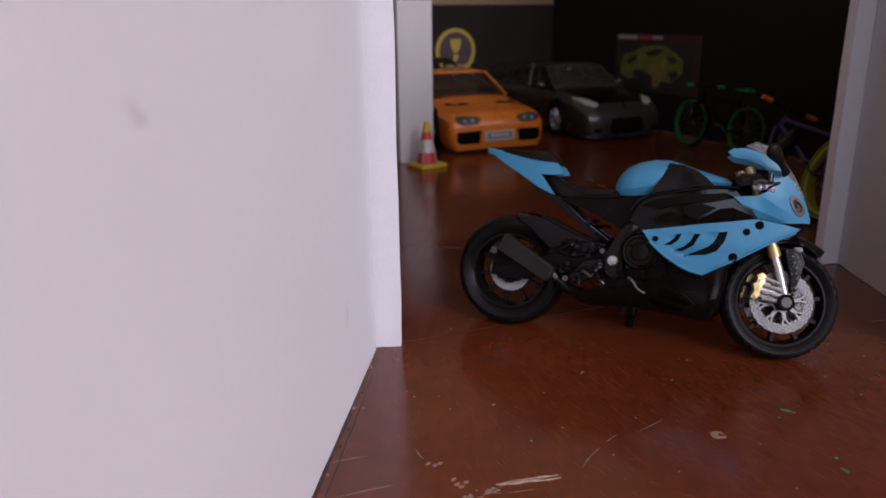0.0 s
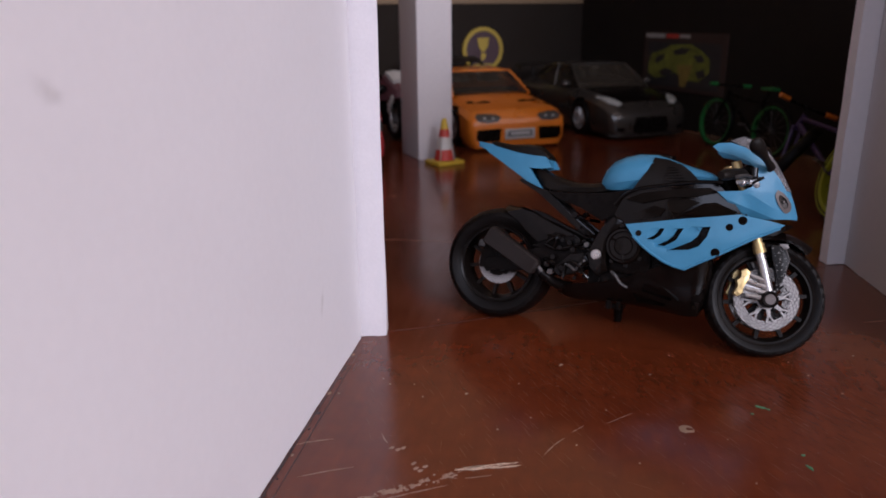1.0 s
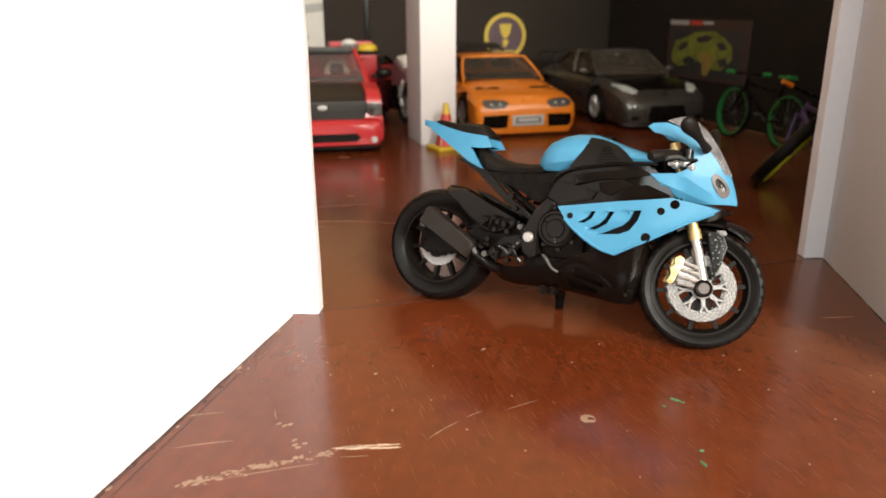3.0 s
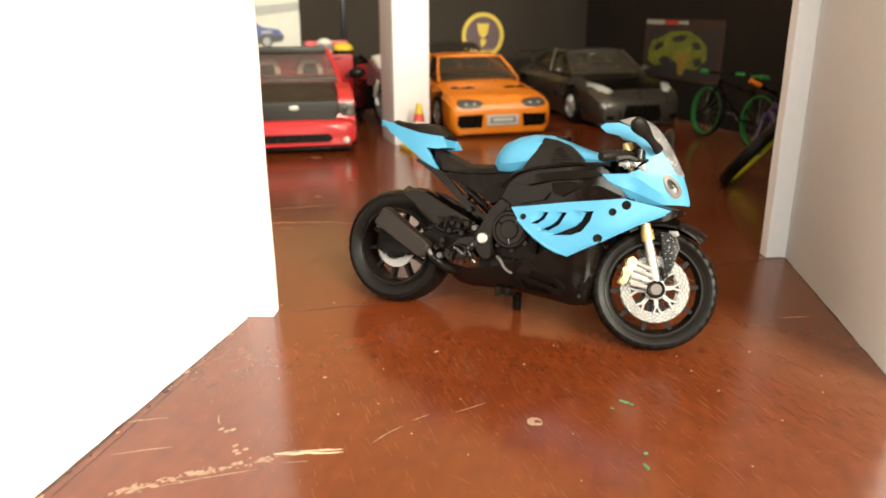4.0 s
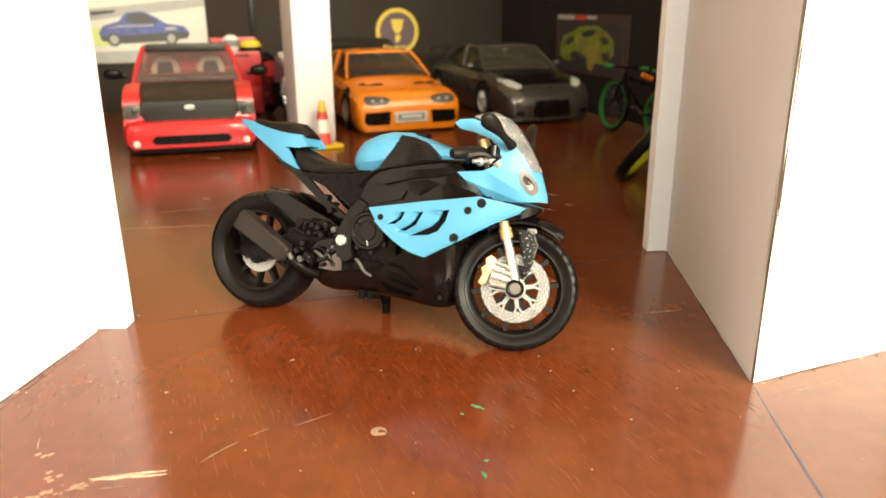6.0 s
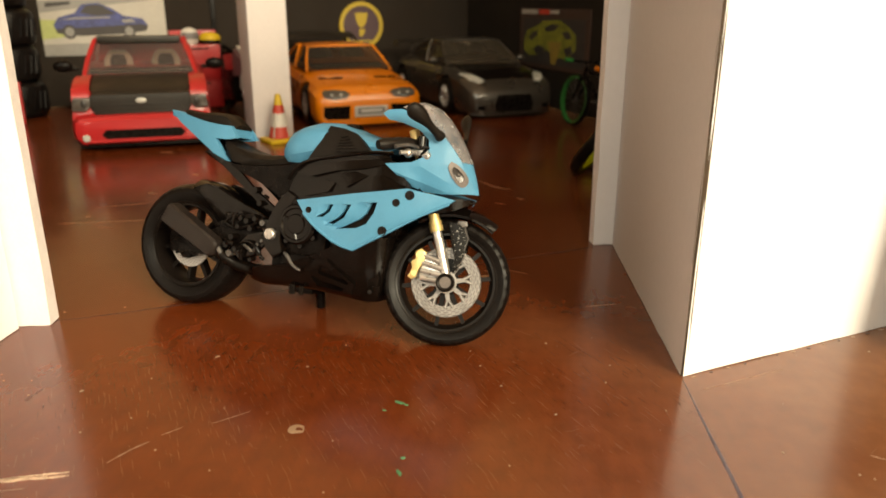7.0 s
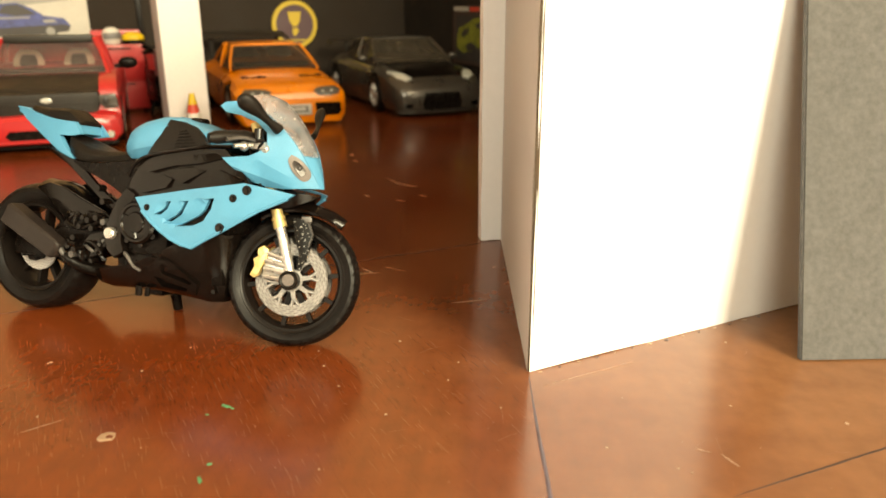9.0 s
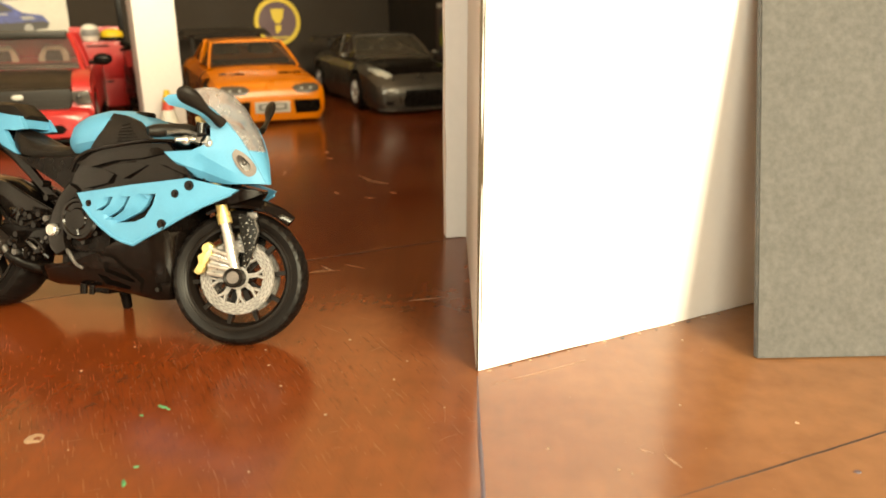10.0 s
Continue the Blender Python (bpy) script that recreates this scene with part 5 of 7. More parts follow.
def car_wheel(parent, x, y, r, width, rim, spokes=5):
    s = 1 if x > 0 else -1
    bm = bmesh.new()
    lathe(bm, [(r * 0.66, -width / 2), (r * 0.93, -width / 2), (r, -width * 0.38), (r, width * 0.38), (r * 0.93, width / 2), (r * 0.66, width / 2)], seg=40, axis="X", closed=True)
    wheel = part("wheel", bm, RUBBER, parent, "", at=mm(x - s * width / 2, y, r))
    bm = bmesh.new()
    o = s * width / 2
    lathe(bm, [(r * 0.68, -o * 0.8), (r * 0.68, o * 0.9), (r * 0.62, o * 0.98), (r * 0.58, o * 0.5), (r * 0.58, -o * 0.8)], seg=36, axis="X", closed=True)
    for k in range(spokes):
        a = 2 * math.pi * k / spokes + 0.4
        rod(bm, (o * 0.75, 0, 0), (o * 0.72, math.cos(a) * r * 0.62, math.sin(a) * r * 0.62), r * 0.13, r * 0.09, seg=8)
    lathe(bm, [(0.2, o * 0.9), (r * 0.17, o * 0.9), (r * 0.2, o * 0.4), (0.2, o * 0.4)], seg=20, axis="X")
    lathe(bm, [(0.2, -o * 0.2), (r * 0.6, -o * 0.2), (r * 0.6, -o * 0.3), (0.2, -o * 0.3)], seg=24, axis="X")
    part("rim", bm, rim, wheel)
    return wheel

def follow(parent, name, pts, body, offset, thick, material, label="", axis="Z"):
    """A thin panel laid on the body: (x, y) outline dropped from above, or (x, z) outline pressed from the front."""
    dg_mesh = body.data
    from_tree = BVHTree.FromPolygons([v.co for v in dg_mesh.vertices], [p.vertices for p in dg_mesh.polygons])
    bm = bmesh.new()
    panel(bm, pts, [], lambda x, z: 0, 0.01, 1.5, 1)
    for v in bm.verts:
        back = v.co.y > 0.005
        u, w = v.co.x * MM, v.co.z * MM
        if axis == "Z":
            hit = from_tree.ray_cast(Vector((u, w, 0.2)), Vector((0, 0, -1)))[0]
            z = (hit.z if hit else 0.03) / MM
            v.co = (u / MM, w / MM, z + (offset - thick if back else offset))
        else:
            hit = from_tree.ray_cast(Vector((u, -0.1, w)), Vector((0, 1, 0)))[0]
            y = (hit.y if hit else 0.004) / MM
            v.co = (u / MM, y - (offset - thick if back else offset), w / MM)
    return part(name, bm, material, parent, label, sharp=40)


def car_seat(parent, s, y0, z0, k, cloth):
    """A bucket seat with a dark insert, seen through the windscreen."""
    bm = bmesh.new()
    loft(bm, [[(s * 15 - w, y0 + y, z0 + z * k), (s * 15 + w, y0 + y, z0 + z * k), (s * 15 + w, y0 + y + 4, z0 + z * k), (s * 15 - w, y0 + y + 4, z0 + z * k)] for y, z, w in ((0, 0, 9.5), (2, 10, 9.0), (4, 15, 7.0), (5, 18, 4.5))])
    seat = part("car_seat", bm, cloth, parent, "front seat with a dark insert")
    bm = bmesh.new()
    loft(bm, [[(s * 15 - w, y0 + y, z0 + z * k), (s * 15 + w, y0 + y, z0 + z * k), (s * 15 + w, y0 + y + 2, z0 + z * k), (s * 15 - w, y0 + y + 2, z0 + z * k)] for y, z, w in ((-1.4, 2, 5.0), (1, 10, 5.2), (3, 14.5, 3.6))])
    part("insert", bm, MATT_BLACK, seat)


def dashboard(parent, y0, y1, z, half):
    bm = bmesh.new()
    box(bm, (-half, y0, z - 1), (half, y1, z + 1.6), 0.8)
    part("dashboard", bm, CARBON, parent)

def cabin(parent, base, top, roof_material, glass, roof_label, pillar=1.4):
    """Glasshouse: base and top are (y, half width, z) from the windscreen to the tail."""
    bm = bmesh.new()
    n = len(base)
    rows = []
    for (y0, w0, z0), (y1, w1, z1) in zip(base, top):
        rows.append([(-w0, y0, z0), (-w1, y1, z1), (w1, y1, z1), (w0, y0, z0)])
    g = [[bm.verts.new(p) for p in r] for r in rows]
    for a, b in zip(g, g[1:]):
        for k in (0, 2):
            bm.faces.new((a[k], a[k + 1], b[k + 1], b[k]))
    bm.faces.new(g[0])
    bm.faces.new(g[-1][::-1])
    part("glasshouse", bm, glass, parent, "tinted toy car glazing")
    bm = bmesh.new()
    rings = []
    for i, (y, w, z) in enumerate(top):
        e = 0.8
        yy = y - 1.0 if i == 0 else y + 1.0 if i == n - 1 else y
        rings.append([(-w - e, yy, z - 1.3), (-w - e * 0.4, yy, z - 0.2), (-w * 0.55, yy, z + 0.7), (w * 0.55, yy, z + 0.7), (w + e * 0.4, yy, z - 0.2), (w + e, yy, z - 1.3)])
    loft(bm, rings)
    part("roof", bm, roof_material, parent, roof_label, sharp=45)
    for i in range(n):
        for s in (-1, 1):
            bm = bmesh.new()
            (y0, w0, z0), (y1, w1, z1) = base[i], top[i]
            p0, p1 = Vector((s * (w0 + 0.2), y0, z0 - 1.0)), Vector((s * (w1 + 0.4), y1, z1 - 0.4))
            mid = (p0 + p1) / 2 + Vector((s * 0.6, 0, 0.2))
            sweep(bm, smooth_line([p0, mid, p1], 4), pillar, seg=8, squash=0.75)
            part("pillar", bm, roof_material, parent)


from mathutils.bvhtree import BVHTree

# orange coupe
coupe = thing("toy_coupe", "bright orange toy coupe with dark bonnet vents parked in the garage", "toy car", garage(0.1855, 0.2790, 0, -1.5), "parked toy cars")
body = car_body(coupe, [(0, 2.5, 15.5, 18.5, 30.5, 28), (1.2, 1.5, 19.0, 22.0, 34.5, 31.5), (4, 1.5, 22, 25.0, 37, 33.4), (10, 1.5, 24.2, 27.6, 38, 34.2), (20, 2, 25.8, 29.4, 38, 34.2), (34, 4.5, 27.4, 31.6, 38.2, 34), (54, 4.5, 29.0, 34.6, 38.2, 34), (90, 4.5, 30, 35, 38, 34), (135, 5, 31, 36.5, 38.6, 34), (165, 6, 30, 36, 37.5, 33), (177, 7, 27, 33, 34, 30), (180, 9, 22, 27, 31, 27)],
                ORANGE, [(36, 13.5), (140, 13.8)], "bright orange painted body")
cabin(coupe, [(53, 31.5, 34.5), (92, 32, 35), (150, 28, 36.4)], [(78, 24.6, 50.4), (104, 24.2, 51.2), (126, 22.8, 49.2)], ORANGE, GLASS_DARK, "orange roof", 1.1)
for s in (-1, 1):
    L = [(14.0 * s, 23.2), (17.0 * s, 24.9), (24.5 * s, 25.6), (31.0 * s, 25.4), (33.2 * s, 23.4), (31.5 * s, 20.6), (25.0 * s, 19.6), (17.0 * s, 20.2)]
    lamp = follow(coupe, "headlamp", L if s > 0 else L[::-1], body, 0.75, 2.0, DARK_LAMP, "oval dark headlamp with bright bulbs", "Y")
    for k in (0, 1):
        bm = bmesh.new()
        bx, bz = s * (20.6 + 6.2 * k), 22.6
        tree = BVHTree.FromPolygons([v.co for v in body.data.vertices], [p.vertices for p in body.data.polygons])
        hit = tree.ray_cast(Vector((bx * MM, -0.1, bz * MM)), Vector((0, 1, 0)))[0]
        ball(bm, (bx, hit.y / MM - 0.8, bz), 1.15, (1, 0.5, 1))
        part("bulb", bm, LAMP, lamp)
    I = [(14.5 * s, 15.4), (32.5 * s, 15.0), (33.2 * s, 8.6), (30.5 * s, 6.4), (15.5 * s, 6.4)]
    follow(coupe, "air_intake", I if s > 0 else I[::-1], body, 0.25, 1.2, MATT_BLACK, "dark air intake", "Y")
    V = [(12.5 * s, 27.0), (23.0 * s, 29.0), (17.0 * s, 31.4), (11.5 * s, 30.0)]
    follow(coupe, "bonnet_vent", V if s > 0 else V[::-1], body, 0.55, 0.9, MATT_BLACK, "dark bonnet vent")
    V = [(23.0 * s, 30.0), (28.5 * s, 31.0), (28.0 * s, 34.5), (24.0 * s, 34.0)]
    follow(coupe, "bonnet_vent", V if s > 0 else V[::-1], body, 0.55, 0.9, MATT_BLACK, "dark bonnet vent")
    for y in (36, 140):
        car_wheel(coupe, s * 38.2, y, 13.2, 10, SILVER, 6)
bm = bmesh.new()
slab(bm, [(-11.8, 14.8), (11.8, 14.8), (11.8, 7.4), (-11.8, 7.4)], -0.8, 1.4, 0.4)
plate = part("number_plate", bm, PLATE_WHITE, coupe, "white plate with an unreadable grey bar")
bm = bmesh.new()
slab(bm, [(-9.5, 13.6), (9.5, 13.6), (9.5, 9.4), (-9.5, 9.4)], -1.1, -0.6, 0.2)
part("bar", bm, GREY_INK, plate)
bm = bmesh.new()
slab(bm, [(-7.5, 12.6), (7.5, 12.6), (7.5, 10.4), (-7.5, 10.4)], -1.3, -0.9, 0.2)
part("bar", bm, PLATE_WHITE, plate)
bm = bmesh.new()
loft(bm, [[(x, 158, z), (x, 162, z + 2.6), (x, 172, z + 4.4), (x, 172, z + 1.2), (x, 162, z - 0.6)] for x, z in ((-37, 49.0), (-34, 52.0), (0, 53.0), (34, 52.0), (37, 49.0))])
for s in (-1, 1):
    rod(bm, (s * 27, 166, 34), (s * 28, 166, 53), 1.6, seg=8)
part("rear_wing", bm, CARBON, coupe, "dark rear wing")
bm = bmesh.new()
ball(bm, (0, 80, 47.4), 2.0, (1.6, 0.5, 0.7))
part("interior_mirror", bm, LAMP, coupe)

for s in (-1, 1):
    car_seat(coupe, s * 0.85, 92, 33, 0.72, CARBON)
dashboard(coupe, 60, 68, 35.5, 27)

# red pickup
truck = thing("toy_pickup", "red toy pickup with a black bonnet parked in the garage", "toy car", garage(0.0382, 0.2500, 0, -5) @ Matrix.Diagonal((0.965, 0.965, 0.965, 1)), "parked toy cars")
body = car_body(truck, [(0, 6.0, 17, 19, 33, 31), (2, 4.8, 18.5, 21, 37.5, 35), (7, 4.6, 20, 23, 39.5, 36.5), (9, 4.6, 28.5, 32.0, 38.6, 34.0), (16, 4, 32, 36.0, 39.6, 35.5), (34, 4.5, 35.5, 40.2, 40, 36), (52, 4.5, 37, 41.0, 40, 36.5), (90, 4.5, 37.5, 41.2, 40, 36.5), (130, 5, 37.5, 41.2, 40, 36.5), (185, 6, 37, 40.5, 39.5, 36), (188, 8, 35, 38, 38, 35)],
                RED, [(30, 15), (146, 15)], "glossy red painted body")
cabin(truck, [(46, 33.5, 41.0), (78, 34.0, 41.2), (104, 33.0, 41.2)], [(66, 26.5, 61.6), (82, 26.5, 62.4), (99, 27.0, 61.6)], RED, GLASS, "red roof with a dark front edge", 1.8)
follow(truck, "bonnet", [(-27, 9.2), (27, 9.2), (29.5, 20), (31, 44), (-31, 44), (-29.5, 20)], body, 0.6, 1.5, CARBON, "satin black bonnet")
bm = bmesh.new()
box(bm, (-25.5, 62.0, 59.2), (25.5, 74, 63.8), 1.0)
part("sun_visor", bm, CARBON, truck, "dark strip along the roof's front edge")
bm = bmesh.new()
slab(bm, [(-27.8, 33.6), (27.8, 33.6), (29.2, 28.0), (26.5, 21.6), (22.5, 19.4), (-22.5, 19.4), (-26.5, 21.6), (-29.2, 28.0)], 4.9, 12.0, 1.6, seg=3)
grille = part("grille", bm, CARBON, truck, "dark radiator grille with an oval badge")
bm = bmesh.new()
for k in range(3):
    box(bm, (-23.5 - 0.8 * k, 4.8, 22.2 + 2.4 * k), (23.5 + 0.8 * k, 5.4, 22.8 + 2.4 * k), 0.1)
part("grille_bar", bm, CARBON, grille)
bm = bmesh.new()
ball(bm, (0, 4.6, 29.4), 3.0, (1.1, 0.2, 0.55))
part("badge", bm, LAMP, grille, "pale oval badge")
for s in (-1, 1):
    L = [(28.0 * s, 31.5), (37.2 * s, 31.8), (38.4 * s, 24.2), (30.5 * s, 23.8), (28.4 * s, 26.6)]
    bm = bmesh.new()
    slab(bm, L, 4.6, 11.0, 0.7)
    lamp = part("headlamp", bm, DARK_LAMP, truck, "smoked headlamp")
    bm = bmesh.new()
    ball(bm, (s * 31.6, 4.7, 28.0), 2.2, (0.8, 0.3, 1.1))
    part("reflector", bm, LAMP_INSIDE, lamp)
    bm = bmesh.new()
    lathe(bm, [(0.2, -1.1), (1.9, -0.9), (2.5, 0.2), (2.5, 2.5), (0.2, 2.5)], seg=22, m=Matrix.Translation((s * 32.0, 0.4, 8.8)))
    part("fog_lamp", bm, LAMP, truck, "round pale fog lamp")
    # indicator corner and raised wing
    bm = bmesh.new()
    loft(bm, [[(s * 28.5, y, z), (s * 38.2, y, z - 1.0), (s * 38.8, y, 30), (s * 29, y, 30)] for y, z in ((8.4, 33.0), (12, 37.0), (24, 40.6), (40, 42.0))])
    part("front_wing", bm, RED, truck, sharp=45)
    bm = bmesh.new()
    box(bm, (min(s * 37, s * 43), 49, 43.5), (max(s * 37, s * 43), 52, 46), 0.6)
    ball(bm, (s * 45.5, 49.5, 46.6), 5.2, (1.15, 0.5, 0.72))
    part("door_mirror", bm, MATT_BLACK, truck, "black door mirror")
    for y in (30, 146):
        car_wheel(truck, s * 39.6, y, 14.6, 11, SILVER, 5)
    car_seat(truck, s, 80, 37, 0.78, CREAM)
bm = bmesh.new()
slab(bm, [(-29, 41), (29, 41), (25.5, 60.5), (-25.5, 60.5)], 97, 99.5, 0.5)
part("cab_back", bm, RED, truck)
bm = bmesh.new()
box(bm, (-31, 50, 40.5), (31, 60, 43.5), 1.2)
part("dashboard", bm, CARBON, truck)
follow(truck, "lower_grille", [(-21, 13.2), (21, 13.2), (23.5, 10.4), (21, 8.0), (-21, 8.0), (-23.5, 10.4)], body, 0.25, 1.2, MATT_BLACK, "dark slot in the bumper", "Y")
bm = bmesh.new()
box(bm, (-36, 4, 2.2), (36, 180, 6), 0.8)
part("chassis", bm, MATT_BLACK, truck)

# graphite sports car
sports = thing("toy_sports_car", "dark graphite toy sports car with black bonnet parked by the wall", "toy car", garage(0.2955, 0.2765, 0, -1.5), "parked toy cars")
body = car_body(sports, [(0, 5, 13, 16, 25, 21), (1.5, 4, 17, 20, 30, 26), (5, 4, 20.5, 24, 33.5, 29.5), (11, 4, 24.5, 27.8, 35.6, 31.5), (20, 4, 28.0, 31, 37.2, 32.5), (36, 4.5, 30.5, 33.5, 38, 33), (58, 4.5, 31.0, 36, 37.6, 33.5), (95, 4.5, 31.5, 36.5, 37, 33.5), (135, 5, 33, 38, 38.6, 33.5), (160, 6, 32.5, 37.5, 37.5, 32), (170, 8, 28, 33, 34, 30), (173, 10, 24, 28, 31, 27)],
                GRAPHITE, [(43, 14), (142, 14.2)], "dark graphite painted body")
cabin(sports, [(54, 31.0, 35.5), (98, 31.5, 36.0), (152, 25, 37.6)], [(82, 24.5, 52.4), (104, 24.0, 53.0), (128, 22, 50.2)], GRAPHITE, GLASS_SMOKED, "dark graphite roof", 0.95)
follow(sports, "bonnet", [(-20, 11), (20, 11), (26, 24), (27.5, 54), (-27.5, 54), (-26, 24)], body, 0.3, 1.0, BLACK_PLASTIC, "glossy black bonnet")
follow(sports, "grille", [(-13.5, 17.4), (13.5, 17.4), (15.5, 10), (14.5, 5.6), (-14.5, 5.6), (-15.5, 10)], body, 0.25, 1.2, MATT_BLACK, "dark open grille", "Y")
bm = bmesh.new()
loft(bm, [[(x, y0, 4.4), (x, y0, 3.0), (x, y0 + 6, 3.0), (x, y0 + 6, 4.4)] for x, y0 in ((-33, 6), (-26, 0.5), (-16, -1.6), (0, -2.2), (16, -1.6), (26, 0.5), (33, 6))])
part("splitter", bm, GRAPHITE, sports)
for s in (-1, 1):
    L = [(20.5 * s, 9.5), (25.0 * s, 8.0), (30.6 * s, 13.0), (33.6 * s, 25.0), (32.4 * s, 29.0), (29.2 * s, 25.0), (23.5 * s, 16.0)]
    follow(sports, "headlamp", L if s > 0 else L[::-1], body, 0.7, 2.0, LAMP, "pale slanted headlamp", "Z")
    I = [(23 * s, 9.8), (29 * s, 10.2), (29 * s, 7.2), (23.5 * s, 7.0)]
    follow(sports, "air_intake", I if s > 0 else I[::-1], body, 0.25, 1.0, MATT_BLACK, "", "Y")
    bm = bmesh.new()
    ball(bm, (s * 38.5, 66, 38.5), 3.4, (1.2, 0.8, 0.75))
    part("door_mirror", bm, GRAPHITE, sports)
    for y in (43, 142):
        car_wheel(sports, s * 38.4, y, 13.4, 10, SILVER, 6)
bm = bmesh.new()
loft(bm, [[(x, 154, z), (x, 157, z + 1.2), (x, 166, z + 2.2), (x, 166, z + 1.0), (x, 157, z)] for x, z in ((-38, 44.0), (-36, 47.0), (0, 48.0), (36, 47.0), (38, 44.0))])
for s in (-1, 1):
    rod(bm, (s * 22, 160, 34), (s * 22, 160, 48), 1.4, seg=8)
part("rear_wing", bm, CARBON, sports, "dark rear wing")
bm = bmesh.new()
ball(bm, (0, 86, 48.0), 1.9, (1.5, 0.5, 0.7))
part("interior_mirror", bm, LAMP, sports)
for s in (-1, 1):
    car_seat(sports, s * 0.85, 98, 34, 0.7, CARBON)
dashboard(sports, 64, 72, 36.0, 27)

# ---- pillar, cone, posters and clutter in the garage ----
bm = bmesh.new()
box(bm, (0, 0, 0), (24, 36, 103), 0.5)
tagged(part("pillar", bm, PILLAR_CARD, at=garage(0.104, 0.2655)), "square white card pillar between the parked cars", "pillar", kind="structure")

cone = thing("traffic_cone", "small red and white toy traffic cone on a yellow base", "cone", garage(0.1160, 0.2490, 0, 12))
bm = bmesh.new()
box(bm, (-10, -9, 0), (10, 9, 2.4), 0.8)
part("base", bm, YELLOW, cone, "yellow square base")
R = lambda z: 6.8 - 4.8 * (z - 2.6) / 24
for z0, z1, mat in ((2.6, 9.5, CONE_RED), (9.5, 17.5, CONE_WHITE), (17.5, 22.5, CONE_RED), (22.5, 29.0, YELLOW)):
    bm = bmesh.new()
    lathe(bm, [(0.3, z0), (R(z0), z0), (R(z1), z1), (0.3, z1)], seg=28, axis="Z")
    part("band", bm, mat, cone)
for k in range(4):
    bm = bmesh.new()
    a = k * math.pi / 2 + 0.6
    sweep(bm, [(R(z) * math.cos(a) * 1.02, R(z) * math.sin(a) * 1.02, z) for z in (3, 8, 14, 18)], 1.3, seg=6, squash=0.3)
    part("stripe", bm, CONE_WHITE, cone)


def flat(parent, name, pts, y, material, thick=0.25, label=""):
    """A thin flat shape over an (x, z) outline, its face at -y."""
    bm = bmesh.new()
    slab(bm, pts, -y, -y + thick)
    return part(name, bm, material, parent, label)


def disc_pts(x, z, r, n=40, sx=1.0):
    return [(x + sx * r * math.cos(2 * math.pi * k / n), z + r * math.sin(2 * math.pi * k / n)) for k in range(n)]


PAPER = weathered("poster_paper", (0.34, 0.315, 0.28), 0.7, vary=0.1, blotch=90)
ROAD = weathered("poster_grey", (0.2, 0.19, 0.178), 0.7, vary=0.15, blotch=120)
POSTER_BLUE = weathered("poster_blue", (0.03, 0.037, 0.13), 0.5, vary=0.7, blotch=160)
POSTER_DARK = weathered("poster_dark", (0.03, 0.025, 0.024), 0.6, vary=0.2)
POSTER_BROWN = weathered("poster_brown", (0.045, 0.024, 0.018), 0.6, vary=0.3, blotch=200)
LOGO_DARK = weathered("logo_dark", (0.055, 0.028, 0.032), 0.7, vary=0.12)
LOGO_GOLD = weathered("logo_gold", (0.36, 0.25, 0.03), 0.7, vary=0.1)
MEADOW = weathered("poster_green", (0.3, 0.33, 0.12), 0.6, vary=0.2, blotch=150)

poster = thing("car_poster", "poster of a blue car on the dark back wall", "poster", garage(0.0265, 0.4735, 0.069))
flat(poster, "sheet", [(-47, -29), (46, -29), (46, 31), (-47, 31)], 0.6, PAPER, 0.6)
flat(poster, "picture_area", [(-47, 4), (46, 15), (46, 22), (-47, 13)], 0.75, ROAD)
flat(poster, "picture_area", [(-47, 24), (20, 31), (-47, 31)], 0.75, MEADOW)
flat(poster, "picture_area", [(-47, -16), (-24, -14), (-24, -2), (-47, -1)], 0.75, MEADOW)
flat(poster, "picture_area", [(-47, -29), (46, -29), (46, -18), (-47, -20)], 0.75, ROAD)
low = lambda pts: [(x - 10, z * 1.1 + 0.5) for x, z in pts]
flat(poster, "car_shape", low([(-26, -11), (-28, -5), (-24, 0), (-12, 3), (-6, 9), (6, 10), (16, 6), (24, 1), (38, -1), (42, -6), (40, -10), (20, -12), (-10, -13)]), 0.9, POSTER_BLUE)
flat(poster, "car_shape", low([(-8, 3), (-3, 8), (6, 9), (14, 5), (18, 2), (4, 1)]), 1.05, POSTER_DARK)
flat(poster, "car_shape", low([(-32, 7), (-14, 9), (-14, 11), (-32, 10)]), 1.0, POSTER_DARK)
flat(poster, "car_shape", low([(-27, -8), (38, -5), (42, -6.5), (40, -10), (20, -12), (-10, -13), (-26, -11)]), 0.97, POSTER_DARK)
flat(poster, "car_shape", low([(22, -2), (30, -1.4), (33, -3.4), (24, -4)]), 1.02, ROAD)
flat(poster, "car_shape", low([(-24, -2), (-12, 0), (14, 0.4), (14, -0.6), (-12, -1.2)]), 1.02, ROAD)
for x in (-17, 27):
    flat(poster, "car_shape", low(disc_pts(x, -10, 5, 20)), 1.1, POSTER_DARK)
    flat(poster, "car_shape", low(disc_pts(x, -10, 3.2, 20)), 1.25, ROAD)

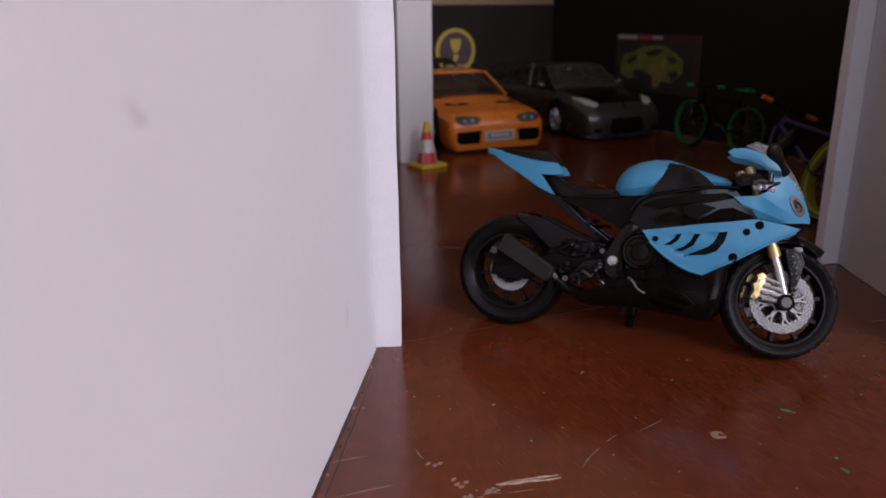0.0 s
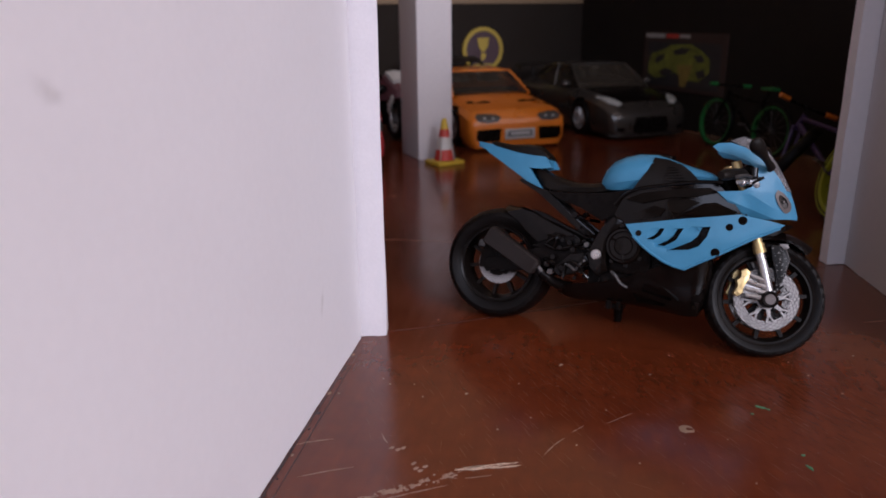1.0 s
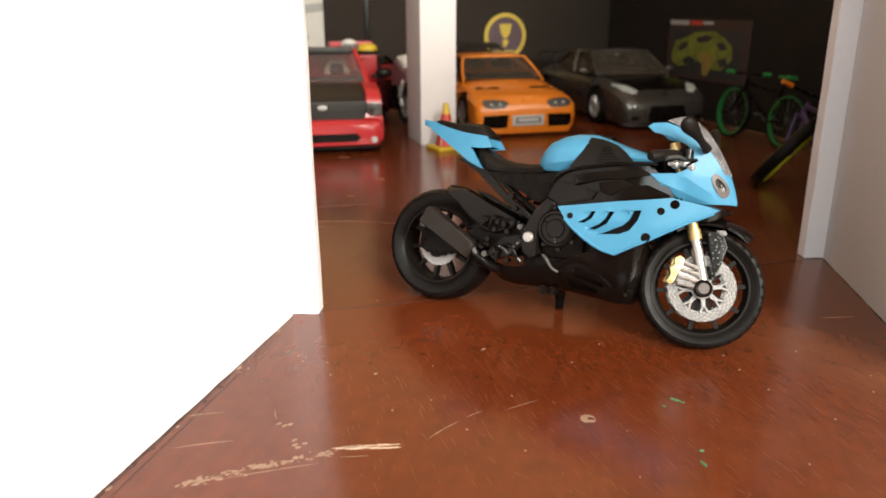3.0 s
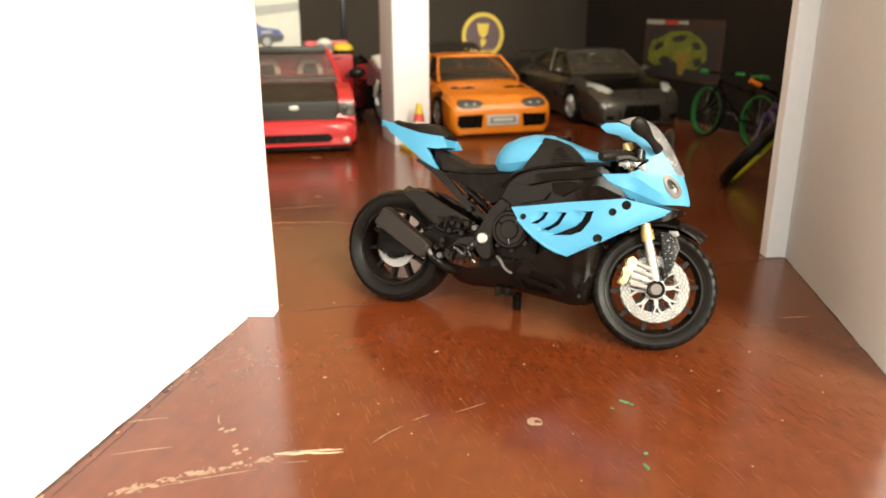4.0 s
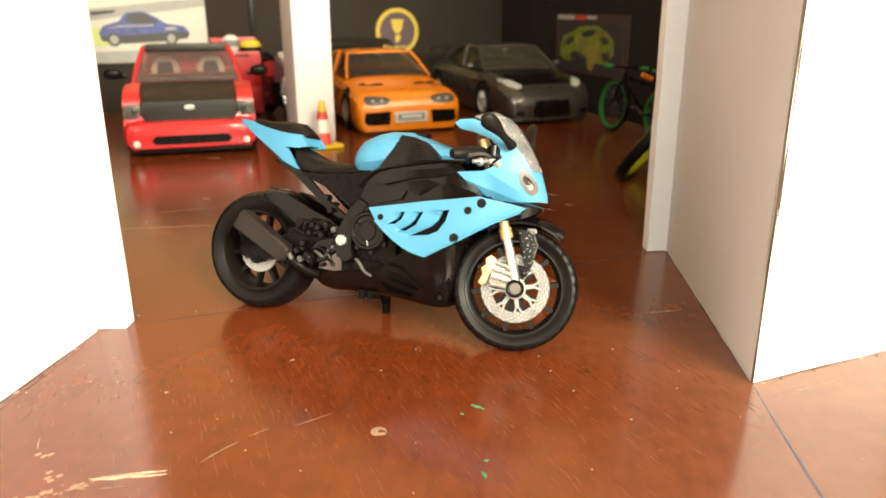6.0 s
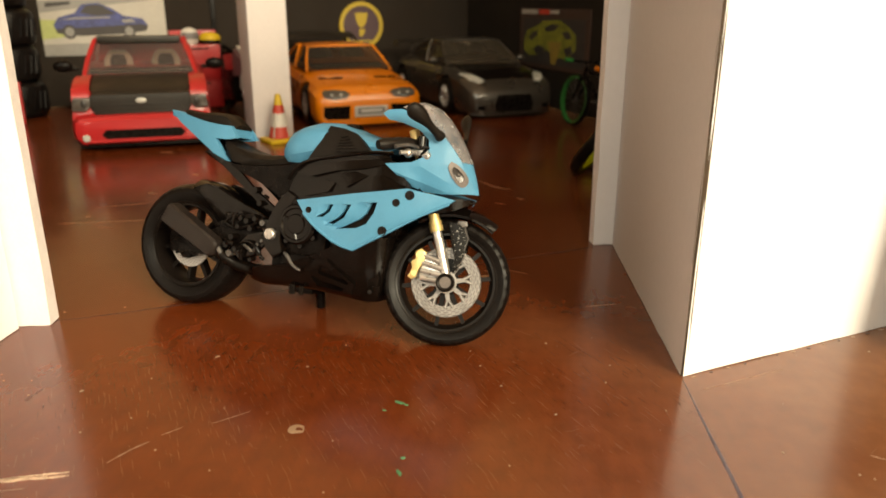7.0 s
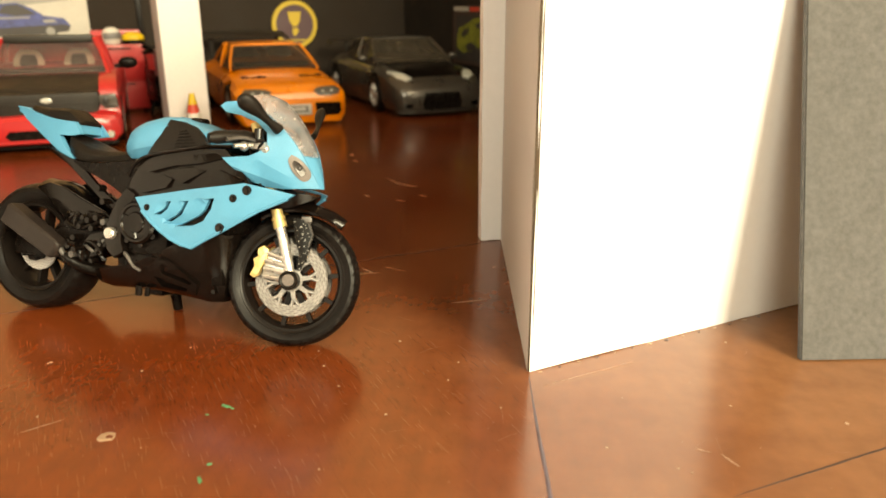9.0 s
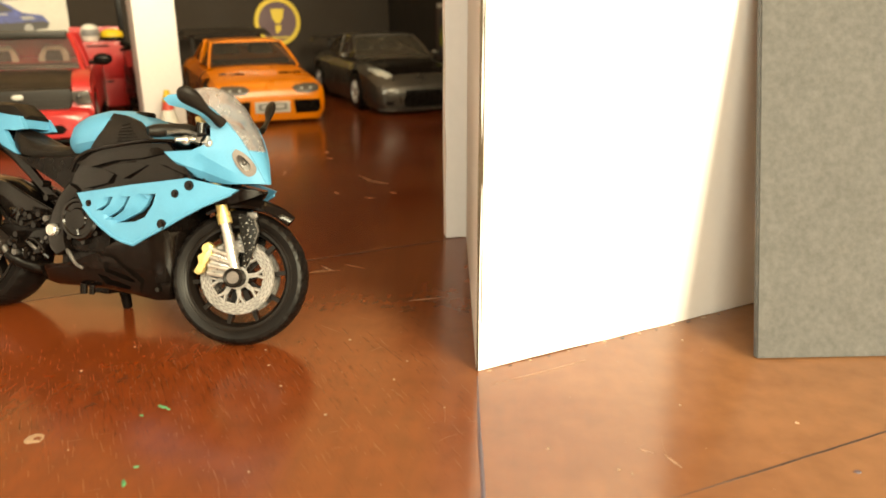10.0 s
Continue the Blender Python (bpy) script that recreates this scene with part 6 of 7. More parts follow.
logo = thing("round_sign", "round dark sign with a yellow ring and yellow cup emblem", "sign", garage(0.2415, 0.4735, 0.0607))
flat(logo, "disc", disc_pts(0, 0, 20.6, 56), 2.0, LOGO_DARK, 2.0)
bm = bmesh.new()
lathe(bm, [(17.0, -2.0), (17.3, -2.5), (20.4, -2.5), (20.8, -2.0), (20.8, -0.4), (17.0, -0.4)], seg=64, closed=True)
part("ring", bm, LOGO_GOLD, logo, "yellow ring")
flat(logo, "emblem", [(-6, 11), (6, 11), (4.6, 3), (1.6, -1.5), (-1.6, -1.5), (-4.6, 3)], 2.4, LOGO_GOLD, 0.5)
flat(logo, "emblem", [(-2.2, -3), (2.6, -3), (3.0, -6), (0, -10), (-2.2, -9)], 2.4, LOGO_GOLD, 0.5)
flat(logo, "emblem", [(-9, -13), (9, -13), (9, -14.2), (-9, -14.2)], 2.4, LOGO_GOLD, 0.5)

mon = thing("framed_poster", "dark brown poster with a lime truck picture on the side wall", "poster", garage(0.3495, 0.3145, 0.0535, -90))
flat(mon, "sheet", [(-52, -23), (52, -23), (52, 23.5), (-52, 23.5)], 0.6, POSTER_BROWN, 0.6)
flat(mon, "picture_area", [(-46, -20), (46, -20), (46, 16), (-46, 16)], 0.75, POSTER_DARK)
flat(mon, "title_bar", [(-50, 19), (-24, 19), (-24, 22.5), (-50, 22.5)], 0.8, PAPER)
flat(mon, "title_bar", [(-22, 19), (-6, 19), (-6, 22.5), (-22, 22.5)], 0.8, CONE_RED)
flat(mon, "title_bar", [(-5, 19.6), (8, 19.6), (8, 22.2), (-5, 22.2)], 0.8, PAPER)
LIME_INK = weathered("lime_ink", (0.15, 0.155, 0.02), 0.7, vary=0.7, blotch=140)
YELLOW_INK = weathered("yellow_ink", (0.22, 0.15, 0.028), 0.7, vary=0.5, blotch=250)
flat(mon, "truck_shape", [(-44, -2), (-40, 6), (-24, 10), (-14, 14), (10, 15), (24, 10), (34, 4), (34, -6), (22, -14), (6, -13), (-8, -8), (-20, -12), (-34, -14), (-44, -10)], 0.9, LIME_INK)
flat(mon, "truck_shape", [(-6, -2), (14, -1), (12, -8), (6, -19), (0, -19), (-2, -10)], 1.05, YELLOW_INK)
for pts in ([(-36, 1), (-30, 5), (-22, 6), (-24, 2), (-33, -2)], [(-12, 9), (0, 12), (10, 11), (4, 7), (-9, 6)], [(14, 6), (24, 7), (28, 2), (20, 1)], [(-28, -8), (-20, -5), (-10, -7), (-14, -11), (-25, -12)], [(18, -6), (28, -4), (30, -9), (22, -12)]):
    flat(mon, "truck_shape", pts, 1.1, POSTER_DARK)

# dark batten at the joint of the back wall
bm = bmesh.new()
box(bm, (-2.2, -1.6, 0), (2.2, 0, 103), 0.3)
tagged(part("trim_back", bm, MATT_BLACK, at=garage(0.111, 0.4739)), "narrow black strip over the joint of the back wall", "trim", kind="structure")

# red tool cabinet with two helmets on it
cab = thing("tool_cabinet", "red metal tool cabinet with drawers", "cabinet", garage(0.0868, 0.412))
bm = bmesh.new()
box(bm, (-16, 0, 1.5), (19.5, 30, 50), 0.8)
box(bm, (-16, 18, 49), (19.5, 30, 60), 0.8)
part("body", bm, RED, cab)
for k, (z0, z1) in enumerate(((3, 22), (23.5, 48.5))):
    bm = bmesh.new()
    box(bm, (-14.5, -0.9, z0), (18, 0.4, z1), 0.5)
    d = part("drawer", bm, RED, cab)
    bm = bmesh.new()
    box(bm, (-6, -1.6, z1 - 2.0), (10, -0.7, z1 - 0.9), 0.2)
    part("handle", bm, MATT_BLACK, d)
for x in (-13, 16):
    for y in (3, 27):
        bm = bmesh.new()
        rod(bm, (x, y, 0), (x, y, 2), 1.6, seg=12)
        part("foot", bm, MATT_BLACK, cab)


def helmet(at, shell, visor, label, drop=0.0):
    h = thing("toy_helmet", label, "helmet", at, "helmets on the cabinet")
    bm = bmesh.new()
    prof = [(0.2, 12.6), (3.0, 12.2), (5.4, 10.6), (6.6, 8.0), (6.9, 5.4), (6.4, 2.4), (5.6, 0.4), (5.0, 0.0), (0.2, 0.0)]
    lathe(bm, prof, seg=28, axis="Z")
    part("shell", bm, shell, h)
    bm = bmesh.new()
    rows = []
    for z, r in ((4.0, 7.0), (5.6, 7.25), (7.6, 6.95), (8.8, 6.3)):
        rows.append([bm.verts.new((r * math.sin(a), -r * math.cos(a), z - drop)) for a in (radians(-70 + 14 * k) for k in range(11))])
    for a, b in zip(rows, rows[1:]):
        for k in range(10):
            bm.faces.new((a[k], a[k + 1], b[k + 1], b[k]))
    g = bmesh.ops.extrude_face_region(bm, geom=bm.faces[:])
    bmesh.ops.scale(bm, vec=(0.94, 0.94, 1), verts=[v for v in g["geom"] if isinstance(v, bmesh.types.BMVert)])
    part("visor", bm, visor, h)
    return h


helmet(garage(0.0850, 0.4205, 0.0500, 10), CONE_WHITE, GREY_INK, "white toy helmet with a grey visor on the red cabinet")
helmet(garage(0.1000, 0.4205, 0.0500, -10) @ Matrix.Diagonal((1.2, 1.0, 0.7, 1)), YELLOW, MATT_BLACK, "yellow toy helmet with a black lower rim on the red cabinet", 3.6)

# stack of tyres
for k, (dx, dy, r) in enumerate(((2.0, 0, 20.5), (-0.6, -0.5, 21.0), (0.5, 0.6, 20.6), (-2.2, 0.3, 20.4))):
    t = thing("tyre", "black rubber toy tyre in a stack against the dark wall", "tyre", garage(-0.0425 + dx * MM, 0.427 + dy * MM, 0.0256 * k), "stacked tyres")
    bm = bmesh.new()
    lathe(bm, [(r * 0.62, 1.0), (r * 0.8, 0.1), (r * 0.95, 2.4), (r, 6.5), (r, 19.0), (r * 0.95, 23.2), (r * 0.8, 25.5), (r * 0.62, 24.5), (r * 0.58, 12.8)], seg=44, axis="Z", closed=True)
    part("carcass", bm, RUBBER, t)
    bm = bmesh.new()
    for j in range(26):
        a = 2 * math.pi * j / 26
        rod(bm, (math.cos(a) * r, math.sin(a) * r, 6.6), (math.cos(a + 0.1) * r, math.sin(a + 0.1) * r, 19.0), 0.6, seg=5)
    part("tread", bm, RUBBER, t)
jerry = thing("jerry_can", "small red toy fuel can beside the tyre stack", "can", garage(-0.0425, 0.386))
bm = bmesh.new()
box(bm, (-9, -4, 0), (9, 4, 29), 1.2)
part("body", bm, RED, jerry)
bm = bmesh.new()
rod(bm, (5, 0, 28.5), (6.5, 0, 31), 1.6, seg=12)
part("cap", bm, MATT_BLACK, jerry)
bm = bmesh.new()
sweep(bm, smooth_line([(-6, 0, 28.6), (-5.4, 0, 30.8), (1.0, 0, 30.8), (2, 0, 28.6)], 4), 0.7, seg=8)
part("handle", bm, RED, jerry)


# dark motorcycle parked behind the pillar
def parked_motorcycle(at):
    b = thing("parked_motorcycle", "black toy motorcycle with plum fairing and white screen behind the pillar", "motorcycle", at)
    for x, nm in ((0, "rear_wheel"), (64, "front_wheel")):
        bm = bmesh.new()
        lathe(bm, [(9.5, -3.5), (12.5, -4), (14.2, -2.4), (14.8, 0), (14.2, 2.4), (12.5, 4), (9.5, 3.5)], seg=40, closed=True)
        w = part(nm, bm, RUBBER, b, at=mm(x, 0, 14.8))
        bm = bmesh.new()
        lathe(bm, [(9.8, -2.8), (9.8, 2.8), (8.8, 2.6), (8.8, -2.6)], seg=36, closed=True)
        lathe(bm, [(0.5, -3), (2.2, -3), (2.2, 3), (0.5, 3)], seg=16)
        for k in range(5):
            spoke(bm, 2 * math.pi * k / 5, 1.8, 9.2, 0.8, 0.6, -1.2, 1.2)
        part("rim", bm, SILVER, w)
    for s in (-1, 1):
        bm = bmesh.new()
        rod(bm, (64, 5 * s, 14.8), (54, 5 * s, 45), 1.4, seg=10)
        part("fork_leg", bm, SILVER, b)
        bm = bmesh.new()
        sweep(bm, [(55, 5 * s, 46), (53, 10 * s, 47), (49, 15 * s, 46)], 1.2, seg=8)
        part("handlebar", bm, MATT_BLACK, b)
        bm = bmesh.new()
        sweep(bm, [(58, 8 * s, 46), (57, 13 * s, 50), (56, 16 * s, 51.5)], [0.7, 1.4, 1.8], seg=8)
        part("mirror", bm, MATT_BLACK, b)
    bm = bmesh.new()
    loft(bm, [[(x, -w, z0), (x, -w, z1 - 2), (x, 0, z1), (x, w, z1 - 2), (x, w, z0)] for x, z0, z1, w in ((52, 30, 50, 9), (60, 30, 50, 9.5), (66, 31, 46, 8), (72, 33, 40, 3.5))])
    part("nose_fairing", bm, PLUM, b, "dull plum nose fairing")
    bm = bmesh.new()
    loft(bm, [[(x, -w, z0), (x, -w, z1 - 1), (x, 0, z1), (x, w, z1 - 1), (x, w, z0)] for x, z0, z1, w in ((58, 47, 52.5, 6.5), (64, 45, 50, 6), (68, 43, 46.5, 4.5))])
    part("screen", bm, CONE_WHITE, b, "small white screen")
    for s in (-1, 1):
        bm = bmesh.new()
        slab(bm, [(60, 22), (64, 21), (72, 33), (69, 35)], 5.6 * s, 7.0 * s, 0.4)
        part("side_strip", bm, CONE_WHITE, b, "white strip beside the wheel")
    bm = bmesh.new()
    loft(bm, [[(x, -w, z0), (x, -w, z1 - 2), (x, 0, z1), (x, w, z1 - 2), (x, w, z0)] for x, z0, z1, w in ((18, 34, 40, 5), (26, 33, 45, 8.5), (40, 33, 47, 9.5), (52, 34, 46, 9))])
    part("fuel_tank", bm, RED, b, "red fuel tank")
    bm = bmesh.new()
    box(bm, (14, -9, 10), (54, 9, 34), 3)
    part("engine", bm, MATT_BLACK, b)
    bm = bmesh.new()
    loft(bm, [[(x, -w, z0), (x, -w, z1), (x, w, z1), (x, w, z0)] for x, z0, z1, w in ((-16, 45, 48, 2), (-4, 40, 46, 5), (20, 36, 41, 6))])
    part("seat", bm, SEAT_BLACK, b)
    bm = bmesh.new()
    rod(bm, (28, -5, 12), (28, -10, 0.3), 1.0, seg=8)
    part("stand", bm, MATT_BLACK, b)
    return b


parked_motorcycle(garage(0.1115, 0.4200, 0, -84))


# bicycles
def bicycle(at, frame, rim, accent, label, r=16.0, base=46.0, tyre=1.3, deep=2.9, turned=None):
    b = thing("toy_bicycle", label, "bicycle", at, "toy bicycles")
    wide = max(0.9, 1.1 * tyre)
    hub_at = mm(base, 0, r) if turned is None else at.inverted() @ turned @ mm(0, 0, r)
    hub, side = hub_at.translation / MM, hub_at.to_3x3() @ Vector((0, 2.2, 0))
    for x, nm in ((0, "rear_wheel"), (base, "front_wheel")):
        bm = bmesh.new()
        lathe(bm, [(0.3, -2.4), (1.5, -2.0), (1.5, 2.0), (0.3, 2.4)], seg=14)
        w = part(nm, bm, WORN, b, at=hub_at if x else mm(x, 0, r))
        bm = bmesh.new()
        rod(bm, (0, 0.4, 0), (r - 2.6, 0, 0), 0.16, seg=5)
        first = part("spoke", bm, WORN, w)
        for k in range(1, 14):
            o = new("spoke", first.data)
            o.parent, o.matrix_basis = w, pose(0, 0, 0, 0, -360 * k / 14, 0)
        bm = bmesh.new()
        lathe(bm, [(r - deep, -wide), (r - 1.7, -wide * 1.1), (r - 1.5, 0), (r - 1.7, wide * 1.1), (r - deep, wide)], seg=44, closed=True)
        part("rim", bm, rim, w)
        bm = bmesh.new()
        lathe(bm, [(r - tyre + tyre * math.cos(q) , 1.25 * tyre * math.sin(q)) for q in (2 * math.pi * k / 10 for k in range(10))], seg=48, closed=True)
        part("tyre", bm, RUBBER, w)
    bb, seat_top, head = Vector((17, 0, r - 2)), Vector((10.5, 0, r + 19)), Vector((base - 8.5, 0, r + 20))
    bm = bmesh.new()
    for p, q, rr in ((bb, seat_top, 1.1), (seat_top * 0.9 + bb * 0.1, head, 1.1), (bb, head - Vector((-0.8, 0, 3)), 1.4), (head + Vector((-0.6, 0, 2)), head + Vector((1.4, 0, -6)), 1.5)):
        rod(bm, p, q, rr, seg=10)
    for s in (-1, 1):
        rod(bm, (0, 2 * s, r), bb + Vector((0, 1.2 * s, 0)), 0.7, seg=8)
        rod(bm, (0, 2 * s, r), seat_top + Vector((0, 0.8 * s, -3)), 0.6, seg=8)
    part("frame", bm, frame, b)
    bm = bmesh.new()
    for s in (-1, 1):
        rod(bm, head + Vector((1.2, 0, -5)) + side * s, hub + side * s, 0.9, seg=8)
    box(bm, (head.x, -2.6, head.z - 6), (head.x + 2.6, 2.6, head.z - 4.4), 0.4)
    part("fork", bm, frame, b)
    bm = bmesh.new()
    rod(bm, head + Vector((-0.6, 0, 2)), head + Vector((1.8, 0, 6)), 0.9, seg=8)
    sweep(bm, smooth_line([head + Vector((0, -17, 6.5)), head + Vector((1.8, -8, 6)), head + Vector((2, 0, 6)), head + Vector((1.8, 8, 6)), head + Vector((0, 17, 6.5))], 4), 0.7, seg=8)
    bar = part("handlebar", bm, MATT_BLACK, b)
    for s in (-1, 1):
        bm = bmesh.new()
        rod(bm, head + Vector((0.6, 11.5 * s, 6.3)), head + Vector((0, 17.4 * s, 6.5)), 1.3, seg=10)
        part("grip", bm, accent, bar)
    bm = bmesh.new()
    rod(bm, seat_top, seat_top + Vector((-2, 0, 7)), 0.7, seg=8)
    post = part("seat_post", bm, MATT_BLACK, b)
    bm = bmesh.new()
    c = seat_top + Vector((-2, 0, 7.6))
    loft(bm, [[(c.x + x, -w, c.z - 0.9), (c.x + x, -w * 0.8, c.z + h), (c.x + x, w * 0.8, c.z + h), (c.x + x, w, c.z - 0.9)] for x, w, h in ((-6, 3.6, 1.0), (-3, 4.0, 1.4), (1, 2.2, 1.0), (7, 1.0, 0.6))])
    part("saddle", bm, accent, post)
    bm = bmesh.new()
    lathe(bm, [(3.4, -2.2), (4.4, -2.2), (4.4, -1.8), (3.4, -1.8)], seg=24, closed=True, m=Matrix.Translation(bb))
    for k, s in ((0, 1), (1, -1)):
        d = Vector((math.cos(0.6 + k * math.pi), 0, math.sin(0.6 + k * math.pi))) * 6.5
        rod(bm, bb + Vector((0, 2.6 * s, 0)), bb + d + Vector((0, 3.0 * s, 0)), 0.6, seg=8)
        box(bm, (-2, min(3 * s, 7 * s), -0.6), (2, max(3 * s, 7 * s), 0.6), 0.2, m=Matrix.Translation(bb + d))
    part("crank", bm, WORN, b)
    return b


bicycle(garage(0.3165, 0.1790, 0, 89) @ pose(0, 0, 0, 6, 0, 0), MATT_BLACK, GREEN, GREEN, "black toy bicycle with green rims and saddle by the wall", 17.8, 54)
bicycle(pose(0.1545, 0.3570, 0.0006, 0, 0, 106) @ pose(0, 0, 0, 22, 0, 0), PURPLE, LIME, ORANGE, "purple toy bicycle with lime rims and its front wheel turned", 22.5, 66, 2.4, 5.0, pose(0.1345, 0.4190, 0.0006, 0, 0, 67) @ pose(0, 0, 0, 38, 0, 0))

# ---- scratches, flecks and pen lines on the table, in millimetres ----
floor_ob = bpy.data.objects["floor"]


def stroke(name, pts, width, material, seed, ragged=0.5, lift=0.05):
    """A thin ragged streak lying on the table."""
    rnd = random.Random(seed)
    line = smooth_line([(x, y, 0) for x, y in pts], 7) if len(pts) > 2 else [Vector((*pts[0], 0)).lerp(Vector((*pts[1], 0)), k / 14) for k in range(15)]
    bm = bmesh.new()
    n = len(line)
    rows = []
    for i, p in enumerate(line):
        d = (line[min(i + 1, n - 1)] - line[max(i - 1, 0)]).normalized()
        s = Vector((-d.y, d.x, 0))
        taper = min(1, 0.15 + 3.0 * min(i, n - 1 - i) / n)
        w0, w1 = (width * taper * (1 - ragged * rnd.random()) for _ in range(2))
        rows.append([bm.verts.new(p + s * w0 + Vector((0, 0, 0.004))), bm.verts.new(p + s * w0 * 0.8 + Vector((0, 0, lift))), bm.verts.new(p - s * w1 * 0.8 + Vector((0, 0, lift))), bm.verts.new(p - s * w1 + Vector((0, 0, 0.004)))])
    for a, b in zip(rows, rows[1:]):
        for k in range(3):
            bm.faces.new((a[k], a[k + 1], b[k + 1], b[k]))
    return part(name, bm, material, floor_ob)


def fleck(name, x, y, r, material, seed, stretch=1.0, turn=0.0, hole=0.0):
    """A small irregular chip lying on the table."""
    rnd = random.Random(seed)
    bm = bmesh.new()
    n = 11
    rim, top = [], []
    for k in range(n):
        a = 2 * math.pi * k / n
        q = r * (0.65 + 0.5 * rnd.random())
        u, v = math.cos(a) * q * stretch, math.sin(a) * q
        p = (x + u * math.cos(turn) - v * math.sin(turn), y + u * math.sin(turn) + v * math.cos(turn))
        rim.append(bm.verts.new((*p, 0.004)))
        top.append(bm.verts.new((x + (p[0] - x) * 0.8, y + (p[1] - y) * 0.8, 0.12 + 0.05 * rnd.random())))
    for k in range(n):
        j = (k + 1) % n
        bm.faces.new((rim[k], rim[j], top[j], top[k]))
    if hole:
        inner = [bm.verts.new((x + (v.co.x - x) * hole + r * 0.18, y + (v.co.y - y) * hole, 0.08)) for v in top]
        for k in range(n - 2):
            j = k + 1
            bm.faces.new((top[k], top[j], inner[j], inner[k]))
    else:
        bm.faces.new(top)
    return part(name, bm, material, floor_ob)


# pen lines and joints
stroke("pen_line", [(-18, 211.5), (4, 222.5), (117, 285), (140, 297.5)], 0.3, PEN, 1, 0.3)
stroke("pen_line", [(147.3, 196.5), (148.2, 175), (149.4, 153), (150.5, 120), (151.5, 80)], 0.42, BLUE_PEN, 2, 0.25)
stroke("pen_line", [(181, 155.2), (203, 166.5), (226, 178.4), (262, 197)], 0.3, PEN, 3, 0.45)
stroke("pen_line", [(-62, 301.5), (-42, 308.5), (-21.4, 308.5), (0, 309)], 0.28, SCRATCH, 4, 0.6)
stroke("pen_line", [(-24.0, 62), (-24.1, 130), (-24.0, 205)], 0.35, PEN, 5, 0.6)
stroke("pen_line", [(-21.5, 100), (-22.0, 150), (-22.6, 196)], 0.22, PEN, 6, 0.8)
# long scratches
stroke("scratch", [(-3.8, 127.1), (3.5, 131.5), (12.3, 136.3)], 0.15, SCRATCH, 11)
stroke("scratch", [(-19.7, 134.4), (-14, 137.4), (-8.5, 139.9)], 0.17, SCRATCH, 12)
stroke("scratch", [(-24.2, 146.4), (-20, 148.6), (-16.1, 150.1)], 0.19, SCRATCH, 13)
stroke("scratch", [(-23.0, 147.6), (-19, 148.8)], 0.18, SCRATCH, 14)
stroke("scratch", [(-5.8, 154.0), (-4.6, 151.6), (-3.4, 150.0)], 0.2, SCRATCH, 15)
stroke("scratch", [(31.5, 150.0), (33.6, 154.4), (36.1, 158.1)], 0.2, SCRATCH, 16, 0.9)
stroke("scratch", [(37.5, 160.5), (40.5, 164.0)], 0.14, SCRATCH, 17, 0.9)
stroke("scratch", [(46, 166), (52, 171.5)], 0.1, SCRATCH, 18, 0.9)
stroke("scratch", [(127.2, 238.6), (137.1, 241.9)], 0.35, SCRATCH, 19, 0.8)
stroke("scratch", [(182.0, 168.0), (184.4, 163.9)], 0.4, SCRATCH, 20, 0.9)
stroke("scratch", [(177.7, 169.5), (180.4, 168.3)], 0.25, SCRATCH, 21, 0.9)
# hazy smears on the garage floor
for k, (pts, w) in enumerate((([(86, 394), (92, 385), (97, 378.5)], 1.5), ([(91, 386), (97, 380), (103, 377)], 1.9), ([(81.5, 361), (84, 356.5)], 1.3), ([(105, 361.5), (109, 359)], 1.3), ([(62, 434), (66, 431)], 1.4),
                               ([(93, 258.5), (98, 261), (103.5, 262)], 1.0), ([(104, 267.5), (111, 264)], 0.45), ([(-73, 299), (-62, 303), (-34, 309)], 0.9), ([(-68.5, 312), (-65.5, 310)], 0.9), ([(-62, 351), (-57, 349.5)], 1.5),
                               ([(-57, 297), (-48, 297)], 0.5), ([(-101, 443), (-93, 442.5)], 2.2), ([(-71, 324), (-60, 330), (-46, 337)], 0.6), ([(-58, 390), (-54, 388)], 1.6), ([(58, 452), (60, 446)], 1.6), ([(96, 352), (101, 350)], 0.8))):
    stroke("smear", pts, w, SMEAR, 400 + k, 0.85, 0.03)
stroke("scratch", [(96.8, 265.8), (102.1, 260.9)], 0.5, SCRATCH, 23, 0.9)
stroke("scratch", [(15.6, 139.2), (21.0, 141.0)], 0.14, SCRATCH, 24, 0.8)
stroke("scratch", [(150.6, 192.4), (162, 199.2), (172, 205.2)], 0.22, SCRATCH, 25, 0.9)
# the bright worn patch and the broken band that leads to it
rnd = random.Random(31)
for k in range(26):
    f = rnd.random()
    x, y = 15.0 + 11.0 * f + rnd.uniform(-0.6, 0.6), 142.7 + 3.1 * f + rnd.uniform(-0.75, 0.75)
    l = rnd.uniform(0.8, 2.4)
    stroke("worn_patch", [(x - l, y - l * 0.3), (x, y + rnd.uniform(-0.15, 0.15)), (x + l, y + l * 0.32)], rnd.uniform(0.14, 0.42), BARE, 40 + k, 0.9)
for k in range(120):
    f = rnd.random()
    x, y = -11.2 + 24.5 * f + rnd.uniform(-0.6, 0.6), 122.8 + 17.8 * f ** 0.92 + rnd.gauss(0, 0.75)
    if k % 2:
        fleck("worn_patch", x, y, rnd.uniform(0.16, 0.5), SCRATCH, 80 + k, rnd.uniform(1.0, 2.6), rnd.uniform(0.2, 1.0))
    else:
        l, a = rnd.uniform(0.5, 1.6), rnd.uniform(0.2, 0.9)
        stroke("worn_patch", [(x, y), (x + l * math.cos(a), y + l * math.sin(a))], rnd.uniform(0.08, 0.26), SCRATCH, 160 + k, 0.9)
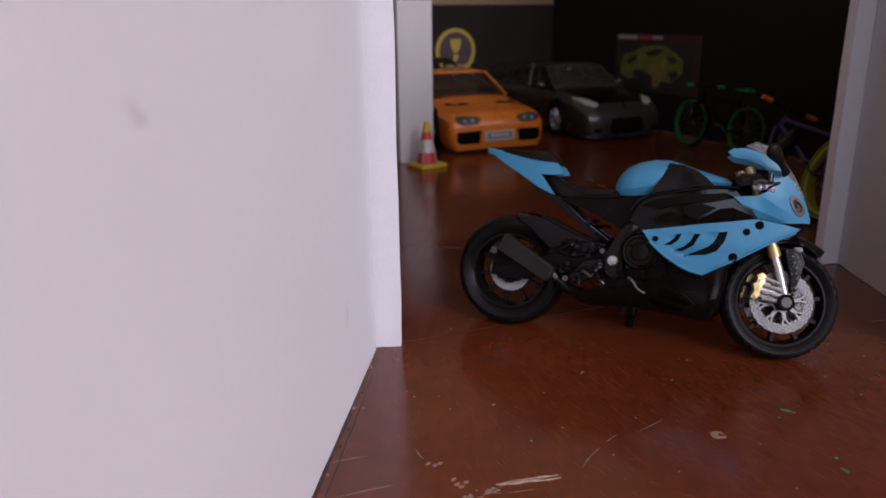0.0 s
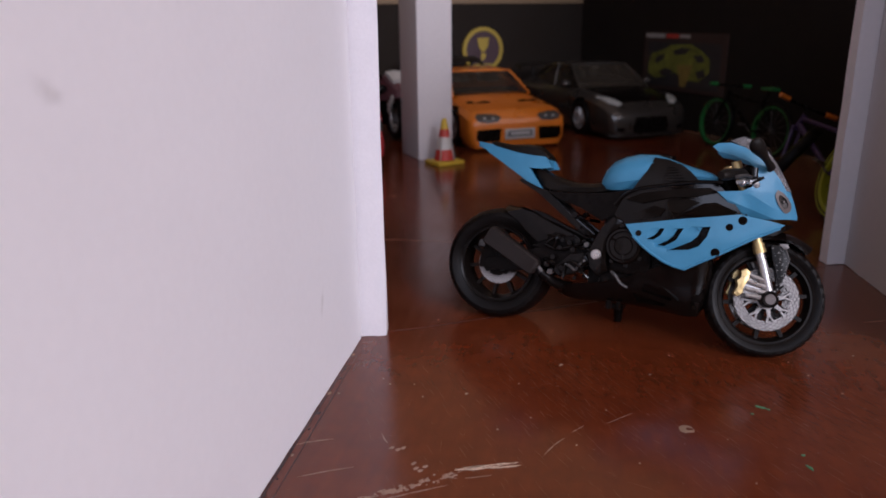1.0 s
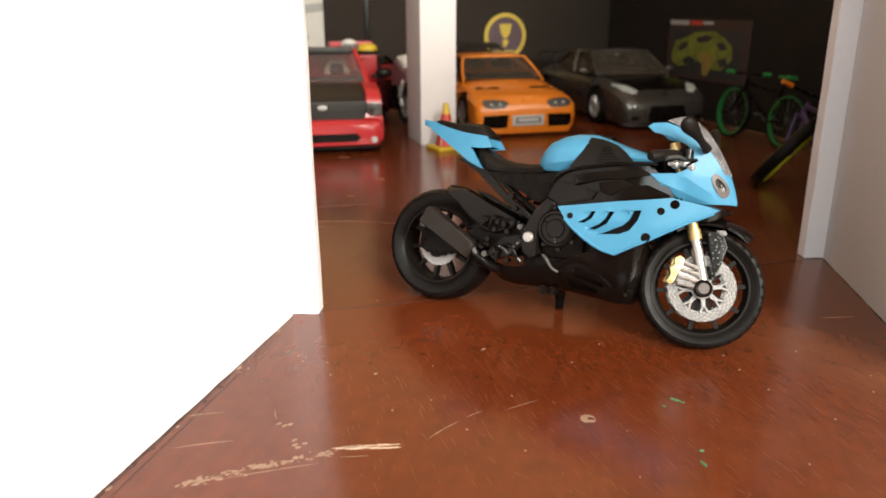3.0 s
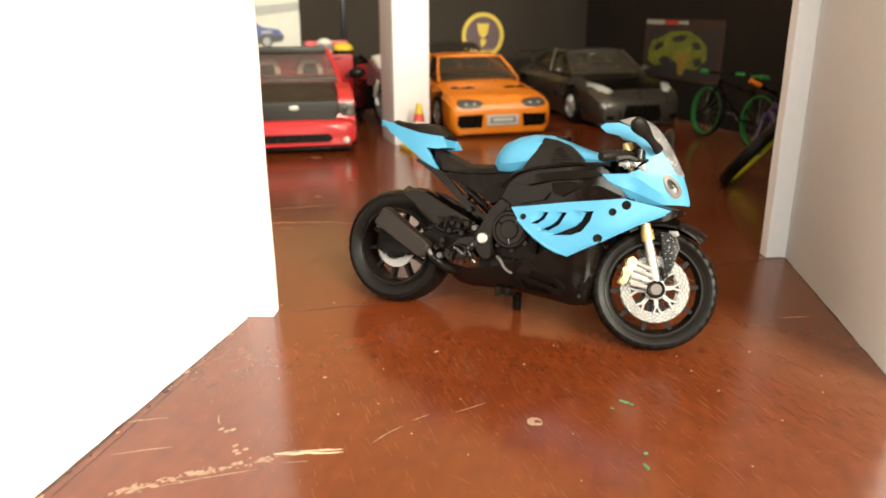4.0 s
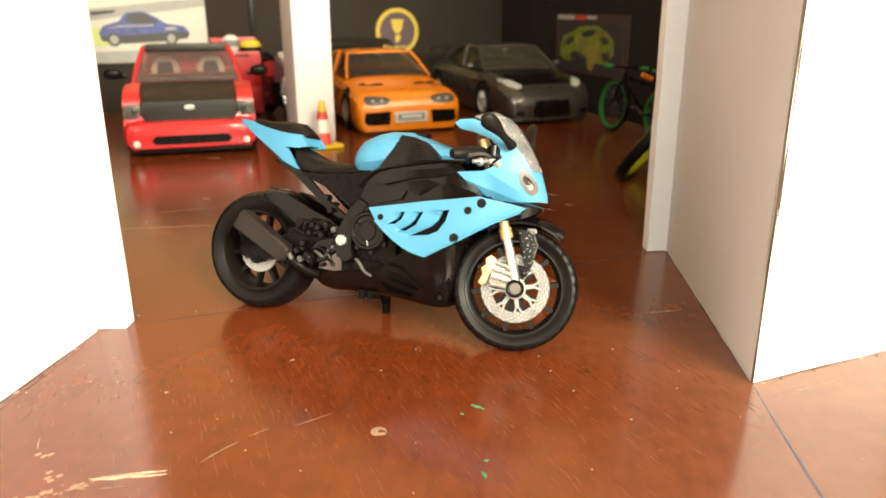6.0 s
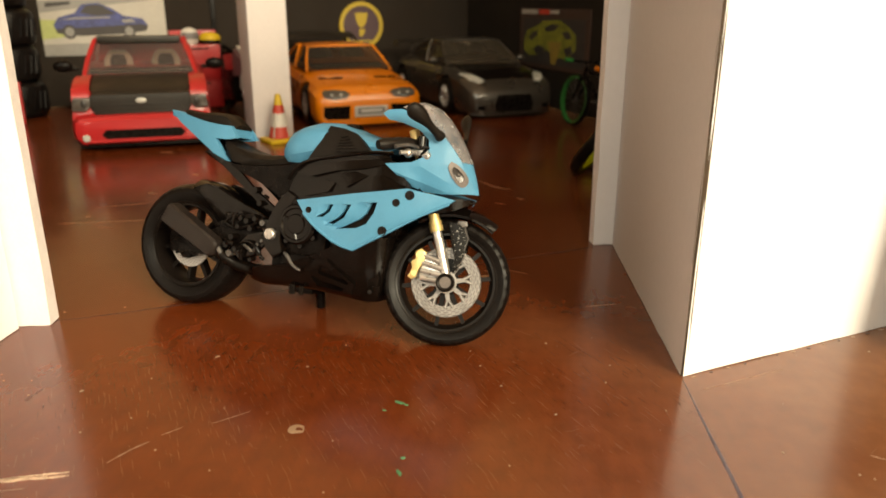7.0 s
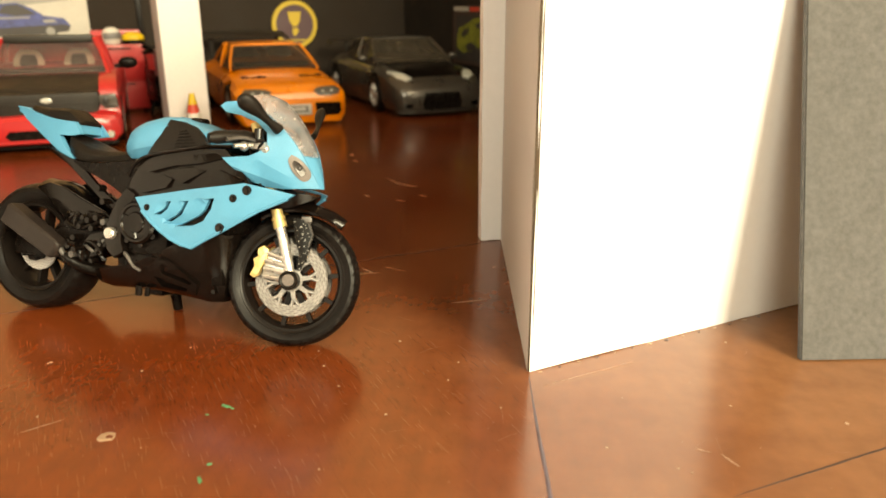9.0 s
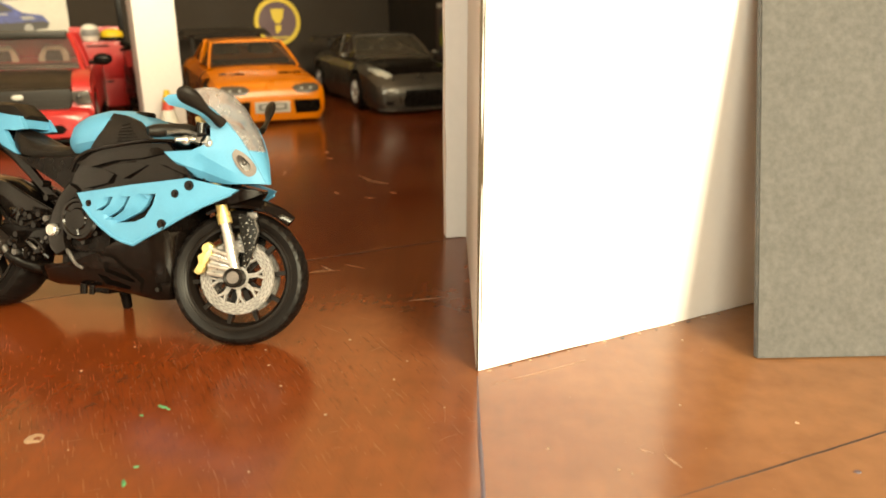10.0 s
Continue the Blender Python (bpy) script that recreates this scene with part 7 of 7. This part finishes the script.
# fine pores and streaks that follow the grain, dark ones and rubbed ones
for name, material, count, wide in (("grain_pore", PORE, 3200, 0.08), ("fine_streak", HAIRLINE, 800, 0.065)):
    bm = bmesh.new()
    for k in range(count):
        cx, cy, spread = rnd.choice(((78, 194, 15), (55, 178, 18), (38, 194, 16), (85, 174, 28), (118, 182, 28), (30, 165, 28), (70, 160, 34)))
        x, y = rnd.gauss(cx, spread), rnd.gauss(cy, spread * 0.7)
        if not (-16 < x < 147 and 118 < y < 228):
            continue
        l, w, lean = rnd.uniform(1.0, 4.6), rnd.uniform(0.4, 1.0) * wide, rnd.gauss(-0.6, 0.07)
        bm.faces.new([bm.verts.new((x + u * w + v * l * lean, y + v * l, 0.018)) for u, v in ((-0.3, -0.5), (0.5, -0.46), (1, 0.1), (0.2, 0.5), (-0.6, 0.3))])
    part(name, bm, material, floor_ob)
# faint hairlines all over the varnish
for k in range(60):
    x, y = rnd.uniform(-22, 240), rnd.uniform(95, 330)
    if 60 < x and y < 40:
        continue
    a = rnd.choice((0.45, 0.5, 1.35, 2.4)) + rnd.uniform(-0.35, 0.35)
    l = rnd.uniform(1.5, 9)
    c = rnd.uniform(-0.08, 0.08) * l
    stroke("hairline", [(x, y), (x + l * 0.5 * math.cos(a) - c * math.sin(a), y + l * 0.5 * math.sin(a) + c * math.cos(a)), (x + l * math.cos(a), y + l * math.sin(a))], rnd.uniform(0.03, 0.075), HAIRLINE, 300 + k, 0.95, 0.012)
for x, y in ((3.9, 143.0), (4.7, 141.2), (5.8, 140.6), (6.6, 142.2), (-2.2, 148.3), (-0.6, 147.8), (0.4, 148.6)):
    fleck("worn_patch", x, y, 0.5, SCRATCH, int(x * 10 + y), 1.6, 0.9)
# chips and dust
fleck("paint_chip", 64.2, 165.9, 1.75, FLECK, 121, 1.15, 0.4, hole=0.42)
for k, (x, y, r, st, tn) in enumerate(((83.3, 178.9, 0.5, 3.2, -0.4), (87.5, 153.4, 0.5, 2.6, -1.1), (87.4, 158.2, 0.35, 1.8, 0.3), (80.6, 175.2, 0.26, 1.8, 0.0), (84.9, 178.0, 0.22, 2.4, -0.2))):
    fleck("green_chip", x, y, r, GREEN_FLECK, 130 + k, st, tn)
for k, (x, y, r) in enumerate(((35.0, 195.9, 0.55), (11.2, 175.6, 0.7), (-3.0, 178.8, 0.3), (-11.8, 180.8, 0.35), (-21.3, 171.2, 0.45), (58.5, 193.1, 0.45), (117.3, 177.8, 0.5), (129.2, 193.3, 0.5), (105.2, 189.0, 0.45), (64.9, 205.8, 0.4), (-3.9, 222.7, 0.4), (46.0, 172.1, 0.3),
                                (210.2, 180.5, 0.65), (161.1, 168.5, 0.4), (173.1, 162.6, 0.4), (175.3, 161.5, 0.35), (196.6, 217.3, 0.6), (131.0, 202.2, 0.35), (115.8, 212.8, 0.45), (96.8, 206.0, 0.35), (72.5, 162.5, 0.3), (34.6, 195.3, 0.4), (-18.9, 217.4, 0.5), (99.8, 198.3, 0.4), (0.4, 172.5, 0.35), (-66.5, 309.5, 0.9),
                                (38.7, 155.3, 0.35), (20.5, 159.5, 0.35), (-9.4, 178.0, 0.35), (75.0, 146.0, 0.3), (108.0, 158.0, 0.35), (52.0, 150.0, 0.3), (28.0, 166.0, 0.3), (141.0, 182.0, 0.3), (24.0, 183.0, 0.35), (189.0, 186.0, 0.35))):
    fleck("speck", x, y, r * 0.62, FLECK, 150 + k, 1.3, k * 0.7)
fleck("speck", 214.7, 164.6, 0.5, BLUE_PEN, 240, 1.3)
rnd = random.Random(77)
bm = bmesh.new()
for k in range(150):
    x, y = rnd.uniform(-20, 225), rnd.uniform(95, 330)
    r = rnd.uniform(0.05, 0.14)
    vs = [bm.verts.new((x + r * math.cos(a) * rnd.uniform(0.6, 1.3), y + r * math.sin(a) * rnd.uniform(0.6, 1.3), 0.03)) for a in (0.3, 1.6, 2.8, 4.1, 5.3)]
    bm.faces.new(vs)
dust = part("dust", bm, FLECK)
tagged(dust, "fine pale dust specks scattered over the table", "dust", kind="stuff")
# grime along the foot of the white walls
rnd = random.Random(5)
for k in range(16):
    y = 66 + 8.6 * k
    fleck("grime", -23.6 + rnd.uniform(-0.2, 0.4), y + rnd.uniform(-2, 2), rnd.uniform(0.25, 0.6), PEN if k % 3 else FLECK, 260 + k, 1.8, 1.5)
for k in range(14):
    f = k / 13
    fleck("grime", 150 + 60 * f, 199.0 + 35.6 * f + rnd.uniform(-0.4, 0), rnd.uniform(0.2, 0.45), PEN if k % 2 else FLECK, 290 + k, 2.0, 0.53)
